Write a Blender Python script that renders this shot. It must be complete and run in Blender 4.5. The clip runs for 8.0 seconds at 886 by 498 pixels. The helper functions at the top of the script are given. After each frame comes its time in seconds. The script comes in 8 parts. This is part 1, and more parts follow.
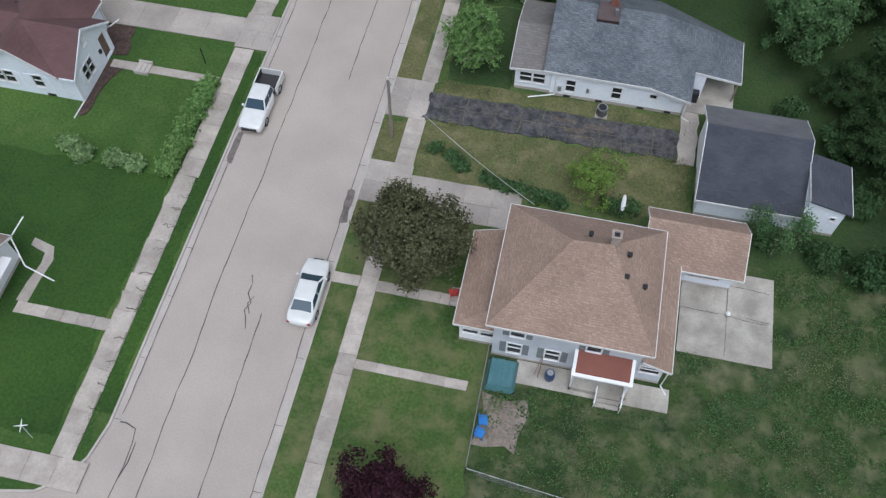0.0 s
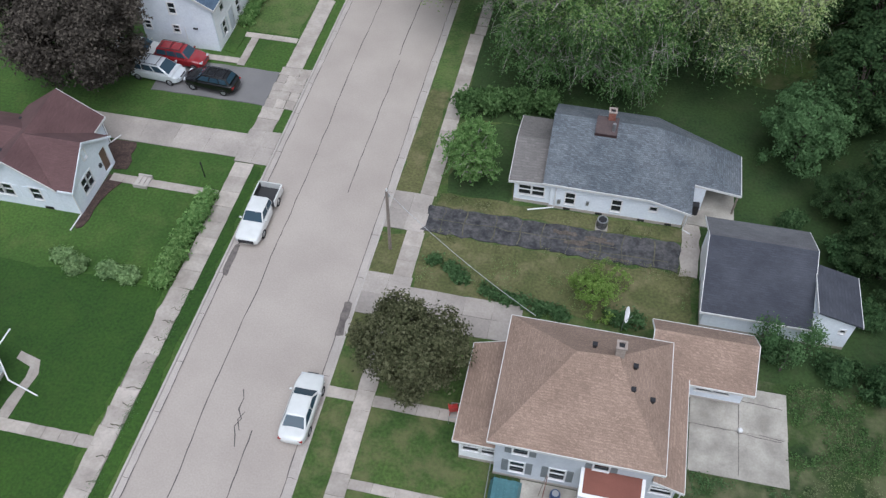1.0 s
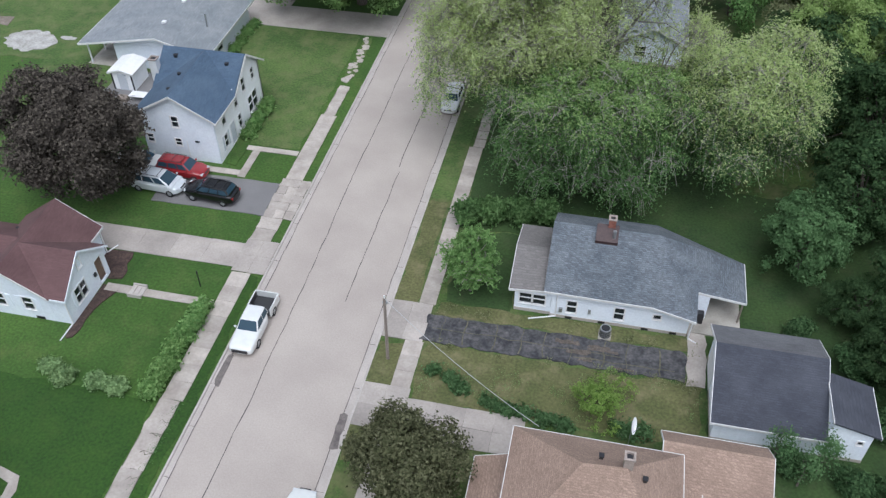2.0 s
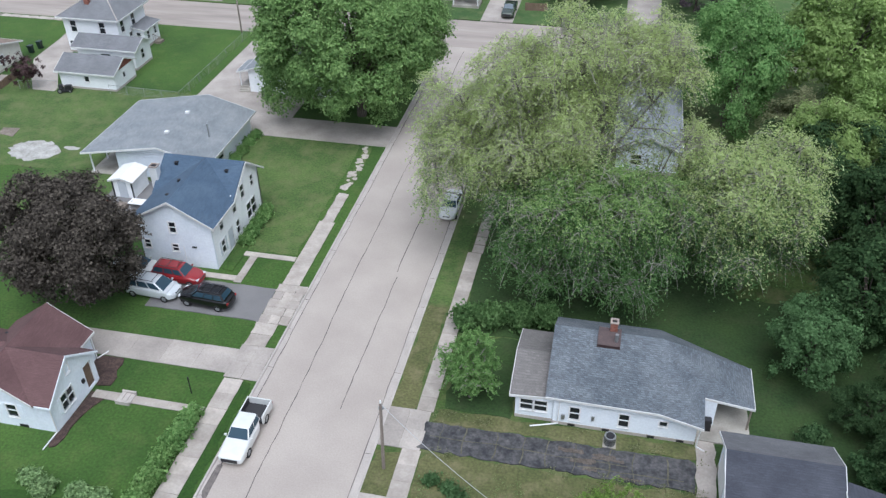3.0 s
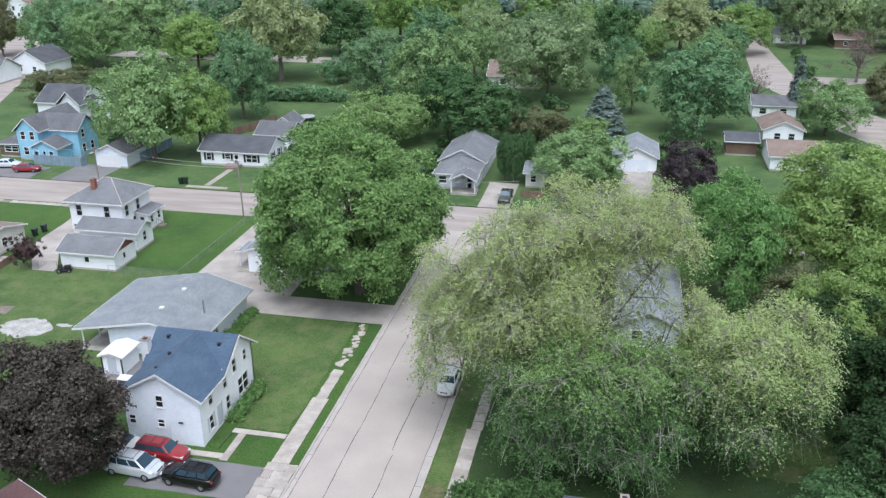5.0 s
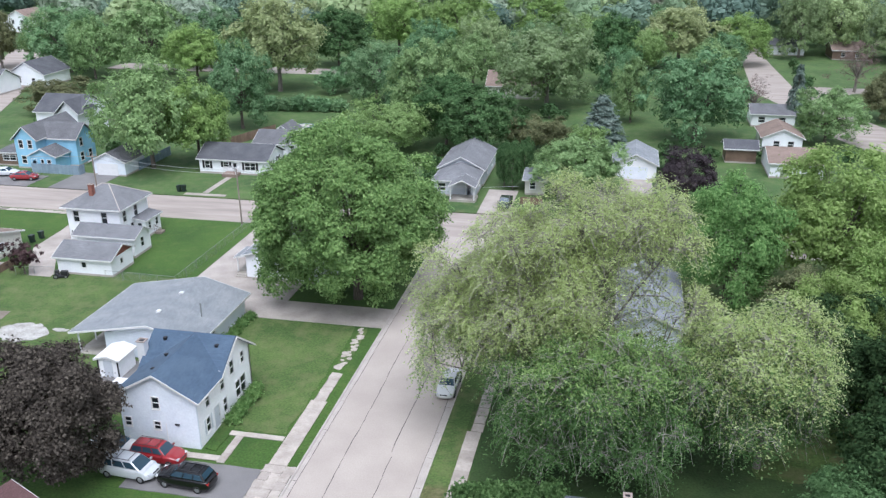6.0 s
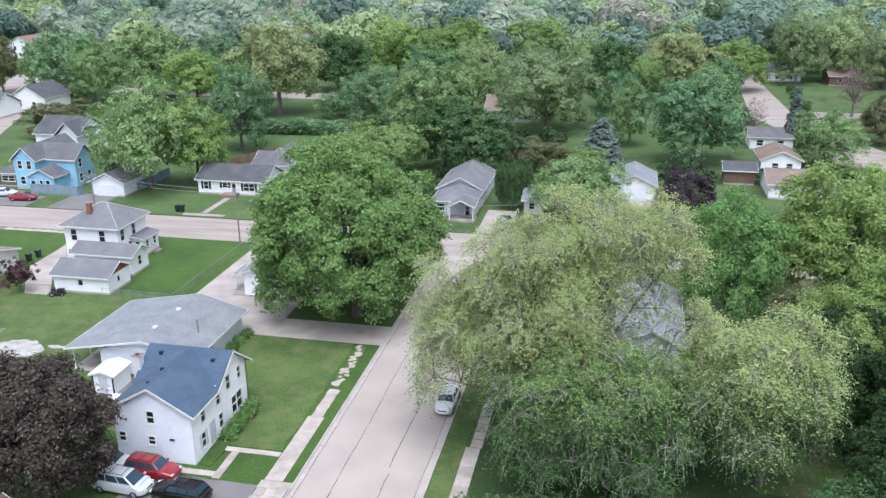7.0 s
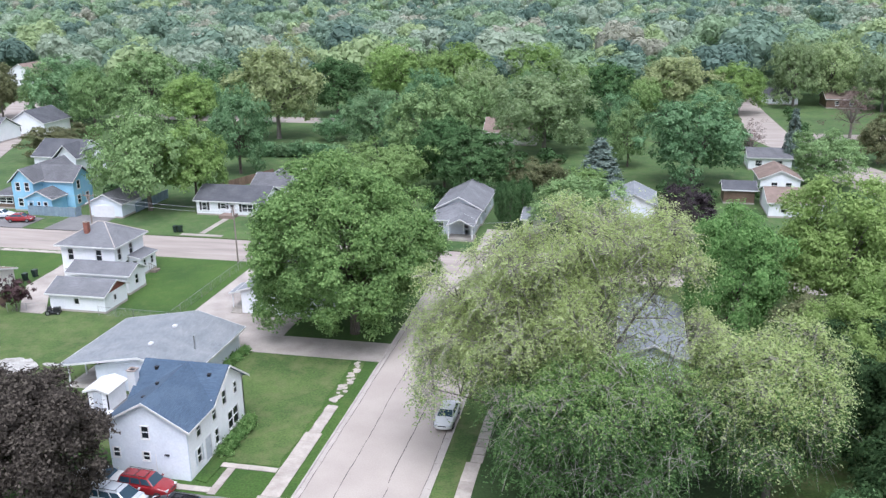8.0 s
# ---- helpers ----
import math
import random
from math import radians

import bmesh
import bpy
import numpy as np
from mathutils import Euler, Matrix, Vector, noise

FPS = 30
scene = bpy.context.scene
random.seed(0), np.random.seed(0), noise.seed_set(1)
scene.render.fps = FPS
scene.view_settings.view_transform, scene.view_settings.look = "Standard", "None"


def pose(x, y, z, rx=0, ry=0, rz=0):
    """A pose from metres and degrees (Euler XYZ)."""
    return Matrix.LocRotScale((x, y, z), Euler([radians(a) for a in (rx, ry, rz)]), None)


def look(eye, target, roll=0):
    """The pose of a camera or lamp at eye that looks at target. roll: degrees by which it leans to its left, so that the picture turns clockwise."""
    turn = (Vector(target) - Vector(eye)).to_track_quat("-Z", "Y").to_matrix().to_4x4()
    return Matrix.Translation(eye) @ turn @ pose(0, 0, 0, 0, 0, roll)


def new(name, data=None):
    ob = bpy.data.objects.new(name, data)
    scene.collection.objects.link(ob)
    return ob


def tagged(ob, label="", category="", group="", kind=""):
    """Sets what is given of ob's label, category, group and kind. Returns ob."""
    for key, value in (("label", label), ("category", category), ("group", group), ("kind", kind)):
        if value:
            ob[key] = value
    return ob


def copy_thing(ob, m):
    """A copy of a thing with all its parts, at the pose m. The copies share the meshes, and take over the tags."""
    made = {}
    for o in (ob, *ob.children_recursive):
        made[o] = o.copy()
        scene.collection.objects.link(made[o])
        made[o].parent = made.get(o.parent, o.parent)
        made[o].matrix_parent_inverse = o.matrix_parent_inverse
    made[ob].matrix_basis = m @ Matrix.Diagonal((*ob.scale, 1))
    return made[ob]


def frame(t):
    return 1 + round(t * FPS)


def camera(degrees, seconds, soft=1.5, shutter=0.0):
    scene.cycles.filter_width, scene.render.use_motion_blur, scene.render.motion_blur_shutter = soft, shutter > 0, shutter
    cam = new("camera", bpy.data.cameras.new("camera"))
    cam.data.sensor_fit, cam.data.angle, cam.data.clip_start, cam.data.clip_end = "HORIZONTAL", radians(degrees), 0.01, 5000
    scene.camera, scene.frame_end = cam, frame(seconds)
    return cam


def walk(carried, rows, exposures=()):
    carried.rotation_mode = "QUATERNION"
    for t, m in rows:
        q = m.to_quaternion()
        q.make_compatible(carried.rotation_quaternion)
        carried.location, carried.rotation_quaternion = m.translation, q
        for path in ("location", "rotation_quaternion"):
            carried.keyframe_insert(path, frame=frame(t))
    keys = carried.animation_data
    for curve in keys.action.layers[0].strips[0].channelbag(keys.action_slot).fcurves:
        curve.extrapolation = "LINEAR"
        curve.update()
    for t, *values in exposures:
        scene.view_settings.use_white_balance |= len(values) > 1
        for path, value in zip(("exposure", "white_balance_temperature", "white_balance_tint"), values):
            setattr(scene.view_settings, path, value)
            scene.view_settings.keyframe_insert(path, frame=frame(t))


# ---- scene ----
cam = camera(54.7, 8.0, soft=1.35)
PATH = [
    (0, (-0.116, -0.517, 50.072), (-0.338, 0.465, 48.344), -0.6),
    (0.5, (-0.113, -0.456, 49.303), (-0.361, 0.646, 47.653), -0.5),
    (1, (-0.057, -0.45, 48.485), (-0.329, 0.766, 46.921), -0.5),
    (1.5, (0.051, -0.397, 47.699), (-0.246, 0.925, 46.228), -0.6),
    (3, (0.1, -0.093, 45.595), (-0.251, 1.495, 44.431), -0.6),
    (3.5, (0.149, 0.022, 44.883), (-0.217, 1.682, 43.829), -0.6),
    (4, (0.069, 0.135, 44.165), (-0.309, 1.861, 43.226), -0.6),
    (4.5, (0.077, 0.152, 43.542), (-0.31, 1.933, 42.719), -0.5),
    (6, (-0.029, 0.173, 41.363), (-0.419, 1.995, 40.636), -0.5),
    (6.5, (-0.029, 0.19, 40.596), (-0.421, 2.024, 39.902), -0.5),
    (7, (-0.027, 0.151, 39.953), (-0.419, 1.997, 39.289), -0.4),
    (7.5, (-0.098, 0.243, 39.178), (-0.49, 2.1, 38.545), -0.5),
    (8, (-0.054, 0.341, 38.406), (-0.448, 2.207, 37.805), -0.6),
]
walk(cam, [(t, look(eye, target, roll)) for t, eye, target, roll in PATH], exposures=[(0.0, -0.05, 5750, 11), (1.5, 0.16, 5750, 11), (3.5, 0.44, 5650, 10), (6.0, 0.67, 5710, 13), (8.0, 0.81, 5720, 16)])

# ---- sky and sun: a bright overcast day ----
world = bpy.data.worlds.new("sky")
scene.world = world
world.use_nodes = True
wn, wl = world.node_tree.nodes, world.node_tree.links
sky = wn.new("ShaderNodeTexSky")
sky.sky_type, sky.sun_disc = "NISHITA", False
sky.sun_elevation, sky.sun_rotation = radians(67), radians(163)
sky.air_density, sky.dust_density = 1.4, 4.0
cloud = wn.new("ShaderNodeHueSaturation")
cloud.inputs["Saturation"].default_value = 0.25
wl.new(sky.outputs[0], cloud.inputs["Color"])
wl.new(cloud.outputs[0], wn["Background"].inputs[0])
wn["Background"].inputs[1].default_value = 0.12
sun = new("sun", bpy.data.lights.new("sun", "SUN"))
sun.data.energy, sun.data.angle, sun.data.color = 1.5, radians(55), (1.0, 0.97, 0.93)
sun.matrix_basis = look((6.2, -20.5, 50), (0, 0, 0))


# ---- materials ----
def mk(name, a, b, scale=1.0, rough=0.85, bump=0.15, fine=14.0, grain=0.25, rnd=0.0, metal=0.0, relief=0.02, island=0.0, stretch=None):
    """A surface that varies between two colours in broad patches, with fine grain and relief on top."""
    m = bpy.data.materials.new(name)
    m.use_nodes = True
    n, l = m.node_tree.nodes, m.node_tree.links
    bs = n["Principled BSDF"]
    bs.inputs["Roughness"].default_value, bs.inputs["Metallic"].default_value = rough, metal
    geo = n.new("ShaderNodeNewGeometry")
    vec = geo.outputs["Position"]
    if stretch:
        mp = n.new("ShaderNodeVectorMath")
        mp.operation = "MULTIPLY"
        mp.inputs[1].default_value = stretch
        l.new(vec, mp.inputs[0])
        vec = mp.outputs[0]
    big = n.new("ShaderNodeTexNoise")
    big.inputs["Scale"].default_value, big.inputs["Detail"].default_value = scale, 5
    l.new(vec, big.inputs["Vector"])
    ramp = n.new("ShaderNodeValToRGB")
    ramp.color_ramp.elements[0].position, ramp.color_ramp.elements[1].position = 0.32, 0.68
    ramp.color_ramp.elements[0].color, ramp.color_ramp.elements[1].color = (*a, 1), (*b, 1)
    l.new(big.outputs["Fac"], ramp.inputs[0])
    small = n.new("ShaderNodeTexNoise")
    small.inputs["Scale"].default_value, small.inputs["Detail"].default_value = fine, 4
    l.new(vec, small.inputs["Vector"])
    val = n.new("ShaderNodeMapRange")
    val.inputs["From Min"].default_value, val.inputs["From Max"].default_value = 0.3, 0.7
    val.inputs["To Min"].default_value, val.inputs["To Max"].default_value = 1 - grain, 1 + grain
    l.new(small.outputs["Fac"], val.inputs["Value"])
    hsv = n.new("ShaderNodeHueSaturation")
    l.new(ramp.outputs[0], hsv.inputs["Color"])
    last = val.outputs[0]
    for amount, source in ((rnd, "obj"), (island, "isl")):
        if amount:
            src = n.new("ShaderNodeObjectInfo").outputs["Random"] if source == "obj" else geo.outputs["Random Per Island"]
            mr = n.new("ShaderNodeMapRange")
            mr.inputs["To Min"].default_value, mr.inputs["To Max"].default_value = 1 - amount, 1 + amount
            l.new(src, mr.inputs["Value"])
            mul = n.new("ShaderNodeMath")
            mul.operation = "MULTIPLY"
            l.new(last, mul.inputs[0]), l.new(mr.outputs[0], mul.inputs[1])
            last = mul.outputs[0]
    l.new(last, hsv.inputs["Value"])
    l.new(hsv.outputs[0], bs.inputs["Base Color"])
    if bump:
        bp = n.new("ShaderNodeBump")
        bp.inputs["Strength"].default_value, bp.inputs["Distance"].default_value = bump, relief
        l.new(small.outputs["Fac"], bp.inputs["Height"])
        l.new(bp.outputs[0], bs.inputs["Normal"])
    return m


def grass(name, dark, mid, dry, patch=0.12, dryness=0.5, start=0.5):
    """Mown or rough turf: broad tone changes, drier patches and a fine blade grain."""
    m = mk(name, dark, mid, scale=patch, rough=0.95, bump=0.35, fine=5.0, grain=0.30, relief=0.05)
    n, l = m.node_tree.nodes, m.node_tree.links
    bs = n["Principled BSDF"]
    geo = n.new("ShaderNodeNewGeometry")
    spots = n.new("ShaderNodeTexNoise")
    spots.inputs["Scale"].default_value, spots.inputs["Detail"].default_value = 0.55, 8
    spots.inputs["Roughness"].default_value = 0.65
    l.new(geo.outputs["Position"], spots.inputs["Vector"])
    rg = n.new("ShaderNodeMapRange")
    rg.inputs["From Min"].default_value, rg.inputs["From Max"].default_value = start, start + 0.22
    rg.inputs["To Max"].default_value = dryness
    l.new(spots.outputs["Fac"], rg.inputs["Value"])
    mx = n.new("ShaderNodeMix")
    mx.data_type = "RGBA"
    old = bs.inputs["Base Color"].links[0].from_socket
    l.new(rg.outputs[0], mx.inputs[0]), l.new(old, mx.inputs[6])
    mx.inputs[7].default_value = (*dry, 1)
    l.new(mx.outputs[2], bs.inputs["Base Color"])
    return m


def shingle(name, a, b, course=0.14, tab=0.5, grain=0.3, contrast=0.35):
    """Asphalt shingles: courses of tabs in mixed tones along the roof's level lines."""
    m = mk(name, a, b, scale=0.5, rough=0.95, bump=0.3, fine=26.0, grain=grain, relief=0.01)
    n, l = m.node_tree.nodes, m.node_tree.links
    bs = n["Principled BSDF"]
    geo = n.new("ShaderNodeNewGeometry")
    sep, com, add = n.new("ShaderNodeSeparateXYZ"), n.new("ShaderNodeCombineXYZ"), n.new("ShaderNodeMath")
    l.new(geo.outputs["Position"], sep.inputs[0])
    l.new(sep.outputs[0], add.inputs[0]), l.new(sep.outputs[1], add.inputs[1])
    l.new(add.outputs[0], com.inputs[0]), l.new(sep.outputs[2], com.inputs[1])
    br = n.new("ShaderNodeTexBrick")
    br.inputs["Scale"].default_value = 1.0
    br.inputs["Brick Width"].default_value, br.inputs["Row Height"].default_value = tab, course * 0.45
    br.inputs["Mortar Size"].default_value = 0.012
    br.inputs["Color1"].default_value, br.inputs["Color2"].default_value = (1, 1, 1, 1), (1 - contrast,) * 3 + (1,)
    br.inputs["Mortar"].default_value = (1 - contrast * 0.9,) * 3 + (1,)
    l.new(com.outputs[0], br.inputs["Vector"])
    mx = n.new("ShaderNodeMix")
    mx.data_type, mx.blend_type = "RGBA", "MULTIPLY"
    mx.inputs[0].default_value = 1.0
    old = bs.inputs["Base Color"].links[0].from_socket
    l.new(old, mx.inputs[6]), l.new(br.outputs["Color"], mx.inputs[7])
    l.new(mx.outputs[2], bs.inputs["Base Color"])
    return m


def siding(name, a, b, lap=0.2):
    """Lapped boards: a step in relief at every lap, slight soiling."""
    m = mk(name, a, b, scale=0.8, rough=0.6, bump=0, fine=6.0, grain=0.05)
    n, l = m.node_tree.nodes, m.node_tree.links
    geo = n.new("ShaderNodeNewGeometry")
    sep, mod = n.new("ShaderNodeSeparateXYZ"), n.new("ShaderNodeMath")
    mod.operation = "MODULO"
    mod.inputs[1].default_value = lap
    l.new(geo.outputs["Position"], sep.inputs[0])
    l.new(sep.outputs[2], mod.inputs[0])
    bp = n.new("ShaderNodeBump")
    bp.invert = True
    bp.inputs["Strength"].default_value, bp.inputs["Distance"].default_value = 0.6, 0.12
    l.new(mod.outputs[0], bp.inputs["Height"])
    l.new(bp.outputs[0], n["Principled BSDF"].inputs["Normal"])
    return m


def leafy(name, dark, mid, light, clear=0.25, rough=0.85, vary=False):
    """Foliage: every leaf its own tone, some light coming through."""
    m = bpy.data.materials.new(name)
    m.use_nodes = True
    n, l = m.node_tree.nodes, m.node_tree.links
    bs = n["Principled BSDF"]
    bs.inputs["Roughness"].default_value = rough
    bs.inputs["Specular IOR Level"].default_value = 0.08
    geo, info = n.new("ShaderNodeNewGeometry"), n.new("ShaderNodeObjectInfo")
    ramp = n.new("ShaderNodeValToRGB")
    e = ramp.color_ramp.elements
    e[0].color, e[1].color = (*dark, 1), (*light, 1)
    e.new(0.5).color = (*mid, 1)
    l.new(geo.outputs["Random Per Island"], ramp.inputs[0])
    hsv, mr = n.new("ShaderNodeHueSaturation"), n.new("ShaderNodeMapRange")
    mr.inputs["To Min"].default_value, mr.inputs["To Max"].default_value = (0.84, 1.16) if vary else (0.92, 1.10)
    l.new(info.outputs["Random"], mr.inputs["Value"])
    tw, fr, hu = n.new("ShaderNodeMath"), n.new("ShaderNodeMath"), n.new("ShaderNodeMapRange")
    tw.operation, fr.operation = "MULTIPLY", "FRACT"
    tw.inputs[1].default_value = 7.31
    hu.inputs["To Min"].default_value, hu.inputs["To Max"].default_value = (0.486, 0.510) if vary else (0.495, 0.503)
    l.new(info.outputs["Random"], tw.inputs[0]), l.new(tw.outputs[0], fr.inputs[0]), l.new(fr.outputs[0], hu.inputs["Value"])
    l.new(hu.outputs[0], hsv.inputs["Hue"])
    l.new(mr.outputs[0], hsv.inputs["Value"]), l.new(ramp.outputs[0], hsv.inputs["Color"])
    l.new(hsv.outputs[0], bs.inputs["Base Color"])
    tr, mix = n.new("ShaderNodeBsdfTranslucent"), n.new("ShaderNodeMixShader")
    l.new(hsv.outputs[0], tr.inputs[0])
    mix.inputs[0].default_value = clear
    l.new(bs.outputs[0], mix.inputs[1]), l.new(tr.outputs[0], mix.inputs[2])
    l.new(mix.outputs[0], n["Material Output"].inputs[0])
    return m


def plain(name, c, rough=0.5, metal=0.0, coat=0.0, grain=0.06):
    m = mk(name, c, tuple(v * 0.92 for v in c), scale=2.0, rough=rough, bump=0.0, fine=20, grain=grain, metal=metal)
    m.node_tree.nodes["Principled BSDF"].inputs["Coat Weight"].default_value = coat
    return m


LAWN = grass("lush_lawn", (0.027, 0.071, 0.009), (0.060, 0.120, 0.018), (0.110, 0.138, 0.038), 0.10, 0.45)
DEEPLAWN = grass("deep_lush_lawn", (0.015, 0.048, 0.004), (0.034, 0.086, 0.008), (0.058, 0.100, 0.016), 0.10, 0.3)
VERGE = grass("dry_verge", (0.070, 0.085, 0.026), (0.122, 0.122, 0.048), (0.235, 0.195, 0.110), 0.3, 0.7)
YARD = grass("patchy_yard", (0.032, 0.072, 0.012), (0.072, 0.118, 0.025), (0.150, 0.146, 0.066), 0.2, 0.75, 0.44)
SIDELAWN = grass("mown_side_lawn", (0.046, 0.092, 0.018), (0.088, 0.138, 0.034), (0.145, 0.152, 0.066), 0.2, 0.65, 0.46)
ROUGHYARD = grass("overgrown_yard", (0.014, 0.036, 0.006), (0.040, 0.072, 0.014), (0.140, 0.138, 0.074), 0.45, 0.8, 0.45)
# The shade of the trees is put into this turf's colour.
SHADEYARD = grass("shade_toned_yard", (0.018, 0.044, 0.010), (0.040, 0.076, 0.017), (0.072, 0.078, 0.033), 0.2, 0.4)
FLOOR = grass("distant_turf", (0.040, 0.088, 0.022), (0.082, 0.142, 0.038), (0.135, 0.150, 0.066), 0.12, 0.6, 0.47)
ROAD = mk("worn_concrete_road", (0.371, 0.325, 0.288), (0.430, 0.381, 0.337), 0.22, 0.9, 0.12, 9, 0.07, relief=0.01)
STREET = mk("pale_side_street", (0.275, 0.238, 0.210), (0.395, 0.345, 0.306), 0.55, 0.9, 0.15, 3, 0.07, stretch=(0.10, 1.0, 1.0))
GUTTER = mk("gutter_concrete", (0.385, 0.345, 0.312), (0.470, 0.425, 0.386), 0.5, 0.9, 0.25, 18, 0.12)
KERB = mk("kerb_concrete", (0.385, 0.350, 0.318), (0.475, 0.436, 0.400), 0.8, 0.9, 0.3, 12, 0.12)
SLAB = mk("pavement_slab", (0.335, 0.295, 0.258), (0.455, 0.408, 0.362), 0.8, 0.9, 0.2, 6, 0.09, rnd=0.14)
DRIVE = mk("driveway_concrete", (0.300, 0.268, 0.240), (0.430, 0.385, 0.345), 0.35, 0.9, 0.15, 7, 0.09, rnd=0.10)
PATIO = mk("weathered_patio", (0.265, 0.245, 0.212), (0.46, 0.43, 0.378), 0.6, 0.9, 0.15, 8, 0.09, rnd=0.06)
TAR = mk("tar_seam", (0.045, 0.04, 0.04), (0.09, 0.08, 0.075), 1.5, 0.7, 0.2, 20, 0.2)
ASPHALT = mk("old_asphalt", (0.030, 0.031, 0.036), (0.098, 0.094, 0.094), 1.3, 0.9, 0.6, 5, 0.4)
WORN = mk("worn_drive_soil", (0.075, 0.062, 0.050), (0.130, 0.108, 0.088), 1.5, 0.95, 0.6, 8, 0.35)
CRACK = grass("grassy_crack", (0.065, 0.066, 0.042), (0.125, 0.116, 0.080), (0.18, 0.16, 0.11), 2.0, 0.6)
BLACKTOP = mk("driveway_asphalt", (0.155, 0.150, 0.150), (0.205, 0.198, 0.195), 0.3, 0.9, 0.3, 14, 0.15)
JOINT = mk("gritty_joint", (0.185, 0.165, 0.140), (0.255, 0.230, 0.200), 1.2, 0.95, 0.4, 9, 0.2)
SADDLE = mk("dark_brown_metal", (0.040, 0.022, 0.022), (0.060, 0.034, 0.032), 2, 0.5, 0.1, 9, 0.15)
MULCH = mk("dark_mulch", (0.045, 0.028, 0.024), (0.085, 0.055, 0.045), 2, 0.95, 0.8, 9, 0.4)
DIRT = mk("bare_soil", (0.15, 0.125, 0.10), (0.25, 0.21, 0.175), 0.8, 0.95, 0.6, 8, 0.25)
SAND = mk("white_sand", (0.30, 0.288, 0.262), (0.46, 0.448, 0.42), 0.9, 0.95, 0.4, 6, 0.2)

WHITE = siding("white_siding", (0.83, 0.85, 0.87), (0.89, 0.90, 0.915))
# Blue skylight is put into these whites; real pale blue walls share the second.
ICEWHITE = siding("skylit_white_siding", (0.79, 0.84, 0.90), (0.85, 0.89, 0.935))
BLUEWHITE = siding("pale_blue_and_skylit_siding", (0.74, 0.79, 0.86), (0.80, 0.845, 0.90))
GREYSIDE = siding("grey_siding", (0.50, 0.53, 0.58), (0.58, 0.61, 0.65))
CREAM = siding("cream_siding", (0.62, 0.60, 0.55), (0.70, 0.68, 0.62))
SKYBLUE = siding("bright_blue_siding", (0.27, 0.54, 0.72), (0.33, 0.60, 0.77))
BROWNBOARD = siding("brown_boards", (0.13, 0.085, 0.06), (0.19, 0.125, 0.09), 0.15)
TRIM = plain("white_trim", (0.80, 0.80, 0.80), 0.5)
FASCIA = plain("cream_fascia", (0.72, 0.715, 0.70), 0.5)
FRAME = plain("window_frame_white", (0.84, 0.84, 0.84), 0.4)
SHUTTER = plain("grey_shutter", (0.20, 0.22, 0.23), 0.6)
BLACKSHUTTER = plain("black_shutter", (0.02, 0.02, 0.022), 0.6)
TANROOF = shingle("tan_shingles", (0.302, 0.212, 0.162), (0.380, 0.270, 0.208), 0.17, 0.22, 0.4, 0.26)
REDROOF = shingle("maroon_shingles", (0.115, 0.062, 0.062), (0.150, 0.084, 0.082), 0.14, 0.4, 0.3, 0.2)
GREYROOF = shingle("grey_shingles", (0.126, 0.146, 0.168), (0.192, 0.212, 0.234), 0.17, 0.26, 0.5, 0.4)
NAVYROOF = shingle("dark_slate_shingles", (0.050, 0.054, 0.070), (0.075, 0.080, 0.098), 0.14, 0.4, 0.3, 0.2)
BLUEROOF = shingle("blue_shingles", (0.068, 0.108, 0.165), (0.094, 0.140, 0.202), 0.14, 0.4, 0.35, 0.22)
SILVERROOF = shingle("silver_grey_shingles", (0.225, 0.245, 0.262), (0.290, 0.308, 0.322), 0.14, 0.4, 0.3, 0.2)
MIDROOF = shingle("mid_grey_shingles", (0.128, 0.129, 0.138), (0.175, 0.176, 0.186), 0.14, 0.4, 0.35, 0.25)
ASHROOF = shingle("ash_grey_shingles", (0.168, 0.172, 0.182), (0.225, 0.230, 0.240), 0.14, 0.4, 0.3, 0.22)
PORCHROOF = shingle("brownish_grey_shingles", (0.165, 0.155, 0.148), (0.215, 0.20, 0.19), 0.16, 0.3, 0.3, 0.25)
DARKROOF = shingle("charcoal_shingles", (0.085, 0.088, 0.10), (0.12, 0.124, 0.135), 0.14, 0.4, 0.25, 0.2)
BROWNROOF = shingle("brown_shingles", (0.22, 0.165, 0.135), (0.28, 0.21, 0.175), 0.14, 0.4, 0.25, 0.2)
RUSTROOF = mk("rust_red_roofing", (0.17, 0.060, 0.042), (0.21, 0.078, 0.055), 0.6, 0.8, 0.2, 20, 0.12)
GABLERED = mk("brick_red_gable", (0.20, 0.065, 0.05), (0.25, 0.085, 0.065), 1, 0.8, 0.2, 20, 0.15)
BRICK = mk("chimney_brick", (0.22, 0.085, 0.06), (0.32, 0.135, 0.10), 3, 0.9, 0.5, 14, 0.25)
GREYBRICK = mk("weathered_chimney", (0.30, 0.25, 0.22), (0.38, 0.32, 0.28), 3, 0.9, 0.4, 14, 0.2)
DARKMETAL = plain("dark_metal", (0.05, 0.05, 0.055), 0.4, 0.6)
STEEL = plain("galvanised_steel", (0.42, 0.43, 0.44), 0.45, 0.8)
WOOD = mk("weathered_wood", (0.17, 0.14, 0.115), (0.27, 0.225, 0.185), 1.5, 0.85, 0.4, 10, 0.2, stretch=(4, 4, 0.5))
FENCEWOOD = mk("brown_fence_wood", (0.16, 0.105, 0.075), (0.24, 0.165, 0.12), 1.5, 0.85, 0.4, 10, 0.2, rnd=0.12, stretch=(4, 4, 0.5))
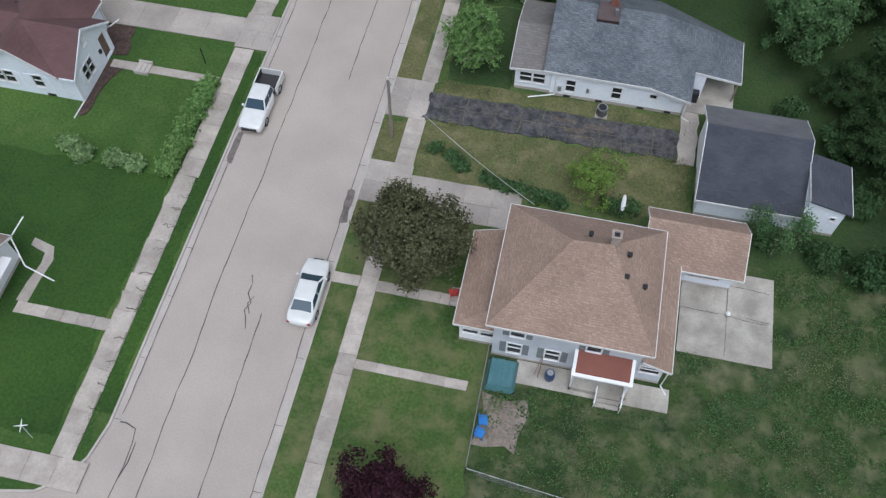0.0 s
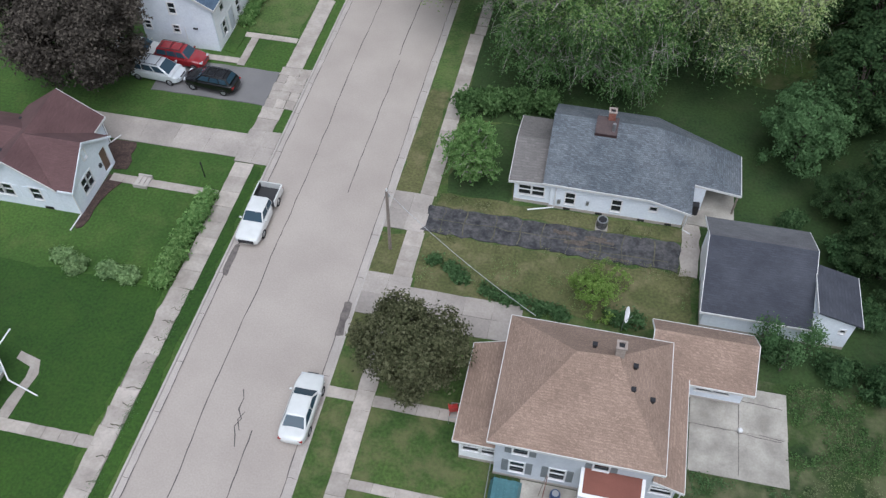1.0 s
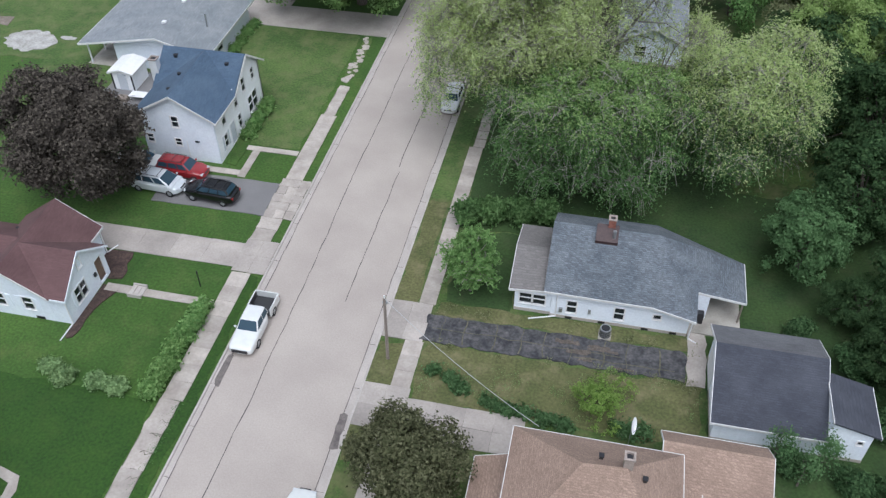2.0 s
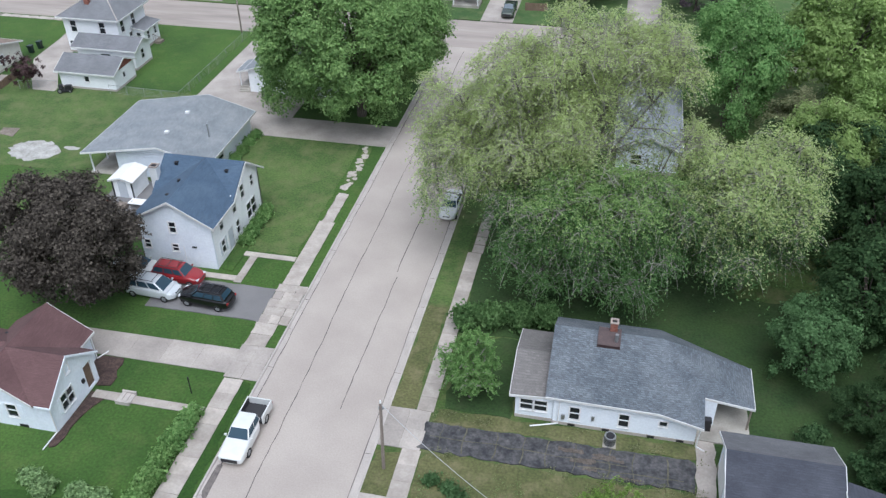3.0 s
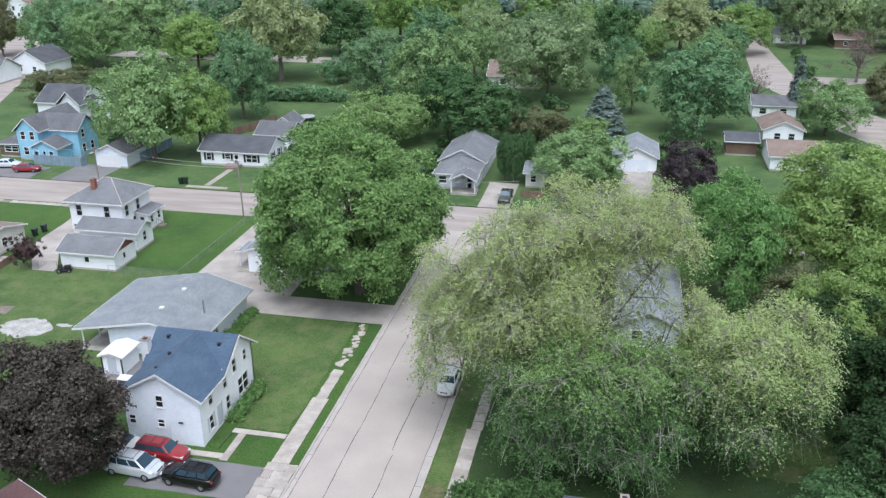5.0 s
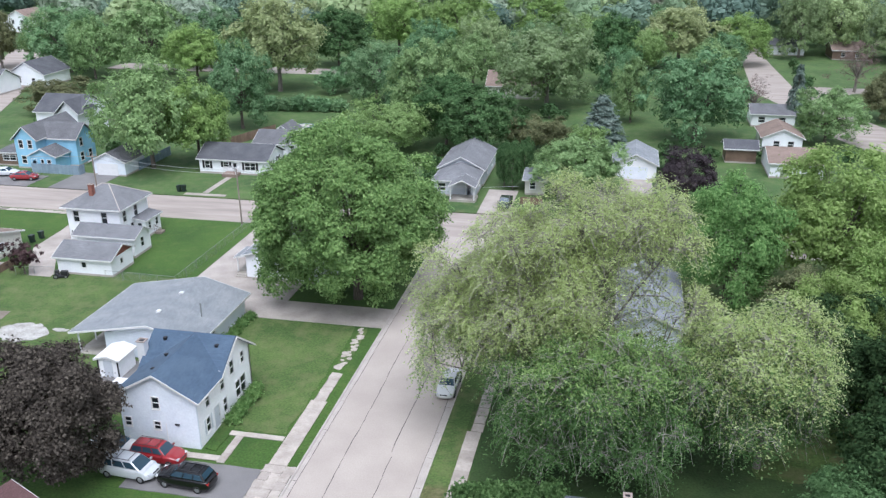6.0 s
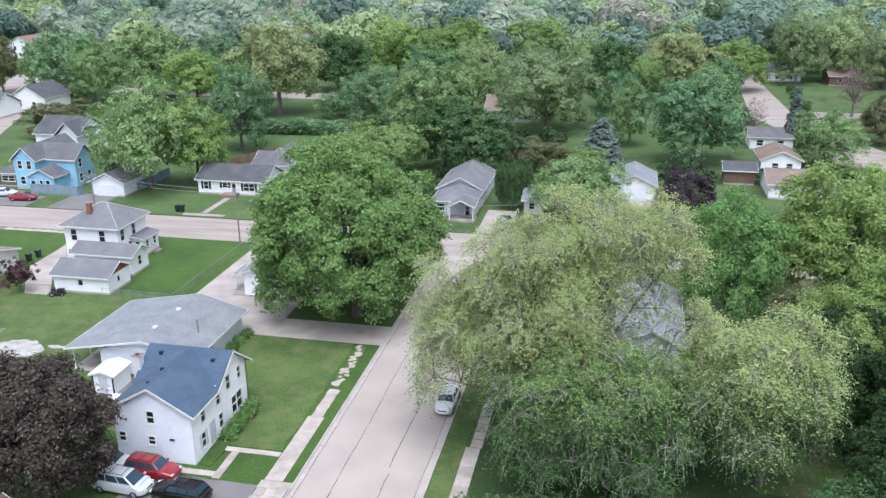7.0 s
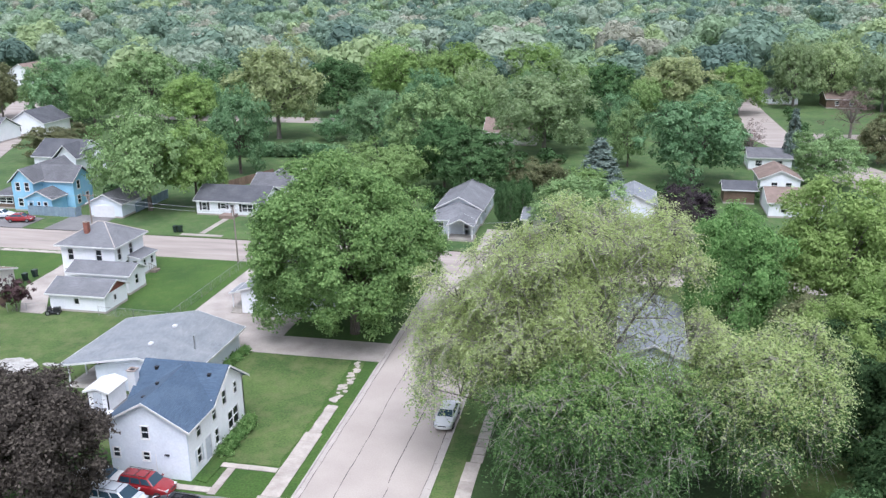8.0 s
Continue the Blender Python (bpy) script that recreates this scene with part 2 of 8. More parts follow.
FENCEBLUE = mk("grey_blue_fence", (0.20, 0.27, 0.33), (0.27, 0.35, 0.41), 1.0, 0.8, 0.3, 10, 0.12, rnd=0.08)
POLEWOOD = mk("utility_pole_wood", (0.20, 0.165, 0.14), (0.30, 0.255, 0.22), 1.5, 0.9, 0.4, 12, 0.2, stretch=(5, 5, 0.4))
TARP = mk("teal_tarp", (0.06, 0.155, 0.175), (0.085, 0.20, 0.22), 1.2, 0.5, 0.4, 5, 0.12)
BLUEPLASTIC = plain("blue_plastic", (0.03, 0.20, 0.55), 0.4)
NAVYPLASTIC = plain("dark_blue_plastic", (0.03, 0.06, 0.14), 0.4)
GREENPLASTIC = plain("dark_green_plastic", (0.015, 0.03, 0.025), 0.4)
REDPLASTIC = plain("red_plastic", (0.60, 0.06, 0.05), 0.4)
BARK = mk("bark", (0.085, 0.068, 0.055), (0.16, 0.135, 0.115), 2.0, 0.95, 0.8, 9, 0.3, stretch=(3, 3, 0.6))
TWIG = mk("grey_twig", (0.27, 0.25, 0.22), (0.40, 0.375, 0.335), 2.0, 0.95, 0.3, 9, 0.2)
PALEBARK = mk("pale_bark", (0.125, 0.112, 0.095), (0.225, 0.205, 0.178), 2.0, 0.95, 0.6, 9, 0.25, stretch=(3, 3, 0.6))
CARWHITE = plain("white_car_paint", (0.70, 0.71, 0.69), 0.25, 0, 0.8, 0.01)
CARSILVER = plain("silver_car_paint", (0.66, 0.69, 0.71), 0.28, 0.15, 0.8, 0.01)
CARRED = plain("red_car_paint", (0.28, 0.020, 0.025), 0.25, 0, 0.8, 0.01)
CARBLACK = plain("black_car_paint", (0.006, 0.006, 0.007), 0.22, 0, 0.25, 0.01)
CARGREEN = plain("dark_green_car_paint", (0.05, 0.065, 0.05), 0.25, 0, 0.8, 0.01)
TYRE = plain("tyre_rubber", (0.02, 0.02, 0.021), 0.85)
RIM = plain("alloy_rim", (0.45, 0.46, 0.47), 0.35, 0.8)
LAMPRED = plain("tail_lamp_red", (0.35, 0.015, 0.015), 0.2)
LAMPCLEAR = plain("head_lamp_clear", (0.62, 0.64, 0.66), 0.1)
BEDLINER = plain("black_bed_liner", (0.035, 0.035, 0.037), 0.7)


def glazing(name, tint, rough=0.04):
    """Opaque window glass: the dark of the unlit room is put into its colour, with the sky's reflection on it."""
    m = bpy.data.materials.new(name)
    m.use_nodes = True
    bs = m.node_tree.nodes["Principled BSDF"]
    bs.inputs["Base Color"].default_value = (*tint, 1)
    bs.inputs["Roughness"].default_value = rough
    bs.inputs["IOR"].default_value = 1.5
    return m


GLASS = glazing("window_glass", (0.020, 0.024, 0.028))
# Blue sky reflection is put into the car glass tint.
CARGLASS = glazing("sky_tinted_car_glass", (0.030, 0.060, 0.085), 0.03)

L_GREEN = leafy("maple_green", (0.148, 0.235, 0.099), (0.237, 0.354, 0.152), (0.353, 0.486, 0.224), 0.38)
L_MEADOW = leafy("light_green", (0.165, 0.262, 0.092), (0.258, 0.380, 0.142), (0.365, 0.495, 0.215), 0.45)
L_OAK = leafy("sunlit_maple_green", (0.137, 0.227, 0.078), (0.220, 0.345, 0.121), (0.331, 0.474, 0.181), 0.42)
# Shade of the lower boughs is put into this darker leaf colour.
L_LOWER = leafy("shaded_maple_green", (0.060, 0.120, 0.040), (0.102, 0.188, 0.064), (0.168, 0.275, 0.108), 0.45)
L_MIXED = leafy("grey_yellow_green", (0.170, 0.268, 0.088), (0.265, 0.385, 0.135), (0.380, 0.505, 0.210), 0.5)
# Haze is put into this colour: lighter and bluer than nearby leaves.
L_HAZEPALE = leafy("hazed_pale_green", (0.294, 0.363, 0.262), (0.360, 0.435, 0.323), (0.426, 0.503, 0.384), 0.35)
L_DEEP = leafy("rich_green", (0.108, 0.202, 0.094), (0.180, 0.302, 0.146), (0.264, 0.405, 0.216), 0.35, vary=True)
L_BRIGHT = leafy("young_bright_green", (0.110, 0.215, 0.062), (0.175, 0.305, 0.098), (0.262, 0.410, 0.150), 0.4)
L_FEATHER = leafy("feathery_bright_green", (0.135, 0.230, 0.050), (0.205, 0.315, 0.075), (0.285, 0.405, 0.115), 0.45)
L_LIME = leafy("feathery_lime", (0.125, 0.190, 0.070), (0.182, 0.262, 0.100), (0.258, 0.345, 0.145), 0.4)
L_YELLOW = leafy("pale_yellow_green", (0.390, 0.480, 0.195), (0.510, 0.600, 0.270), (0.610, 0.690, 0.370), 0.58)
L_SILVER = leafy("silver_green", (0.216, 0.302, 0.138), (0.329, 0.432, 0.215), (0.454, 0.557, 0.314), 0.5, vary=True)
# Leaf colour darkened to paint in the wood's shade.
L_DARK = leafy("shade_dark_green", (0.025, 0.053, 0.021), (0.045, 0.086, 0.033), (0.078, 0.130, 0.053), 0.35)
L_PURPLE = leafy("purple_leaf", (0.040, 0.034, 0.029), (0.074, 0.064, 0.053), (0.138, 0.121, 0.098), 0.15)
L_BRONZE = leafy("bronze_green", (0.050, 0.056, 0.027), (0.090, 0.097, 0.048), (0.158, 0.160, 0.092), 0.22)
L_WINE = leafy("wine_red_leaf", (0.022, 0.009, 0.014), (0.040, 0.014, 0.022), (0.070, 0.030, 0.038), 0.2)
L_FRESH = leafy("fresh_yellow_green", (0.190, 0.300, 0.095), (0.265, 0.395, 0.132), (0.360, 0.500, 0.190), 0.45)
L_LUSH = leafy("lush_maple_green", (0.105, 0.215, 0.066), (0.172, 0.318, 0.104), (0.262, 0.430, 0.158), 0.38)
L_RUSSET = leafy("russet_leaf", (0.055, 0.032, 0.034), (0.095, 0.058, 0.060), (0.150, 0.100, 0.100), 0.2)
L_KHAKI = leafy("pale_khaki_green", (0.268, 0.326, 0.149), (0.373, 0.436, 0.215), (0.478, 0.538, 0.297), 0.45)
L_PLUM = leafy("plum_leaf", (0.040, 0.032, 0.036), (0.062, 0.050, 0.056), (0.100, 0.084, 0.090), 0.15)
L_YARD = leafy("back_yard_green", (0.034, 0.076, 0.030), (0.060, 0.118, 0.046), (0.100, 0.172, 0.074), 0.35)
L_WEED = leafy("greyish_weed", (0.105, 0.135, 0.060), (0.150, 0.185, 0.088), (0.210, 0.245, 0.128), 0.35)
L_BOTTLE = leafy("bottle_green", (0.052, 0.112, 0.042), (0.092, 0.175, 0.068), (0.150, 0.252, 0.108), 0.33)
L_SUNNY = leafy("sunny_yellow_green", (0.225, 0.335, 0.105), (0.318, 0.445, 0.150), (0.425, 0.555, 0.215), 0.48)
L_SHRUB = leafy("garden_shrub_green", (0.058, 0.115, 0.045), (0.092, 0.172, 0.068), (0.142, 0.240, 0.105), 0.35)
# Distance haze is put into these six leaf colours too.
L_HAZELIME = leafy("hazed_yellow_green", (0.288, 0.372, 0.189), (0.348, 0.440, 0.229), (0.414, 0.512, 0.276), 0.35)
L_HAZEDEEP = leafy("hazed_deep_green", (0.174, 0.257, 0.189), (0.216, 0.310, 0.229), (0.264, 0.365, 0.276), 0.35)
L_HAZEGREY = leafy("hazed_grey_green", (0.270, 0.337, 0.250), (0.326, 0.398, 0.300), (0.386, 0.462, 0.356), 0.35)
L_HAZEDARK = leafy("hazed_blue_green", (0.120, 0.190, 0.152), (0.154, 0.232, 0.185), (0.192, 0.278, 0.226), 0.35)
L_HAZETAN = leafy("hazed_tan_green", (0.314, 0.325, 0.250), (0.382, 0.391, 0.305), (0.454, 0.461, 0.366), 0.35)
L_HAZELEAF = leafy("hazed_leaf_green", (0.228, 0.325, 0.189), (0.282, 0.388, 0.234), (0.342, 0.456, 0.288), 0.35)
L_SPRUCE = leafy("blue_spruce", (0.095, 0.135, 0.115), (0.150, 0.200, 0.170), (0.225, 0.280, 0.240), 0.15)
L_OLIVE = leafy("olive_leaf", (0.120, 0.135, 0.065), (0.190, 0.205, 0.105), (0.280, 0.290, 0.160), 0.4)
L_PINKISH = leafy("reddish_twigs", (0.125, 0.092, 0.082), (0.200, 0.150, 0.132), (0.285, 0.225, 0.200), 0.2)


# ---- building blocks ----
def part(name, bm, material, parent=None, label="", smooth=False):
    """One bmesh as one mesh object, under a thing or a part."""
    me = bpy.data.meshes.new(name)
    bmesh.ops.recalc_face_normals(bm, faces=bm.faces)
    bm.to_mesh(me)
    bm.free()
    me.materials.append(material)
    if smooth:
        for p in me.polygons:
            p.use_smooth = True
    ob = new(name, me)
    ob.parent = parent
    if label:
        tagged(ob, label)
    return ob


def thing(name, x, y, z, label, category, group="", rz=0.0, kind=""):
    ob = new(name)
    ob.matrix_basis = pose(x, y, z, 0, 0, rz)
    ob.empty_display_size = 0.3
    return tagged(ob, label, category, group, kind)


def box(bm, x0, x1, y0, y1, z0, z1):
    v = [bm.verts.new(p) for p in ((x0, y0, z0), (x1, y0, z0), (x1, y1, z0), (x0, y1, z0), (x0, y0, z1), (x1, y0, z1), (x1, y1, z1), (x0, y1, z1))]
    for f in ((3, 2, 1, 0), (4, 5, 6, 7), (0, 1, 5, 4), (1, 2, 6, 5), (2, 3, 7, 6), (3, 0, 4, 7)):
        bm.faces.new([v[i] for i in f])
    return bm


def boxed(name, x0, x1, y0, y1, z0, z1, material, parent=None, label="", bevel=0.0):
    bm = box(bmesh.new(), x0, x1, y0, y1, z0, z1)
    if bevel:
        bmesh.ops.bevel(bm, geom=bm.edges[:], offset=bevel, segments=2, affect="EDGES")
    return part(name, bm, material, parent, label)


def slab(bm, pts, depth):
    """A plate under the polygon pts (top face), that deep downwards."""
    top = [bm.verts.new(p) for p in pts]
    low = [bm.verts.new((p[0], p[1], p[2] - depth)) for p in pts]
    bm.faces.new(top)
    bm.faces.new(low[::-1])
    n = len(pts)
    for i in range(n):
        bm.faces.new((top[i], low[i], low[(i + 1) % n], top[(i + 1) % n]))
    return bm


def beam(bm, a, b, r, sides=4, r2=None):
    """A bar from a to b."""
    a, b = Vector(a), Vector(b)
    d = (b - a).normalized()
    u = d.cross((0, 0, 1) if abs(d.z) < 0.95 else (1, 0, 0)).normalized()
    w = d.cross(u)
    rings = []
    for p, rr in ((a, r), (b, r if r2 is None else r2)):
        rings.append([bm.verts.new(p + (u * math.cos(k) + w * math.sin(k)) * rr) for k in (2 * math.pi * (i + 0.5) / sides for i in range(sides))])
    for i in range(sides):
        bm.faces.new((rings[0][i], rings[0][(i + 1) % sides], rings[1][(i + 1) % sides], rings[1][i]))
    bm.faces.new(rings[0][::-1]), bm.faces.new(rings[1])
    return bm


def ribbon(name, pts, width, z, material, parent, label=""):
    """A thin strip along a line on the ground, of uneven width."""
    bm, left, right = bmesh.new(), [], []
    for i, p in enumerate(pts):
        a, b = Vector(pts[max(i - 1, 0)]), Vector(pts[min(i + 1, len(pts) - 1)])
        d = (b - a).normalized()
        w = width * random.uniform(0.55, 1.25) / 2
        left.append(bm.verts.new((p[0] - d.y * w, p[1] + d.x * w, z)))
        right.append(bm.verts.new((p[0] + d.y * w, p[1] - d.x * w, z)))
    for i in range(len(pts) - 1):
        bm.faces.new((left[i], right[i], right[i + 1], left[i + 1]))
    return part(name, bm, material, parent, label)


def plate(name, pts, z, depth, material, label="", parent=None, kind="structure"):
    """A level sheet with an outline in plan."""
    ob = part(name, slab(bmesh.new(), [(x, y, z) for x, y in pts], depth), material, parent, label)
    return tagged(ob, kind=kind) if parent is None else ob


def rect(x0, x1, y0, y1):
    return [(x0, y0), (x1, y0), (x1, y1), (x0, y1)]


def ragged(x0, x1, y0, y1, jag=0.25, step=0.8):
    """A rectangle in plan with an uneven edge."""
    out = []
    for (ax, ay), (bx, by) in zip(rect(x0, x1, y0, y1), rect(x0, x1, y0, y1)[1:] + [(x0, y0)]):
        n = max(2, int(math.hypot(bx - ax, by - ay) / step))
        for i in range(n):
            out.append((ax + (bx - ax) * i / n + random.uniform(-jag, jag), ay + (by - ay) * i / n + random.uniform(-jag, jag)))
    return out


# ---- ground, streets, pavements ----
plate("ground", rect(-3000, 3000, -300, 4500), -0.22, 0.5, FLOOR, "flat green land under the neighbourhood out to the horizon")
road = plate("road", rect(-23.65, -13.4, -60, 109), -0.10, 0.1, ROAD, "worn pinkish-grey concrete street with dark tar-sealed seams")
plate("road", rect(-420, 260, 109, 119), -0.10, 0.1, STREET, "pale worn side street crossing at the end")
plate("road", rect(-160, -23.65, -6, 6.5), -0.10, 0.1, ROAD, "grey concrete side street at the corner")
plate("road", [(-23.65, 6.5), (-28.6, 6.5), (-26.4, 6.95), (-25.0, 7.95), (-24.1, 9.5), (-23.65, 11.8)], -0.10, 0.1, ROAD, "rounded concrete street corner")
plate("road", [(33, 300), (41, 300), (41, 265), (41.5, 232), (55, 231), (78, 233), (78, 225), (55, 224), (47.5, 218), (47, 201), (53, 186), (62, 164), (70, 119.2), (59, 119.2), (52.5, 150), (46.5, 163), (41, 176), (37.5, 200), (31, 222), (33, 262)], 0.012, 0.1, STREET, "pale curving street beyond the trees")
plate("road", [(-128, 119), (-116, 119), (-150, 190), (-190, 260), (-205, 260), (-165, 190)], -0.10, 0.1, STREET, "pale street leading away between houses")
corner = [(-28.6, 6.65), (-26.4, 7.1), (-25.1, 8.05), (-24.25, 9.55), (-23.8, 11.8)]
plate("lawn", [(-160, 6.65)] + corner + [(-23.8, 108.85), (-160, 108.85)], 0.0, 0.2, LAWN, "lush mown green lawn block beside the street")
plate("lawn", rect(-13.25, 260, -60, 108.85), 0.0, 0.2, YARD, "patchy green yard block beside the street")
plate("lawn", rect(-112, 120, 119.15, 330), 0.0, 0.2, FLOOR, "green yards beyond the side street")
plate("lawn", rect(-23.8 - 140, -23.8, -60, -6.15), 0.0, 0.2, LAWN, "green lawn across the side street")


def kerb(pts, label):
    """A kerb stone line along pts, its street side on the line."""
    bm = bmesh.new()
    n = len(pts)
    for i in range(n - 1):
        a, b = Vector(pts[i]), Vector(pts[i + 1])
        d = (b - a).normalized()
        nrm = Vector((-d.y, d.x)) * 0.15
        slab(bm, [(*a, 0.025), (*b, 0.025), (*(b + nrm), 0.025), (*(a + nrm), 0.025)], 0.18)
    tagged(part("kerb", bm, KERB, None, label), kind="structure")


kerb([(-23.65, y) for y in np.arange(11.8, 110, 4)], "weathered pale concrete kerb along the street")
kerb([(-13.4, y) for y in np.arange(108, -61, -4)], "weathered pale concrete kerb along the street")
kerb([(-60, 6.5), (-28.6, 6.5), (-26.4, 6.95), (-25.0, 7.95), (-24.1, 9.5), (-23.65, 11.8)], "rounded concrete kerb at the corner")
for x0, x1, lab in ((-23.65, -23.2, "pale concrete gutter strip"), (-13.95, -13.4, "pale concrete gutter strip")):
    plate("gutter", rect(x0, x1, 11.8 if x0 < -20 else -60, 108.9), -0.088, 0.02, GUTTER, lab)


def wander(x, y0, y1, amp=0.10, step=0.7):
    out, off = [], 0.0
    for y in np.arange(y0, y1, step):
        off = max(-amp, min(amp, off + random.uniform(-0.05, 0.05)))
        out.append((x + off, float(y)))
    return out


random.seed(11)
ribbon("tar_seam", wander(-20.5, 4, 108), 0.06, -0.094, TAR, road)
ribbon("tar_seam", wander(-17.1, 4, 21.2, 0.15), 0.06, -0.094, TAR, road)
ribbon("tar_seam", wander(-16.8, 41.2, 58, 0.2), 0.065, -0.094, TAR, road)
ribbon("tar_seam", wander(-16.9, 58, 108, 0.15), 0.065, -0.094, TAR, road)
ribbon("tar_seam", [(-18.6, 23.4), (-18.35, 22.8), (-18.4, 22.0), (-18.0, 21.4), (-18.25, 20.8), (-18.0, 20.3), (-17.75, 19.5)], 0.07, -0.094, TAR, road)
ribbon("tar_seam", [(-17.95, 21.9), (-18.2, 21.3), (-17.85, 20.6)], 0.06, -0.094, TAR, road)
ribbon("tar_seam", [(-23.5, 12.0), (-22.8, 12.05), (-22.1, 11.8), (-21.95, 11.0), (-21.9, 9.6), (-22.0, 8.4), (-22.1, 7.0), (-22.2, 5.6)], 0.09, -0.094, TAR, road)
ribbon("tar_seam", [(-21.75, 11.0), (-21.75, 9.8), (-21.95, 8.8)], 0.07, -0.094, TAR, road)
# the open joint between gutter and road, and the gutter's own joints
for x, y0 in ((-23.2, 12.5), (-13.95, 2.0)):
    ribbon("gutter_joint", wander(x, y0, 108, 0.03), 0.05, -0.066, TAR, road)
    for k in range(24):
        y = y0 + 4.0 * k + random.uniform(-0.6, 0.6)
        out = -0.42 if x < -20 else 0.52
        ribbon("gutter_joint", [(x, y), (x + out * 0.5, y + random.uniform(-0.06, 0.06)), (x + out, y)], 0.035, -0.0655, TAR, road)
DAMP = mk("damp_stain", (0.10, 0.085, 0.08), (0.20, 0.175, 0.16), 2, 0.9, 0.2, 14, 0.2)
for px, py in ((-13.85, 29.8), (-23.15, 33.0)):
    plate("road_patch", ragged(px - 0.25, px + 0.3 - 0.2 * (px < -20), py - 1.2, py + 1.6, 0.1, 0.5), -0.064, 0.02, DAMP, parent=road)

# yards with their own turf, a little proud of the block
lift = 0.004
for x0, x1, y0, y1, m, lab in (
    (-13.2, -11.45, 28, 38, VERGE, "dry yellowish grass strip between kerb and pavement"),
    (-13.2, -11.45, 42, 54, VERGE, "dry yellowish grass strip between kerb and pavement"),
    (-13.2, -11.3, 54.2, 108, SIDELAWN, "green grass strip between kerb and pavement"),
    (-13.2, -11.45, -10, 27, YARD, "green grass strip between kerb and pavement"),
    (-10.1, -2.2, -10, 23.6, YARD, "green front lawn with dry patches"),
    (-9.9, 9.2, 33.4, 38.4, VERGE, "dry yellow-green side yard grass"),
    (-9.9, 9.2, 41.3, 42.6, VERGE, "dry grass strip beside the house wall"),
    (-2.0, 40, -15, 31.5, ROUGHYARD, "overgrown weedy back yard"),
    (9.6, 40, 31, 60, SHADEYARD, "back yard grass toned dark for shade"),
    (-9.9, 12, 51.2, 75, SHADEYARD, "grass toned dark for shade under the big tree"),
    (-9.5, -4.6, 42.6, 51.0, SHADEYARD, "front lawn of thin grass toned dark for shade"),
    (-80, -48, 68, 88, SIDELAWN, "sun-dried open back lawn"),
    (-70, -26.7, 10.2, 29.8, DEEPLAWN, "deep green lush lawn of the corner house"),
    (-58, -26.5, 58.4, 79.4, SIDELAWN, "mown green side lawn"),
    (-25.2, -24.0, 12.4, 42.2, DEEPLAWN, "dark green grass strip between kerb and pavement"),
):
    lift += 0.002
    plate("lawn", ragged(x0, x1, y0, y1, 0.2), lift, 0.09, m, lab)

old_drive = plate("driveway", ragged(-10.4, 8.3, 38.6, 41.2, 0.14, 0.6), 0.075, 0.12, ASPHALT, "cracked dark asphalt driveway with worn edges")
random.seed(19)
for k in range(9):
    x = -9.2 + 1.95 * k + random.uniform(-0.3, 0.3)
    ribbon("grassy_crack", [(x + random.uniform(-0.12, 0.12), y) for y in (38.7, 39.2, 39.7, 40.2, 40.7, 41.1)], random.uniform(0.05, 0.12), 0.081, CRACK, old_drive)
ribbon("grassy_crack", [(-9.8 + 0.8 * k, 39.9 + random.uniform(-0.12, 0.12)) for k in range(18)], 0.07, 0.081, CRACK, old_drive)
ribbon("grassy_crack", [(0.5 + 0.7 * k, 39.3 + random.uniform(-0.1, 0.1)) for k in range(11)], 0.10, 0.081, CRACK, old_drive)
for k in range(7):
    x, y = random.uniform(-1, 6.5), random.uniform(38.7, 40.4)
    plate("worn_patch", ragged(x, x + random.uniform(0.8, 2.2), y, y + random.uniform(0.15, 0.4), 0.08, 0.2), 0.0785 + 0.0015 * k, 0.02, WORN, parent=old_drive)
plate("driveway", ragged(-36.5, -26.4, 49.1, 53.4, 0.06, 1.0), 0.07, 0.12, BLACKTOP, "grey asphalt parking driveway")
plate("driveway", [(-78.5, 108.9), (-75.0, 108.9), (-73.2, 100), (-71.7, 92), (-68.2, 86.5), (-68.0, 85.4), (-71, 85.4), (-73.6, 89), (-76.5, 94), (-77, 101)], 0.07, 0.12, DRIVE, "pale gravelled driveway beside the white house")
plate("path", ragged(-77.6, -75.3, 80, 88.6, 0.12), 0.066, 0.12, DRIVE, "pale concrete strip beside the low fence")
plate("driveway", rect(-92, -84, 119, 128), 0.07, 0.12, BLACKTOP, "grey asphalt driveway before the garage")
plate("driveway", rect(-106, -96, 119, 125), 0.07, 0.12, BLACKTOP, "grey asphalt driveway with parked cars")
plate("driveway", rect(-50, -36.4, 84.3, 108.9), 0.07, 0.12, DRIVE, "wide pale concrete driveway")
plate("driveway", rect(-50.5, -23.8, 79.6, 84.3), 0.074, 0.12, DRIVE, "long pale concrete driveway across the yard")
plate("driveway", rect(-20.3, -15.6, 119, 131), 0.07, 0.12, DRIVE, "pale concrete driveway")
plate("driveway", rect(0.4, 5.4, 119, 141), 0.07, 0.12, DRIVE, "worn grey driveway to the garage")
plate("flower_bed", [(-35.6, 40.3), (-37.0, 40.6), (-37.0, 42.75), (-35.9, 42.8), (-34.9, 42.8), (-34.7, 42.2), (-34.8, 41.5), (-34.4, 40.8), (-34.4, 39.9), (-35.5, 39.7)], 0.078, 0.12, MULCH, "dark mulched bed beside the driveway")
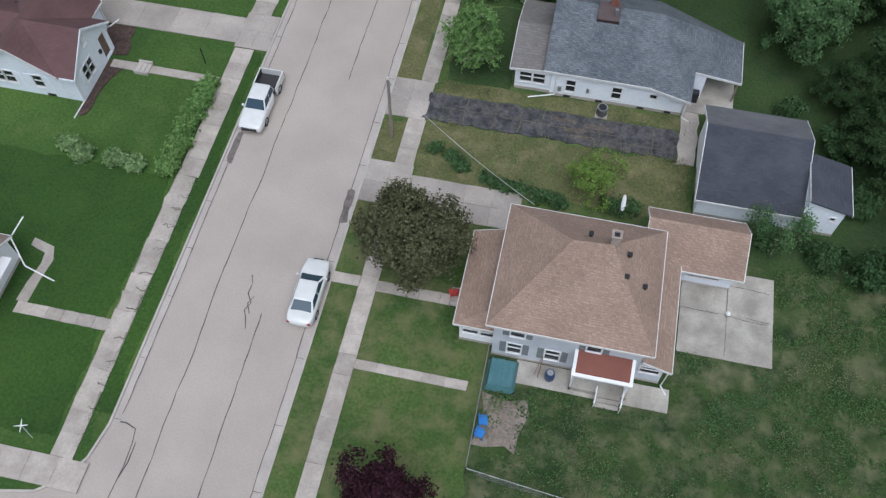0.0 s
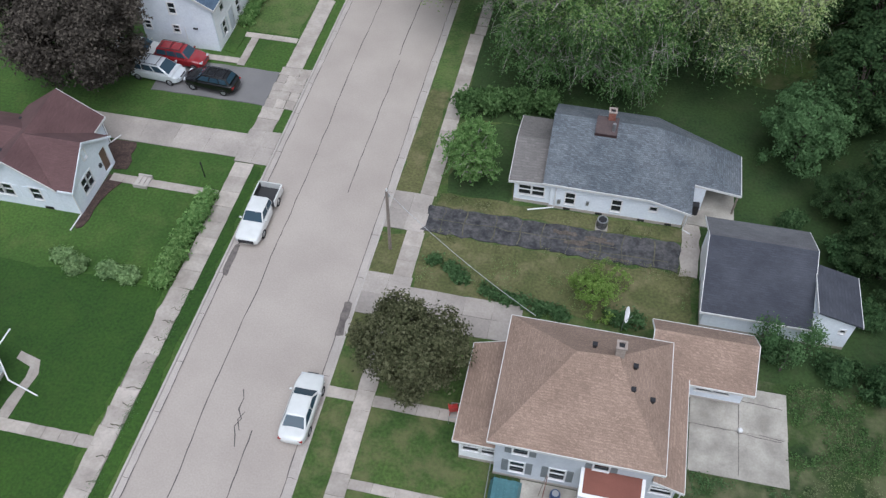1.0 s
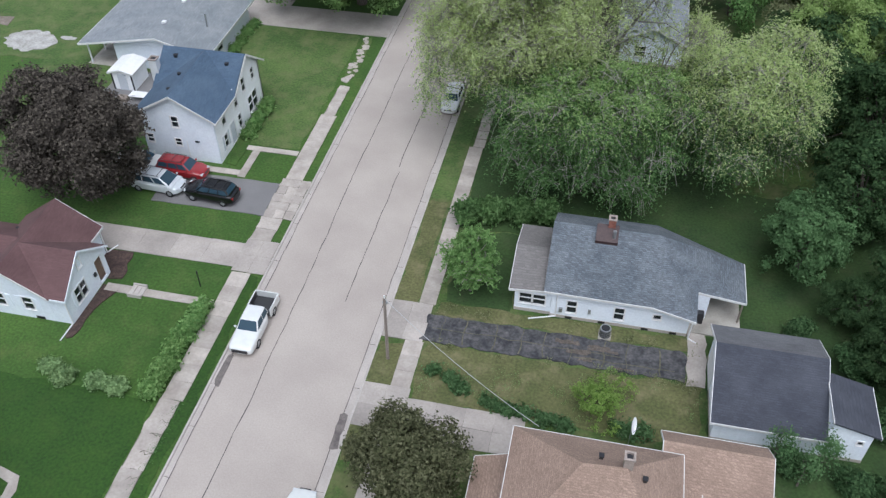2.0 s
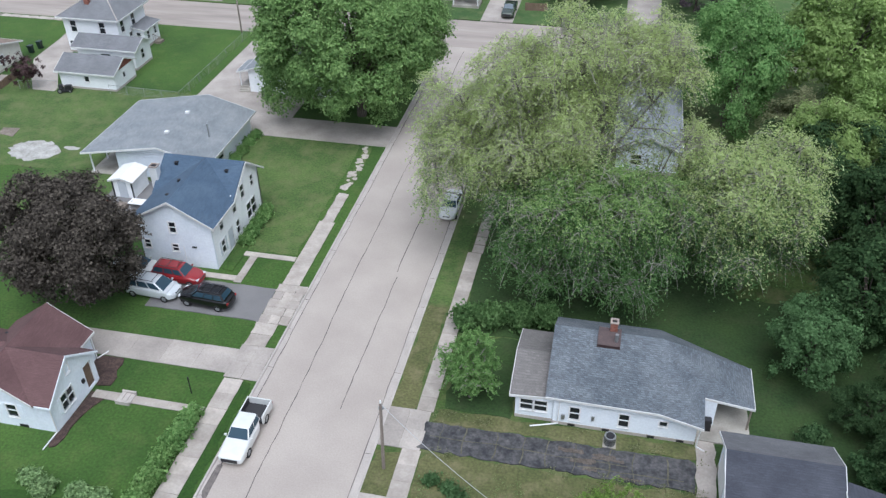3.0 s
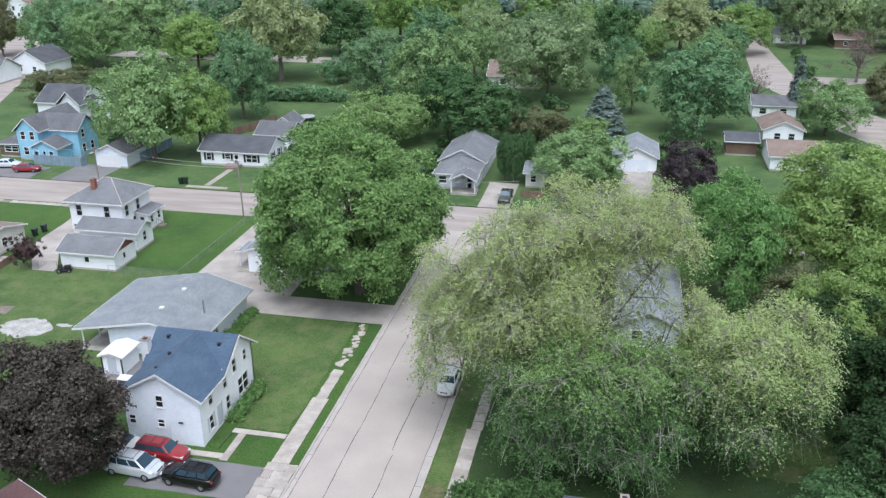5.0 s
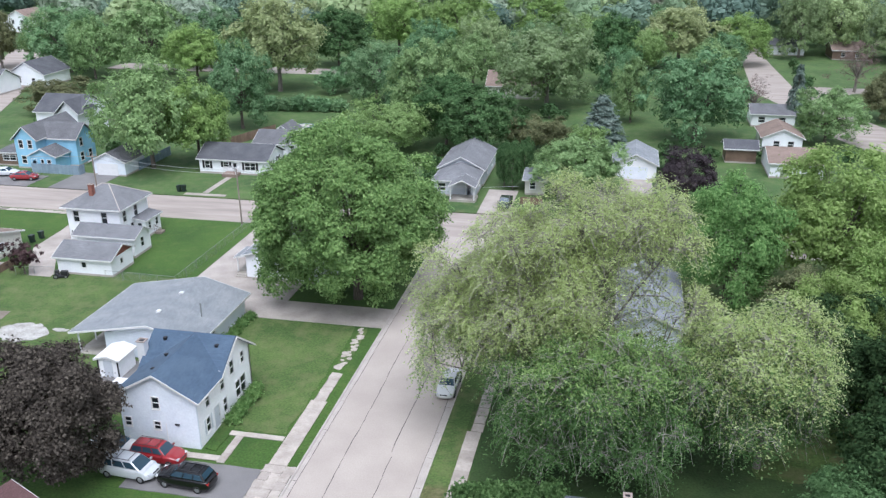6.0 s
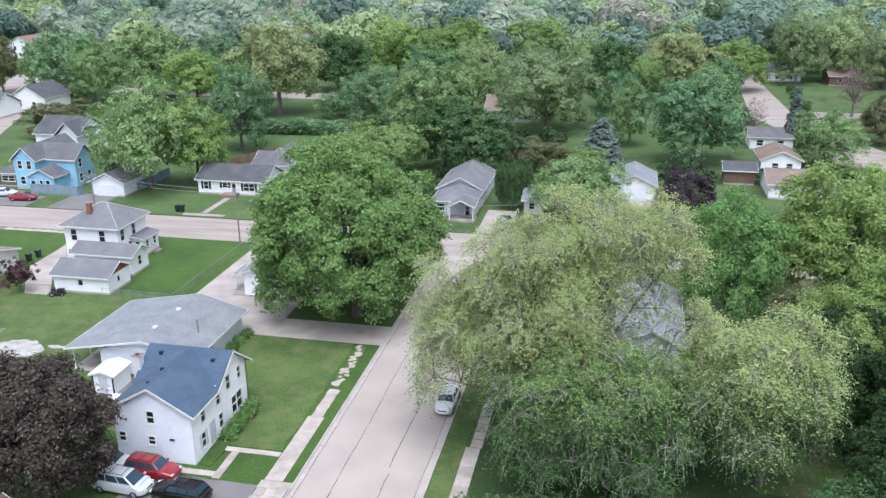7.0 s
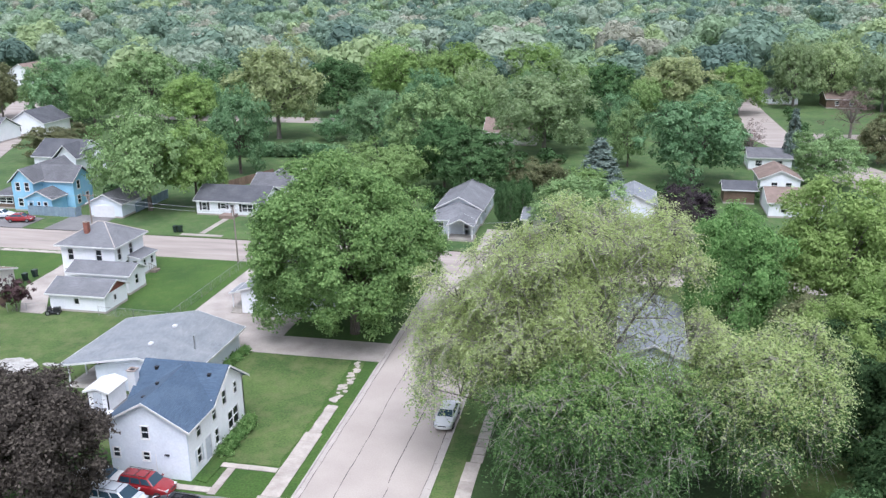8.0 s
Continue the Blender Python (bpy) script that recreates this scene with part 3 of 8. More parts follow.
plate("flower_bed", [(-35.5, 39.1), (-34.0, 38.9), (-34.3, 38.2), (-34.7, 37.3), (-34.9, 36.4), (-35.0, 35.4), (-34.9, 34.5), (-35.1, 33.7), (-35.5, 33.5), (-35.8, 34.1), (-35.6, 34.8)], 0.078, 0.12, MULCH, "dark mulched bed along the house wall")
plate("flower_bed", ragged(-32.3, -31.2, 55.2, 60.5, 0.15, 0.6), 0.078, 0.12, LAWN, "planted bed along the white house")
plate("bare_soil", ragged(-1.9, 0.8, 15.2, 18.3, 0.3), 0.078, 0.12, DIRT, "bare trampled soil in the overgrown yard")
random.seed(23)
plate("sand_heap", [(-61.6 + (2.9 + random.uniform(-0.35, 0.35)) * math.cos(a), 71.4 + (2.1 + random.uniform(-0.3, 0.3)) * math.sin(a)) for a in np.arange(0, 6.28, 0.16)], 0.085, 0.12, SAND, "pale spread of white sand on the lawn")
plate("sand_heap", [(-57.7 + (0.9 + random.uniform(-0.2, 0.2)) * math.cos(a), 72.6 + (0.35 + random.uniform(-0.1, 0.1)) * math.sin(a)) for a in np.arange(0, 6.28, 0.3)], 0.08, 0.12, SAND, "thin trail of white sand on the lawn")
plate("road", rect(-150, -50, 229, 238.5), 0.012, 0.1, STREET, "pale street glimpsed between the trees")
plate("bare_soil", ragged(-68, -66, 74, 75.5, 0.3), 0.078, 0.12, DIRT, "worn bare spot in the lawn")

# ---- walls, roofs, openings ----
FACES = {"S": lambda p, u, v, d: (u, p - d, v), "N": lambda p, u, v, d: (u, p + d, v), "E": lambda p, u, v, d: (p + d, u, v), "W": lambda p, u, v, d: (p - d, u, v)}


def obox(bm, face, p, u0, u1, v0, v1, d0, d1):
    """A box on a wall plane: u along the wall, v up, d outwards."""
    f = FACES[face]
    a, b = f(p, u0, v0, d0), f(p, u1, v1, d1)
    lo, hi = [min(q) for q in zip(a, b)], [max(q) for q in zip(a, b)]
    return box(bm, lo[0], hi[0], lo[1], hi[1], lo[2], hi[2])


def window(parent, face, p, u, v, w, h, shutters=None, sash=True, double=False, glass=None, name="window"):
    """Frame, sill and panes in an opening of the wall, and shutters beside it."""
    bm, t, f = bmesh.new(), 0.09, FACES[face]
    ring = [[bm.verts.new(f(p, u + a * (w / 2 + g), v + b * (h / 2 + g), d)) for a, b in ((-1, -1), (1, -1), (1, 1), (-1, 1))] for g, d in ((0, -0.10), (0, 0.05), (t, 0.05), (t, -0.10))]
    for k in range(4):
        for i in range(4):
            bm.faces.new((ring[k][i], ring[k][(i + 1) % 4], ring[(k + 1) % 4][(i + 1) % 4], ring[(k + 1) % 4][i]))
    fr = part(name, bm, FRAME, parent)
    part("sill", obox(bmesh.new(), face, p, u - w / 2 - t, u + w / 2 + t, v - h / 2 - t - 0.04, v - h / 2 - t, 0.0, 0.09), FRAME, fr)
    if sash:
        part("meeting_rail", obox(bmesh.new(), face, p, u - w / 2, u + w / 2, v - 0.035, v + 0.035, -0.045, 0.01), FRAME, fr)
    if double:
        part("mullion", obox(bmesh.new(), face, p, u - 0.05, u + 0.05, v - h / 2, v + h / 2, -0.045, 0.03), FRAME, fr)
    halves = ((v - h / 2, v), (v, v + h / 2)) if sash else ((v - h / 2, v + h / 2),)
    for a, b in halves:
        part("pane", obox(bmesh.new(), face, p, u - w / 2, u + w / 2, a, b, -0.065, -0.05), glass or GLASS, fr)
    if shutters:
        for s in (-1, 1):
            c = u + s * (w / 2 + t + 0.22)
            bm = obox(bmesh.new(), face, p, c - 0.19, c + 0.19, v - h / 2 - t, v + h / 2 + t, 0.0, 0.03)
            for k in range(5):
                z = v - h / 2 + h * (k + 0.5) / 5
                obox(bm, face, p, c - 0.14, c + 0.14, z - h / 13, z + h / 13, 0.03, 0.045)
            part("shutter", bm, shutters, parent)
    return fr


def door(parent, face, p, u, w=0.95, h=2.05, z=0.15, material=None):
    bm = obox(bmesh.new(), face, p, u - w / 2, u + w / 2, z, z + h, -0.08, -0.02)
    for a, b in ((0.12, 0.45), (0.55, 0.88)):
        obox(bm, face, p, u - w * 0.32, u + w * 0.32, z + h * a, z + h * b, -0.02, 0.0)
    d = part("door", bm, material or TRIM, parent)
    bm = obox(bmesh.new(), face, p, u - w / 2 - 0.09, u - w / 2, z, z + h + 0.09, -0.1, 0.04)
    obox(bm, face, p, u + w / 2, u + w / 2 + 0.09, z, z + h + 0.09, -0.1, 0.04)
    obox(bm, face, p, u - w / 2, u + w / 2, z + h, z + h + 0.09, -0.1, 0.04)
    part("door_frame", bm, TRIM, d)
    part("door_handle", obox(bmesh.new(), face, p, u + w * 0.36, u + w * 0.42, z + 0.95, z + 1.07, 0.0, 0.05), STEEL, d)
    return d


def wall(parent, face, p, u0, u1, z0, z1, material, openings=(), peak=None, thick=0.18, name="wall"):
    """A wall panel with real openings, and a gable on top where peak=(u, z) is given. openings: (u, v, w, h)."""
    bm, f, grid = bmesh.new(), FACES[face], {}
    us = sorted({u0, u1, *[min(max(o[0] + s * o[2] / 2, u0), u1) for o in openings for s in (-1, 1)], *([peak[0]] if peak else [])})
    vs = sorted({z0, z1, *[min(max(o[1] + s * o[3] / 2, z0), z1) for o in openings for s in (-1, 1)]})

    def vert(i, j, k):
        if (i, j, k) not in grid:
            grid[i, j, k] = bm.verts.new(f(p, us[i], vs[j], -thick * k))
        return grid[i, j, k]

    def solid(i, j):
        if not (0 <= i < len(us) - 1 and 0 <= j < len(vs) - 1):
            return False
        m, n = (us[i] + us[i + 1]) / 2, (vs[j] + vs[j + 1]) / 2
        return not any(abs(m - o[0]) < o[2] / 2 and abs(n - o[1]) < o[3] / 2 for o in openings)

    for i in range(len(us) - 1):
        for j in range(len(vs) - 1):
            if not solid(i, j):
                continue
            for k in (0, 1):
                bm.faces.new([vert(i, j, k), vert(i + 1, j, k), vert(i + 1, j + 1, k), vert(i, j + 1, k)])
            for (di, dj), (a, b) in (((0, -1), ((i, j), (i + 1, j))), ((0, 1), ((i, j + 1), (i + 1, j + 1))), ((-1, 0), ((i, j), (i, j + 1))), ((1, 0), ((i + 1, j), (i + 1, j + 1)))):
                if not solid(i + di, j + dj) and not (peak and dj == 1 and j == len(vs) - 2):
                    bm.faces.new([vert(*a, 0), vert(*b, 0), vert(*b, 1), vert(*a, 1)])
    if peak:
        top = [bm.verts.new(f(p, *peak, -thick * k)) for k in (0, 1)]
        n, j = len(us) - 1, len(vs) - 1
        for k in (0, 1):
            for i in range(n):
                bm.faces.new([vert(i, j, k), vert(i + 1, j, k), top[k]])
        bm.faces.new([vert(0, j, 0), vert(0, j, 1), top[1], top[0]])
        bm.faces.new([vert(n, j, 0), vert(n, j, 1), top[1], top[0]])
    return part(name, bm, material, parent)


def roof(parent, planes, material, depth=0.14, edges=(), name="roof", label="", trim=None):
    """Sloped roof plates; edges: pairs of points that carry a white fascia board."""
    for pts in planes:
        ob = part(name if len(planes) == 1 else name.replace("roof", "roof_slope"), slab(bmesh.new(), pts, depth), material, parent, label)
    for a, b in edges:
        bm = bmesh.new()
        a, b = Vector(a), Vector(b)
        d = (b - a).normalized()
        nrm = Vector((d.y, -d.x, 0)).normalized() * 0.035
        lo, hi = Vector((0, 0, -depth - 0.05)), Vector((0, 0, 0.004))
        v = [bm.verts.new(q) for q in (a + lo - nrm * 0.2, b + lo - nrm * 0.2, b + lo + nrm, a + lo + nrm, a + hi - nrm * 0.2, b + hi - nrm * 0.2, b + hi + nrm, a + hi + nrm)]
        for f in ((3, 2, 1, 0), (4, 5, 6, 7), (0, 1, 5, 4), (1, 2, 6, 5), (2, 3, 7, 6), (3, 0, 4, 7)):
            bm.faces.new([v[i] for i in f])
        part("fascia", bm, trim or FASCIA, ob)
    return ob


def gable(parent, x0, x1, y0, y1, ze, zr, axis, material, r=None, **kw):
    """Two slopes over the eave rectangle; the ridge runs along axis at r."""
    if axis == "x":
        r = (y0 + y1) / 2 if r is None else r
        planes = [[(x0, y0, ze), (x1, y0, ze), (x1, r, zr), (x0, r, zr)], [(x0, r, zr), (x1, r, zr), (x1, y1, ze), (x0, y1, ze)]]
        edges = [((x0, y0, ze), (x1, y0, ze)), ((x1, y0, ze), (x1, r, zr)), ((x1, r, zr), (x1, y1, ze)), ((x1, y1, ze), (x0, y1, ze)), ((x0, y1, ze), (x0, r, zr)), ((x0, r, zr), (x0, y0, ze))]
    else:
        r = (x0 + x1) / 2 if r is None else r
        planes = [[(x0, y0, ze), (r, y0, zr), (r, y1, zr), (x0, y1, ze)], [(r, y0, zr), (x1, y0, ze), (x1, y1, ze), (r, y1, zr)]]
        edges = [((x0, y0, ze), (r, y0, zr)), ((r, y0, zr), (x1, y0, ze)), ((x1, y0, ze), (x1, y1, ze)), ((x1, y1, ze), (r, y1, zr)), ((r, y1, zr), (x0, y1, ze)), ((x0, y1, ze), (x0, y0, ze))]
    return roof(parent, planes, material, edges=edges, **kw)


def hip(parent, x0, x1, y0, y1, ze, a, b, material, **kw):
    """Four slopes up to the ridge from a to b."""
    c = [(x0, y0, ze), (x1, y0, ze), (x1, y1, ze), (x0, y1, ze)]
    if abs(a[0] - b[0]) >= abs(a[1] - b[1]):
        planes = [[c[0], c[1], b, a], [c[1], c[2], b], [c[2], c[3], a, b], [c[3], c[0], a]]
    else:
        planes = [[c[0], c[1], a], [c[1], c[2], b, a], [c[2], c[3], b], [c[3], c[0], a, b]]
    return roof(parent, planes, material, edges=list(zip(c, c[1:] + c[:1])), **kw)


def opening_of(wins, face):
    return [(u, v, w, h) for f, u, v, w, h, *_ in wins if f == face]


def shell(parent, x0, x1, y0, y1, z1, material, wins=(), peaks=None, z0=-0.05, shutters=None, base=True):
    """Four walls with their windows. wins: (face, u, v, w, h); peaks: {face: (u, z)}."""
    peaks = peaks or {}
    for face, p, a, b in (("S", y0, x0, x1), ("N", y1, x0, x1), ("E", x1, y0 + 0.18, y1 - 0.18), ("W", x0, y0 + 0.18, y1 - 0.18)):
        wall(parent, face, p, a, b, z0, z1, material, opening_of(wins, face), peaks.get(face))
        for f, u, v, w, h, *rest in wins:
            if f == face:
                window(parent, face, p, u, v, w, h, rest[0] if rest else shutters, sash=h > 0.7, double=w > 1.4)
    if base:
        bm = bmesh.new()
        for face, p, a, b in (("S", y0, x0, x1), ("N", y1, x0, x1), ("E", x1, y0, y1), ("W", x0, y0, y1)):
            obox(bm, face, p, a, b, -0.1, 0.28, -0.02, 0.025)
        part("foundation", bm, GUTTER, parent)
    boxed("floor_deck", x0 + 0.2, x1 - 0.2, y0 + 0.2, y1 - 0.2, -0.05, 0.2, WOOD, parent)


def chimney(parent, x, y, z0, z1, w=0.55, material=None, label=""):
    ch = part("chimney", box(bmesh.new(), x - w / 2 + 0.02, x + w / 2 - 0.02, y - w / 2 + 0.02, y + w / 2 - 0.02, z0, z1 - 0.02), material or BRICK, parent, label)
    courses = max(3, int((z1 - z0) / 0.16))
    for k in range(courses):
        a, b = z0 + (z1 - z0) * k / courses, z0 + (z1 - z0) * (k + 0.9) / courses
        g = random.uniform(-0.006, 0.006)
        part("brick_course", box(bmesh.new(), x - w / 2 - g, x + w / 2 + g, y - w / 2 - g, y + w / 2 + g, a, b), material or BRICK, ch)
    bm = bmesh.new()
    t, e = w / 2 + 0.05, 0.13
    for q in ((x - t, x + t, y - t, y - t + e), (x - t, x + t, y + t - e, y + t), (x - t, x - t + e, y - t + e, y + t - e), (x + t - e, x + t, y - t + e, y + t - e)):
        box(bm, *q, z1, z1 + 0.09)
    part("chimney_cap", bm, GREYBRICK, ch)
    part("flue", box(bmesh.new(), x - w / 2 + 0.1, x + w / 2 - 0.1, y - w / 2 + 0.1, y + w / 2 - 0.1, z1 - 0.01, z1 + 0.01), DARKMETAL, ch)
    return ch


def vent(parent, x, y, z, r=0.14):
    bm = bmesh.new()
    box(bm, x - r, x + r, y - r, y + r, z - 0.15, z + 0.1)
    box(bm, x - r - 0.04, x + r + 0.04, y - r - 0.04, y + r + 0.04, z + 0.1, z + 0.14)
    return part("roof_vent", bm, DARKMETAL, parent)


def pipe(parent, x, y, z0, z1, r=0.05, material=None):
    return part("vent_pipe", beam(bmesh.new(), (x, y, z0), (x, y, z1), r, 8), material or STEEL, parent)

# ---- the tan-roofed house ----
def tan_house():
    h = thing("house", 2.5, 24.9, 0, "two-storey white house with a tan shingled hip roof and porches", "house")
    h.matrix_basis = Matrix()
    wins = [("S", -0.6, 1.55, 0.8, 1.25), ("S", 1.75, 1.6, 0.85, 1.25), ("S", -0.5, 3.85, 0.8, 1.1), ("S", 4.05, 3.85, 0.8, 1.1),
            ("E", 23.2, 3.8, 0.8, 1.1), ("E", 26.5, 3.8, 0.8, 1.1), ("W", 23.2, 3.9, 0.8, 1.1), ("W", 26.5, 3.9, 0.8, 1.1), ("N", 0.5, 3.8, 0.8, 1.1), ("N", 4.5, 3.8, 0.8, 1.1)]
    shell(h, -1.95, 6.9, 21.1, 28.75, 4.95, GREYSIDE, wins, shutters=SHUTTER)
    hip(h, -2.4, 7.35, 20.65, 29.2, 5.0, (1.65, 25.6, 7.9), (3.95, 25.75, 7.9), TANROOF)
    chimney(h, 4.0, 26.0, 7.0, 8.6, 0.5, GREYBRICK, "grey weathered brick chimney")
    for x, y, z in ((2.6, 26.3, 7.75), (5.0, 25.7, 7.2), (5.0, 24.3, 7.05), (6.2, 24.4, 6.1)):
        vent(h, x, y, z, 0.10)
    # enclosed porch along the street side
    pw = [("S", -3.45, 1.65, 0.9, 0.75), ("S", -2.4, 1.6, 0.75, 0.75), ("W", 23, 1.6, 1.2, 0.9), ("W", 25, 1.6, 1.2, 0.9), ("W", 26.8, 1.6, 1.0, 0.9)]
    shell(h, -4.15, -1.97, 21.7, 27.9, 2.65, WHITE, pw)
    roof(h, [[(-4.5, 21.4, 2.7), (-1.97, 22.6, 3.75), (-1.97, 28.2, 3.75), (-4.5, 28.2, 2.7)], [(-4.5, 21.4, 2.7), (-1.97, 21.4, 2.7), (-1.97, 22.6, 3.75)]],
         TANROOF, edges=[((-4.5, 28.2, 2.7), (-4.5, 21.4, 2.7)), ((-4.5, 21.4, 2.7), (-1.97, 21.4, 2.7)), ((-1.97, 28.2, 3.75), (-4.5, 28.2, 2.7))], name="porch_roof")
    # lean-to on the garden side
    shell(h, 6.92, 8.45, 21.3, 28.0, 2.6, GREYSIDE, [("S", 7.65, 1.75, 1.15, 0.75), ("E", 24, 1.6, 1.0, 1.0)])
    roof(h, [[(6.92, 20.9, 3.5), (8.8, 20.9, 2.7), (8.8, 28.3, 2.7), (6.92, 28.3, 3.5)]], TANROOF,
         edges=[((6.92, 20.9, 3.5), (8.8, 20.9, 2.7)), ((8.8, 20.9, 2.7), (8.8, 28.3, 2.7))], name="porch_roof")
    # rear wing
    shell(h, 6.95, 12.4, 28.77, 32.1, 2.4, BLUEWHITE, [("S", 10.5, 1.30, 2.0, 0.5), ("E", 30.5, 1.5, 0.8, 0.9)], {"E": (30.7, 3.5)})
    gable(h, 6.4, 12.75, 28.1, 32.5, 2.5, 3.75, "x", TANROOF, r=30.9, name="wing_roof")
    # garden door porch: canopy, posts, deck, stair, rails
    roof(h, [[(3.0, 19.55, 2.75), (6.6, 19.55, 2.75), (6.6, 21.1, 3.15), (3.0, 21.1, 3.15)]], TRIM, depth=0.16, name="canopy")
    roof(h, [[(3.2, 19.75, 2.83), (6.4, 19.75, 2.83), (6.4, 21.09, 3.175), (3.2, 21.09, 3.175)]], RUSTROOF, depth=0.03, name="canopy_roofing", label="rust-red roofing on the canopy")
    for x in (3.15, 6.4):
        part("porch_post", box(bmesh.new(), x - 0.05, x + 0.05, 19.7, 19.8, 0, 2.7), TRIM, h)
        bm = bmesh.new()
        for k in range(7):
            beam(bm, (x, 19.8, 0.5 + 0.3 * k), (x, 20.5, 0.8 + 0.3 * k), 0.018)
            beam(bm, (x, 20.5, 0.5 + 0.3 * k), (x, 19.8, 0.8 + 0.3 * k), 0.018)
        part("lattice", bm, TRIM, h)
    boxed("porch_deck", 3.1, 6.6, 19.7, 21.1, 0, 0.55, PATIO, h)
    door(h, "S", 21.1, 5.0, 0.95, 2.0, 0.6, NAVYPLASTIC)
    bm = bmesh.new()
    for k in range(3):
        box(bm, 4.75, 6.25, 18.95 + 0.25 * k, 19.7, 0.18 * k, 0.18 * (k + 1))
    part("stair", bm, PATIO, h)
    for x in (4.72, 6.3):
        bm = beam(bmesh.new(), (x, 18.85, 0.95), (x, 19.7, 1.5), 0.04)
        for k in range(4):
            y = 18.87 + 0.27 * k
            beam(bm, (x, y, 0.02 if k == 0 else 0.18 * k), (x, y, 0.95 + 0.55 * k * 0.27 / 0.85), 0.03)
        part("stair_rail", bm, TRIM, h, "white painted stair rail")
    # downspout at the garden corner
    bm = beam(bmesh.new(), (8.65, 21.0, 2.6), (8.6, 21.05, 0.3), 0.045, 6)
    beam(bm, (8.6, 21.05, 0.3), (9.0, 20.6, 0.1), 0.045, 6)
    part("downspout", bm, TRIM, h)


tan_house()
plate("patio", ragged(-0.25, 9.2, 19.45, 21.0, 0.04, 1.5), 0.075, 0.12, PATIO, "grey concrete strip along the house wall")


# ---- the grey-roofed house ----
def grey_house():
    h = thing("house", 2, 46, 0, "single-storey white house with a grey shingled roof and brick chimney", "house")
    h.matrix_basis = Matrix()
    wins = [("S", -0.1, 1.3, 0.65, 1.15), ("S", 3.3, 1.3, 0.65, 1.15), ("S", 5.95, 1.55, 0.5, 0.4), ("N", 1, 1.6, 0.8, 1.1), ("N", 5, 1.6, 0.8, 1.1), ("E", 46, 1.6, 0.7, 1.0)]
    shell(h, -1.6, 8.2, 42.85, 49.9, 2.25, ICEWHITE, wins, {"W": (47.2, 5.05)})
    shell(h, -4.3, -1.62, 43.0, 49.6, 2.25, ICEWHITE, [("S", -3.5, 1.4, 0.85, 0.95), ("S", -2.5, 1.4, 0.85, 0.95), ("W", 44.5, 1.8, 1.0, 0.95), ("W", 46.2, 1.8, 1.0, 0.95), ("W", 48, 1.8, 1.0, 0.95)])
    R = (5.4, 47.3, 5.35)
    planes = [[(-2.2, 42.6, 2.75), (5.5, 42.55, 2.72), R, (-2.2, 47.3, 5.35)], [(-2.2, 47.3, 5.35), R, (5.6, 51.7, 2.45), (-2.2, 51.7, 2.45)],
              [(5.5, 42.55, 2.72), (8.55, 42.15, 2.3), (8.6, 44.7, 2.75), R], [R, (8.6, 44.7, 2.75), (12.0, 44.7, 2.3)], [R, (12.0, 44.7, 2.3), (12.0, 48.8, 2.3)], [R, (12.0, 48.8, 2.3), (5.6, 51.7, 2.45)]]
    roof(h, planes, GREYROOF, edges=[((-2.2, 42.6, 2.75), (5.5, 42.55, 2.72)), ((5.5, 42.55, 2.72), (8.55, 42.15, 2.3)), ((8.6, 44.7, 2.75), (12.0, 44.7, 2.3)), ((12.0, 44.7, 2.3), (12.0, 48.8, 2.3))])
    roof(h, [[(-4.7, 42.75, 2.35), (-2.1, 42.95, 2.35), (-2.1, 46.3, 3.55), (-4.7, 46.3, 3.55)], [(-4.7, 46.3, 3.55), (-2.1, 46.3, 3.55), (-2.1, 49.9, 2.35), (-4.7, 49.9, 2.35)]],
         PORCHROOF, edges=[((-4.7, 42.75, 2.35), (-2.1, 42.95, 2.35)), ((-4.7, 49.9, 2.35), (-4.7, 46.3, 3.55)), ((-4.7, 46.3, 3.55), (-4.7, 42.75, 2.35))], name="porch_roof")
    # brown saddle on the ridge that carries the brick stack
    part("chimney_saddle", slab(bmesh.new(), [(0.9, 46.2, 5.0), (2.5, 46.2, 5.0), (2.5, 47.5, 5.55), (0.9, 47.5, 5.55)], 0.4), SADDLE, h, "dark brown metal saddle at the chimney")
    chimney(h, 1.95, 47.5, 5.2, 6.15, 0.5)
    pipe(h, 2.2, 46.6, 5.0, 5.75, 0.13)
    vent(h, 7.1, 43.6, 2.85, 0.07)
    # side porch: slab, post, short wall, door
    boxed("porch_slab", 8.3, 12.0, 43.2, 48.6, -0.05, 0.14, PATIO, h)
    part("porch_post", box(bmesh.new(), 11.75, 11.87, 44.8, 44.92, 0.1, 2.3), WOOD, h)
    part("porch_post", box(bmesh.new(), 11.75, 11.87, 48.5, 48.62, 0.1, 2.3), WOOD, h)
    boxed("screen_wall", 8.65, 9.5, 44.75, 44.9, 0.1, 2.5, ICEWHITE, h)
    boxed("dark_bin", 8.75, 9.3, 44.1, 44.6, 0.14, 1.15, DARKMETAL, h, bevel=0.04)
    door(h, "E", 8.2, 45.6)
    bm = beam(bmesh.new(), (8.35, 42.4, 1.9), (8.3, 42.5, 0.2), 0.05, 6)
    beam(bm, (8.3, 42.5, 0.2), (8.9, 42.3, 0.05), 0.05, 6)
    part("downspout", bm, TRIM, h)
    bm = beam(bmesh.new(), (-1.2, 42.78, 2.6), (-1.2, 42.78, 0.15), 0.045, 6)
    beam(bm, (-1.2, 42.78, 0.15), (-3.1, 42.2, 0.08), 0.05, 6)
    part("downspout", bm, TRIM, h)
    part("meter_box", box(bmesh.new(), -1.0, -0.75, 42.70, 42.84, 0.7, 1.1), STEEL, h)
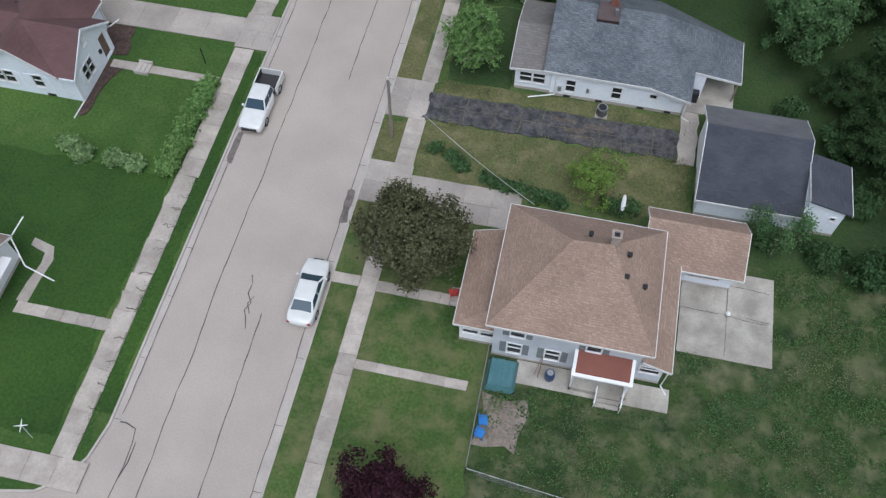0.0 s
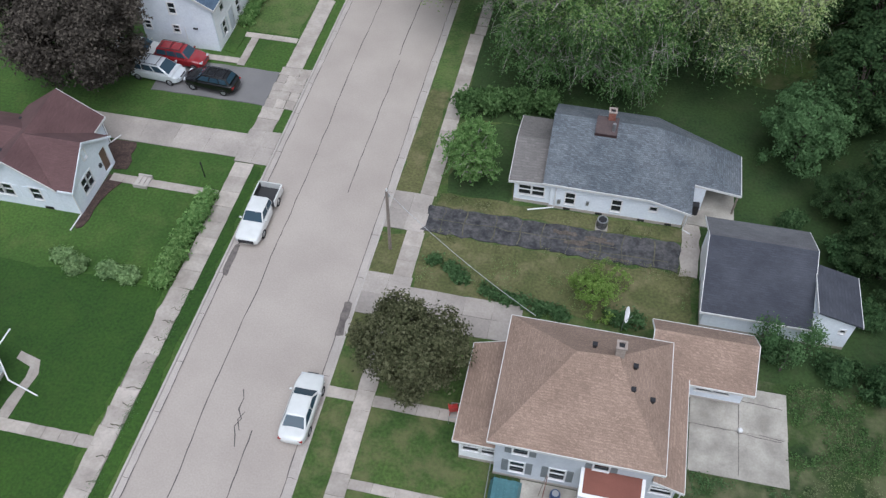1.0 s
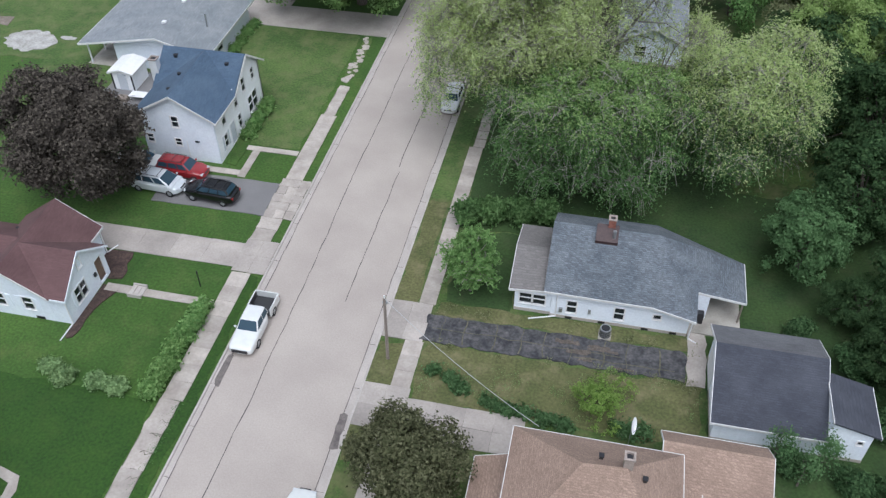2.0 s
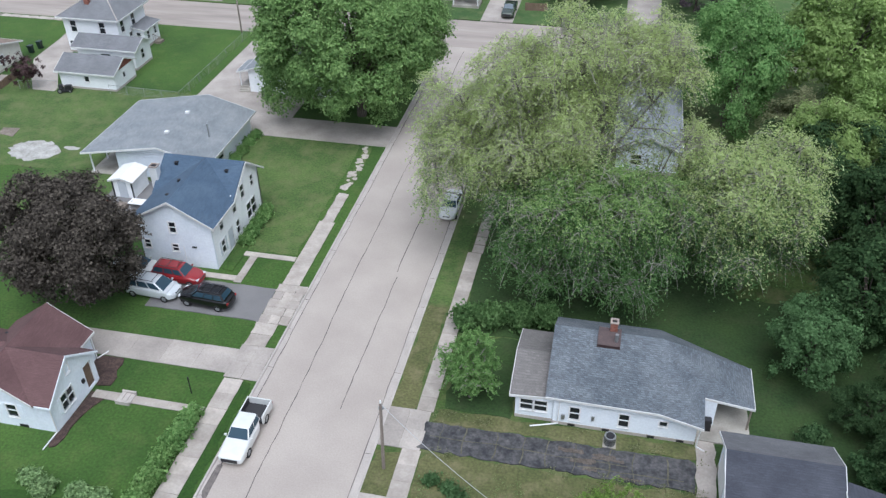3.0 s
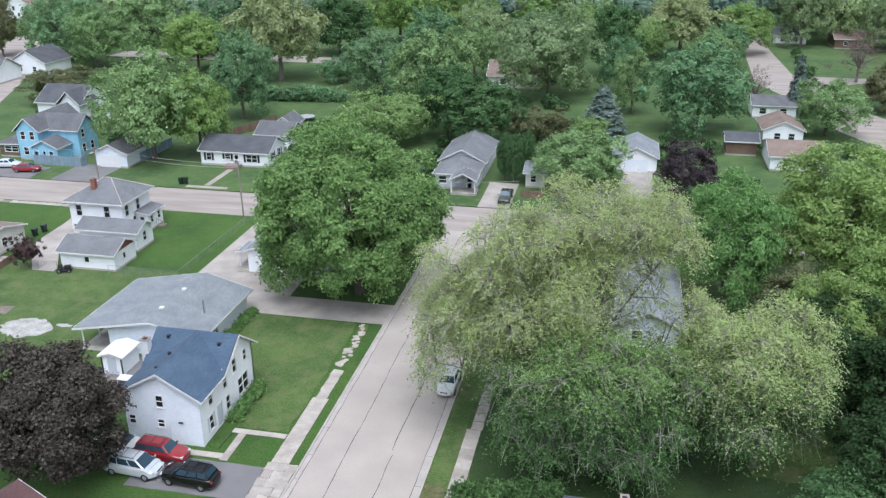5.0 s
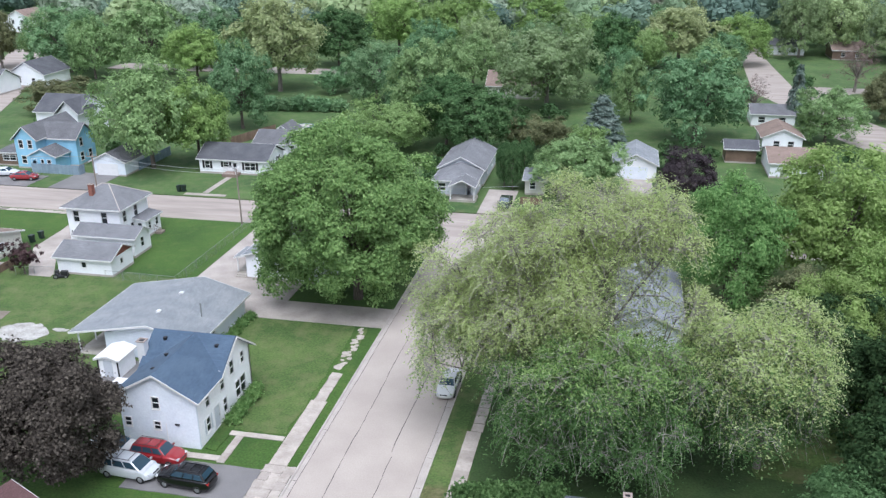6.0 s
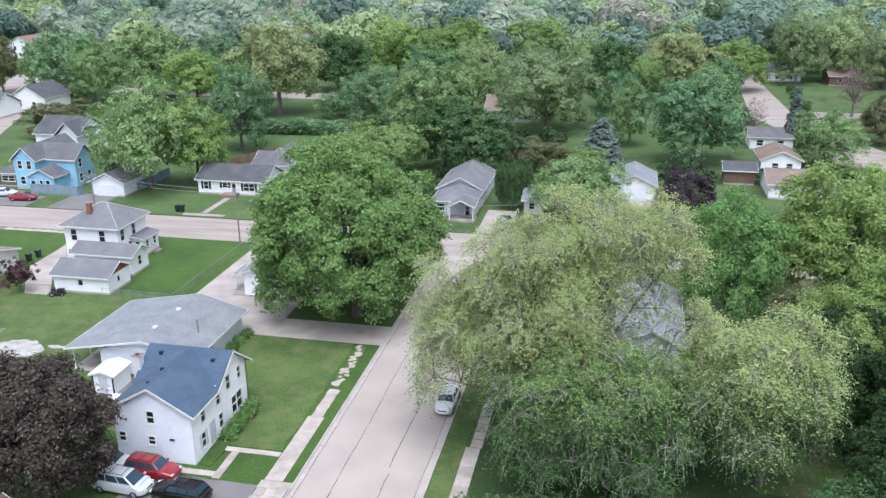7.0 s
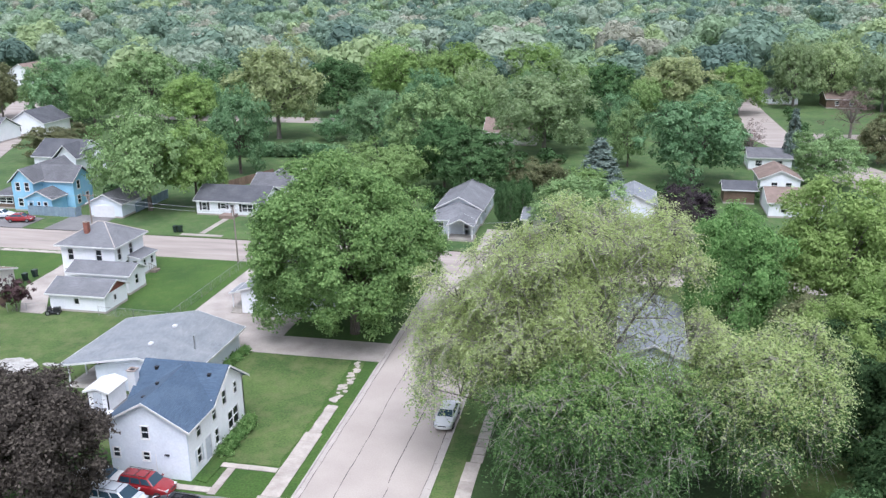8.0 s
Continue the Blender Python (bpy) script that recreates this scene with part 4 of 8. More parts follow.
    part("meter_box", box(bmesh.new(), 1.1, 1.3, 42.75, 42.84, 0.9, 1.3), STEEL, h)
    for x in (-0.5, 1.9, 5.0, 7.0):
        part("basement_vent", box(bmesh.new(), x, x + 0.5, 42.79, 42.84, 0.05, 0.25), DARKMETAL, h)


grey_house()


def ac_unit(x, y):
    t = thing("air_conditioner", x, y, 0, "grey outdoor air conditioner unit beside the white wall", "air conditioner")
    bm = bmesh.new()
    bmesh.ops.create_cone(bm, cap_ends=True, segments=20, radius1=0.4, radius2=0.4, depth=0.75, matrix=Matrix.Translation((0, 0, 0.42)))
    part("casing", bm, STEEL, t)
    bm = bmesh.new()
    for k in range(9):
        z = 0.15 + k * 0.07
        bmesh.ops.create_cone(bm, segments=20, radius1=0.415, radius2=0.415, depth=0.02, matrix=Matrix.Translation((0, 0, z)))
    part("louvre", bm, DARKMETAL, t)
    bm = bmesh.new()
    bmesh.ops.create_cone(bm, cap_ends=True, segments=20, radius1=0.3, radius2=0.3, depth=0.03, matrix=Matrix.Translation((0, 0, 0.81)))
    part("fan_grille", bm, DARKMETAL, t)
    boxed("base", -0.45, 0.45, -0.45, 0.45, 0, 0.06, PATIO, t)


ac_unit(2.5, 41.75)


# ---- the dark garage with its addition ----
def dark_garage():
    h = thing("garage", 13, 38, 0, "white detached garage with a dark slate roof and lean-to", "garage")
    h.matrix_basis = Matrix()
    shell(h, 9.75, 16.4, 34.3, 41.2, 2.2, ICEWHITE, [("W", 37, 1.5, 0.7, 0.8)], {"W": (38.7, 4.35), "E": (38.7, 4.35)})
    roof(h, [[(9.4, 33.9, 2.25), (16.42, 33.9, 2.25), (16.42, 38.75, 4.4), (9.4, 38.75, 4.4)]], NAVYROOF, edges=[((9.4, 33.9, 2.25), (16.42, 33.9, 2.25)), ((16.42, 33.9, 2.25), (16.42, 38.75, 4.4)), ((9.4, 38.75, 4.4), (9.4, 33.9, 2.25))])
    roof(h, [[(9.4, 38.76, 4.4), (16.42, 38.76, 4.4), (16.42, 41.6, 3.0), (9.4, 41.6, 3.0)]], MIDROOF, edges=[((9.4, 41.6, 3.0), (9.4, 38.76, 4.4)), ((16.42, 38.76, 4.4), (16.42, 41.6, 3.0))], name="rear_roof", label="lighter grey rear roof slope")
    shell(h, 16.44, 19.0, 34.4, 38.0, 3.0, ICEWHITE, [("S", 18.4, 2.0, 0.3, 0.3)], {"S": (16.5, 3.72), "N": (16.5, 3.72)})
    part("upper_wall", box(bmesh.new(), 16.45, 16.6, 34.42, 37.98, 2.95, 3.66), ICEWHITE, h)
    roof(h, [[(16.40, 34.2, 3.78), (19.35, 34.2, 2.98), (19.35, 38.2, 2.98), (16.40, 38.2, 3.78)]], NAVYROOF, edges=[((19.35, 34.2, 2.98), (19.35, 38.2, 2.98)), ((16.40, 38.2, 3.78), (16.40, 34.2, 3.78))], name="lean_to_roof")
    part("garage_door", obox(bmesh.new(), "W", 9.75, 38.2, 40.6, 0.05, 2.1, 0.0, 0.05), TRIM, h)


dark_garage()
plate("path", ragged(8.3, 9.6, 38.3, 43.2, 0.1, 0.8), 0.075, 0.12, SLAB, "worn concrete path between house and garage")


# ---- the maroon-roofed house ----
def maroon_house():
    h = thing("house", -40, 38, 0, "bluish-white cottage with a maroon shingled cross-gable roof", "house")
    h.matrix_basis = Matrix()
    south = [(-38.75, 1.6, 0.75, 1.15), (-41.05, 1.6, 0.75, 1.15), (-41.95, 1.6, 0.75, 1.15)]
    front = [(36.4, 1.6, 0.62, 1.3), (37.15, 1.6, 0.62, 1.3)]
    # South walls take the bluer siding: their shaded side is put into the colour.
    wall(h, "S", 34.9, -43.0, -37.0, -0.05, 2.75, BLUEWHITE, south, (-40.0, 4.8))
    for u, v, w, hh in south:
        window(h, "S", 34.9, u, v, w, hh)
    for u in (-38.0, -39.5, -40.3, -42.7):
        part("shutter", obox(bmesh.new(), "S", 34.9, u - 0.2, u + 0.2, 1.0, 2.2, 0, 0.04), BLUEWHITE, h)
    wall(h, "S", 34.9, -36.98, -35.62, -0.05, 2.85, BLUEWHITE)
    wall(h, "E", -35.62, 35.08, 40.4, -0.05, 2.85, ICEWHITE, front + [(39.55, 1.25, 0.95, 2.2)], (37.5, 4.85))
    for u, v, w, hh in front:
        window(h, "E", -35.62, u, v, w, hh, sash=True)
    window(h, "E", -35.60, 37.55, 3.75, 0.42, 0.75, sash=False)
    part("shutter", obox(bmesh.new(), "E", -35.62, 35.75, 36.0, 0.95, 2.25, 0, 0.04), ICEWHITE, h)
    part("mailbox", obox(bmesh.new(), "E", -35.62, 38.55, 38.8, 1.3, 1.6, 0, 0.14), DARKMETAL, h)
    door(h, "E", -35.75, 39.55, 0.9, 2.0, 0.2, BROWNBOARD)
    wall(h, "N", 40.4, -36.98, -35.82, -0.05, 2.85, ICEWHITE)
    wall(h, "E", -37.0, 40.42, 42.12, -0.05, 2.75, ICEWHITE)
    wall(h, "N", 42.3, -43.0, -37.0, -0.05, 2.75, BLUEWHITE, (), (-40.0, 4.8))
    wall(h, "W", -43.0, 35.08, 42.12, -0.05, 2.75, BLUEWHITE)
    shell(h, -49.5, -43.02, 35.6, 41.4, 2.6, BLUEWHITE, [("S", -46, 1.6, 0.8, 1.1)], {"W": (38.5, 4.3)})
    boxed("floor_deck", -42.7, -37.3, 35.2, 42.0, -0.05, 0.2, WOOD, h)
    roof(h, [[(-40.0, 34.6, 4.98), (-36.7, 34.6, 2.68), (-36.7, 42.6, 2.68), (-40.0, 42.6, 4.98)], [(-43.3, 34.6, 2.68), (-40.0, 34.6, 4.98), (-40.0, 42.6, 4.98), (-43.3, 42.6, 2.68)]],
         REDROOF, edges=[((-40.0, 34.6, 4.98), (-36.7, 34.6, 2.68)), ((-43.3, 34.6, 2.68), (-40.0, 34.6, 4.98)), ((-36.7, 40.8, 2.68), (-36.7, 42.6, 2.68)), ((-36.7, 42.6, 2.68), (-40.0, 42.6, 4.98))])
    roof(h, [[(-36.75, 34.58, 2.78), (-35.3, 34.58, 2.78), (-35.3, 37.5, 5.04), (-40.0, 37.5, 5.04)], [(-40.0, 37.5, 5.04), (-35.3, 37.5, 5.04), (-35.3, 40.7, 2.72), (-36.75, 40.7, 2.72)]],
         REDROOF, edges=[((-35.3, 34.58, 2.78), (-35.3, 37.5, 5.04)), ((-35.3, 37.5, 5.04), (-35.3, 40.7, 2.72)), ((-36.5, 34.58, 2.78), (-35.3, 34.58, 2.78))], name="front_gable_roof", trim=ICEWHITE)
    roof(h, [[(-49.9, 35.3, 2.5), (-40.6, 35.3, 2.5), (-40.6, 38.5, 4.5), (-49.9, 38.5, 4.5)], [(-49.9, 38.5, 4.5), (-40.6, 38.5, 4.5), (-40.6, 41.7, 2.5), (-49.9, 41.7, 2.5)]], REDROOF, name="rear_gable_roof")
    bm = beam(bmesh.new(), (-36.92, 42.34, 2.6), (-36.92, 42.34, 0.12), 0.05, 6)
    beam(bm, (-36.92, 42.34, 0.12), (-36.5, 43.3, 0.10), 0.05, 6)
    part("downspout", bm, TRIM, h)
    bm = beam(bmesh.new(), (-35.6, 34.82, 2.7), (-35.6, 34.82, 0.2), 0.05, 6)
    beam(bm, (-35.6, 34.82, 0.2), (-35.75, 33.2, 0.08), 0.05, 6)
    part("downspout", bm, TRIM, h)
    vent(h, -42.6, 40.6, 3.1, 0.1), vent(h, -41.7, 36.6, 3.75, 0.1), vent(h, -44.5, 39.6, 3.8, 0.1)
    part("basement_vent", box(bmesh.new(), -38.6, -37.9, 34.86, 34.89, 0.05, 0.3), DARKMETAL, h)


maroon_house()


def corner_house():
    h = thing("house", -38, 20, 0, "corner of a white house with a brown roof and white gutters", "house")
    h.matrix_basis = Matrix()
    shell(h, -46, -34.2, 14.0, 21.3, 2.5, WHITE, [("E", 18, 1.5, 0.9, 1.1)])
    gable(h, -46.5, -33.9, 13.6, 21.6, 2.55, 4.6, "x", BROWNROOF)
    bm = beam(bmesh.new(), (-33.9, 21.7, 2.5), (-33.9, 23.2, 2.4), 0.05, 6)
    part("downspout", bm, TRIM, h)
    bm = beam(bmesh.new(), (-33.9, 21.5, 2.5), (-32.9, 20.3, 1.2), 0.05, 6)
    beam(bm, (-32.9, 20.3, 1.2), (-30.6, 19.7, 1.1), 0.05, 6)
    part("downspout", bm, TRIM, h)
    boxed("porch_roof", -34.0, -33.3, 17.6, 20.2, 2.1, 2.25, TRIM, h)


corner_house()


# ---- the blue-roofed house ----
def blue_roof_house():
    h = thing("house", -36, 60, 0, "tall white house with a blue shingled cross-gable roof", "house")
    h.matrix_basis = Matrix()
    W = [("S", -36.15, 4.05, 0.6, 1.05), ("S", -38.9, 2.0, 0.55, 0.8), ("S", -36.25, 1.9, 0.55, 0.7),
         ("E", 57.0, 3.6, 0.65, 1.15), ("E", 59.8, 3.6, 0.65, 1.15), ("E", 61.8, 4.1, 0.7, 1.3), ("E", 64.0, 4.0, 0.6, 1.1), ("E", 56.8, 1.4, 0.65, 1.3), ("E", 60.0, 1.4, 0.65, 1.3), ("E", 63.2, 1.5, 2.0, 1.6)]
    # Bluer siding on the south wall paints in its shade; the others stay white.
    wall(h, "S", 55.1, -39.5, -32.55, -0.05, 4.75, BLUEWHITE, opening_of(W, "S"), (-36.0, 6.75))
    wall(h, "E", -32.55, 55.28, 65.6, -0.05, 4.75, WHITE, opening_of(W, "E") + [(58.4, 1.2, 0.95, 2.1)])
    wall(h, "W", -39.5, 55.28, 65.6, -0.05, 4.75, WHITE)
    wall(h, "N", 65.6, -39.5, -32.55, -0.05, 4.75, WHITE)
    bm = bmesh.new()
    tri = ((59.4, 4.75), (65.6, 4.75), (62.6, 6.7))
    front = [bm.verts.new((-32.55, y, z)) for y, z in tri]
    back = [bm.verts.new((-32.73, y, z)) for y, z in tri]
    bm.faces.new(front), bm.faces.new(back[::-1])
    for i in range(3):
        bm.faces.new((front[i], back[i], back[(i + 1) % 3], front[(i + 1) % 3]))
    part("gable_wall", bm, WHITE, h)
    for f, u, v, w, hh in W:
        window(h, f, 55.1 if f == "S" else -32.55, u, v, w, hh, None, double=w > 1.4)
    for u in (56.25, 57.35):
        part("shutter", obox(bmesh.new(), "E", -32.55, u - 0.12, u + 0.12, 0.7, 2.1, 0, 0.04), GREYSIDE, h)
    door(h, "E", -32.55, 58.4, material=GREYSIDE)
    boxed("floor_deck", -39.3, -32.8, 55.3, 65.4, -0.05, 0.2, WOOD, h)
    e, r = 4.6, 6.85
    roof(h, [[(-40.0, 54.75, e), (-36.0, 54.75, r), (-36.0, 62.6, r), (-40.0, 62.6, e)], [(-36.0, 54.75, r), (-32.1, 54.75, e), (-32.1, 59.2, e), (-36.0, 62.6, r)]],
         BLUEROOF, edges=[((-40.0, 54.75, e), (-36.0, 54.75, r)), ((-36.0, 54.75, r), (-32.1, 54.75, e)), ((-32.1, 54.75, e), (-32.1, 59.2, e))])
    roof(h, [[(-40.1, 59.2, e), (-32.2, 59.2, e), (-32.2, 62.6, r + 0.02), (-40.1, 62.6, r + 0.02)], [(-40.1, 62.6, r + 0.02), (-32.1, 62.6, r + 0.02), (-32.1, 66.1, e - 0.3), (-40.1, 66.1, e - 0.3)]],
         BLUEROOF, edges=[((-32.1, 59.2, e), (-32.1, 62.6, r)), ((-32.1, 62.6, r), (-32.1, 66.1, e - 0.3)), ((-40.1, 66.1, e - 0.3), (-40.1, 62.6, r))], name="cross_roof")
    chimney(h, -40.2, 60.6, 0, 6.6, 0.7, TRIM, "white chimney stack")
    vent(h, -36.9, 56.6, 6.3, 0.1), vent(h, -37.0, 59.0, 6.35, 0.1), vent(h, -38.6, 61.8, 6.4, 0.13), vent(h, -33.6, 61.6, 6.2, 0.13)
    part("vent_hood", obox(bmesh.new(), "S", 55.1, -34.6, -34.2, 2.15, 2.25, 0, 0.12), DARKMETAL, h)
    part("downspout", beam(bmesh.new(), (-35.4, 55.02, 2.2), (-35.4, 55.02, 0.1), 0.035, 6), TRIM, h)


blue_roof_house()


def long_house():
    h = thing("house", -45, 75, 0, "long low house with a silver-grey roof and a carport", "house")
    h.matrix_basis = Matrix()
    wall(h, "S", 68.6, -49.6, -39.6, -0.05, 2.5, BLUEWHITE, (), (-44.4, 3.95))
    wall(h, "E", -39.6, 68.8, 79.7, -0.05, 2.5, BLUEWHITE, [(72, 1.5, 1.2, 0.9)])
    window(h, "E", -39.6, 72, 1.5, 1.2, 0.9)
    wall(h, "N", 79.9, -52.6, -39.6, -0.05, 2.5, WHITE, (), (-44.4, 3.95))
    wall(h, "W", -52.6, 74.0, 79.7, -0.05, 2.5, WHITE)
    wall(h, "S", 74.0, -52.6, -49.6, -0.05, 2.5, GREYSIDE)
    wall(h, "W", -49.6, 68.8, 74.0, -0.05, 2.5, GREYSIDE)
    for x, y in ((-52.6, 68.6), (-52.6, 71.3)):
        part("carport_post", box(bmesh.new(), x - 0.06, x + 0.06, y - 0.06, y + 0.06, 0, 2.5), WHITE, h)
    boxed("carport_slab", -53, -49.6, 68.3, 74, -0.05, 0.04, PATIO, h)
    gable(h, -53.2, -39.0, 67.9, 80.4, 2.55, 4.1, "y", SILVERROOF, r=-44.4)
    for x, y, z in ((-44.8, 71.2, 4.1), (-44.7, 75.8, 4.1)):
        part("roof_vent", box(bmesh.new(), x - 0.2, x + 0.2, y - 0.2, y + 0.2, z - 0.15, z + 0.12), TRIM, h)
    pipe(h, -41.0, 72.8, 3.1, 4.6, 0.08)
    boxed("workbench", -52.2, -50, 72.6, 73.6, 0.04, 0.9, WOOD, h)


long_house()


def garden_shed():
    h = thing("garden_shed", -46.6, 66, 0, "small white garden shed with a pale flat roof", "shed")
    h.matrix_basis = Matrix()
    shell(h, -47.9, -45.6, 64.4, 67.2, 2.0, WHITE, (), base=False)
    gable(h, -48.1, -45.4, 64.2, 67.4, 2.05, 2.45, "y", TRIM)
    part("door", obox(bmesh.new(), "S", 64.4, -47.2, -46.3, 0.05, 1.85, 0, 0.04), GREYSIDE, h)
    for u in (-47.8, -45.7):
        part("corner_trim", obox(bmesh.new(), "S", 64.4, u - 0.08, u + 0.08, 0, 2.0, 0, 0.03), DARKMETAL, h)


garden_shed()


def hip_house():
    h = thing("house", -69, 102, 0, "two-storey white house with a grey hip roof and rear wing", "house")
    h.matrix_basis = Matrix()
    wins = [("S", -71.6, 3.7, 0.8, 1.5), ("S", -67.4, 3.7, 0.8, 1.5), ("S", -72.4, 1.2, 0.7, 0.8), ("S", -70.2, 1.3, 1.4, 0.7), ("E", 98.4, 3.7, 0.8, 1.5), ("E", 101.2, 3.7, 0.8, 1.5), ("E", 103.2, 1.7, 0.7, 1.2), ("E", 100.0, 1.7, 0.7, 1.2)]
    shell(h, -73.0, -65.1, 97.3, 104.4, 5.0, WHITE, wins)
    hip(h, -73.6, -64.5, 96.7, 105.0, 5.05, (-69.6, 101.2, 7.3), (-68.6, 101.2, 7.3), ASHROOF)
    for a, b in (((-73.6, 96.7, 5.07), (-69.6, 101.2, 7.32)), ((-64.5, 96.7, 5.07), (-68.6, 101.2, 7.32)), ((-64.5, 105.0, 5.07), (-68.6, 101.2, 7.32)), ((-73.6, 105.0, 5.07), (-69.6, 101.2, 7.32)), ((-69.6, 101.2, 7.32), (-68.6, 101.2, 7.32))):
        part("ridge_cap", beam(bmesh.new(), a, b, 0.07, 5), GUTTER, h)
    chimney(h, -70.0, 99.2, 6.0, 7.7, 0.6)
    shell(h, -69.0, -60.9, 93.2, 97.25, 2.7, WHITE, [("E", 95.2, 1.6, 0.7, 1.2), ("S", -65, 1.6, 1.4, 0.7)], {"E": (95.2, 3.6)})
    gable(h, -69.6, -60.4, 92.8, 97.25, 2.75, 3.8, "x", ASHROOF, r=95.2, name="wing_roof")
    shell(h, -65.08, -63.3, 100.4, 104.2, 2.5, WHITE, [("E", 101.3, 1.6, 0.6, 1.0), ("E", 103.2, 1.6, 0.6, 1.0), ("S", -64.2, 1.6, 0.6, 1.0)])
    roof(h, [[(-65.08, 100.1, 2.95), (-63.0, 100.1, 2.55), (-63.0, 104.5, 2.55), (-65.08, 104.5, 2.95)]], ASHROOF, depth=0.1, edges=[((-65.08, 100.1, 2.95), (-63.0, 100.1, 2.55)), ((-63.0, 100.1, 2.55), (-63.0, 104.5, 2.55))], name="bay_roof")
    bm = bmesh.new()
    for k in range(4):
        beam(bm, (-63.1 + 0.3 * k, 102, 0.55 - 0.13 * k), (-63.1 + 0.3 * k, 102, 1.4 - 0.13 * k), 0.03)
    beam(bm, (-63.1, 102, 1.4), (-62.2, 102, 1.0), 0.04)
    part("stair_rail", bm, WOOD, h)
    boxed("stair", -63.1, -62.2, 102, 103.2, -0.05, 0.3, WOOD, h)


hip_house()


def rear_garage():
    h = thing("garage", -65, 90, 0, "white garage with a grey roof and a brick-red gable", "garage")
    h.matrix_basis = Matrix()
    shell(h, -67.7, -60.2, 86.8, 91.6, 2.3, WHITE, [("S", -64, 1.4, 0.6, 0.7), ("E", 89.0, 1.4, 0.5, 0.7)])
    bm = bmesh.new()
    tri = ((86.8, 2.3), (91.6, 2.3), (89.3, 3.45))
    front = [bm.verts.new((-60.2, y, z)) for y, z in tri]
    back = [bm.verts.new((-60.4, y, z)) for y, z in tri]
    bm.faces.new(front), bm.faces.new(back[::-1])
    for i in range(3):
        bm.faces.new((front[i], back[i], back[(i + 1) % 3], front[(i + 1) % 3]))
    part("gable_wall", bm, GABLERED, h, "brick-red gable boards")
    gable(h, -68.1, -59.9, 86.4, 92.0, 2.3, 3.6, "x", ASHROOF, r=89.3)


rear_garage()


def simple_house(name, x0, x1, y0, y1, ze, zr, axis, side, top, label, category="house", wins=(), shutters=None, over=0.4):
    """A plain gabled building with its windows."""
    h = thing(name, (x0 + x1) / 2, (y0 + y1) / 2, 0, label, category)
    h.matrix_basis = Matrix()
    mx, my = (x0 + x1) / 2, (y0 + y1) / 2
    k = zr - (zr - ze) * over / max(0.5, (y1 - y0 if axis == "x" else x1 - x0) / 2 + over)
    peaks = {"E": (my, k - 0.1), "W": (my, k - 0.1)} if axis == "x" else {"S": (mx, k - 0.1), "N": (mx, k - 0.1)}
    shell(h, x0, x1, y0, y1, ze - 0.05, side, wins, peaks, shutters=shutters)
    gable(h, x0 - over, x1 + over, y0 - over, y1 + over, ze, zr, axis, top)
    return h


ranch = simple_house("house", -71.2, -58.8, 131.8, 139.6, 2.6, 4.6, "x", WHITE, DARKROOF, "white ranch house with a charcoal roof and black shutters",
                     wins=[("S", -69.7, 1.55, 0.8, 1.2), ("S", -66.2, 1.7, 0.9, 0.8), ("S", -61.8, 1.5, 1.9, 1.2), ("E", 134, 1.55, 0.8, 1.2), ("E", 137, 1.55, 0.8, 1.2)], shutters=BLACKSHUTTER)
door(ranch, "S", 131.8, -64.6, material=TRIM)
boxed("stoop", -66.2, -63.6, 129.8, 131.7, -0.05, 0.55, BROWNROOF, ranch)
bm = bmesh.new()
for x in (-66.1, -63.7):
    for y in (129.9, 130.8, 131.6):
        beam(bm, (x, y, 0.5), (x, y, 1.4), 0.04)
    beam(bm, (x, 129.9, 1.4), (x, 131.6, 1.4), 0.04)
part("stoop_rail", bm, TRIM, ranch)
plate("path", [(-65.4, 129.8), (-64.4, 129.8), (-64.4, 121), (-65.4, 121)], 0.04, 0.06, DRIVE, "pale concrete path to the ranch house")
plate("path", rect(-68.0, -61.0, 119.6, 120.6), 0.045, 0.06, DRIVE, "pale concrete strip beside the street")
simple_house("garage", -66.0, -59.5, 143.6, 150.5, 2.6, 4.4, "x", WHITE, MIDROOF, "white garage with a grey roof behind the ranch house", "garage", [("E", 145.5, 1.3, 1.2, 1.0), ("E", 148.5, 1.3, 1.2, 1.0)])
simple_house("shed", -66.0, -62.0, 152.0, 157.0, 2.4, 4.0, "y", WHITE, MIDROOF, "small grey-roofed shed in the back yard", "shed")


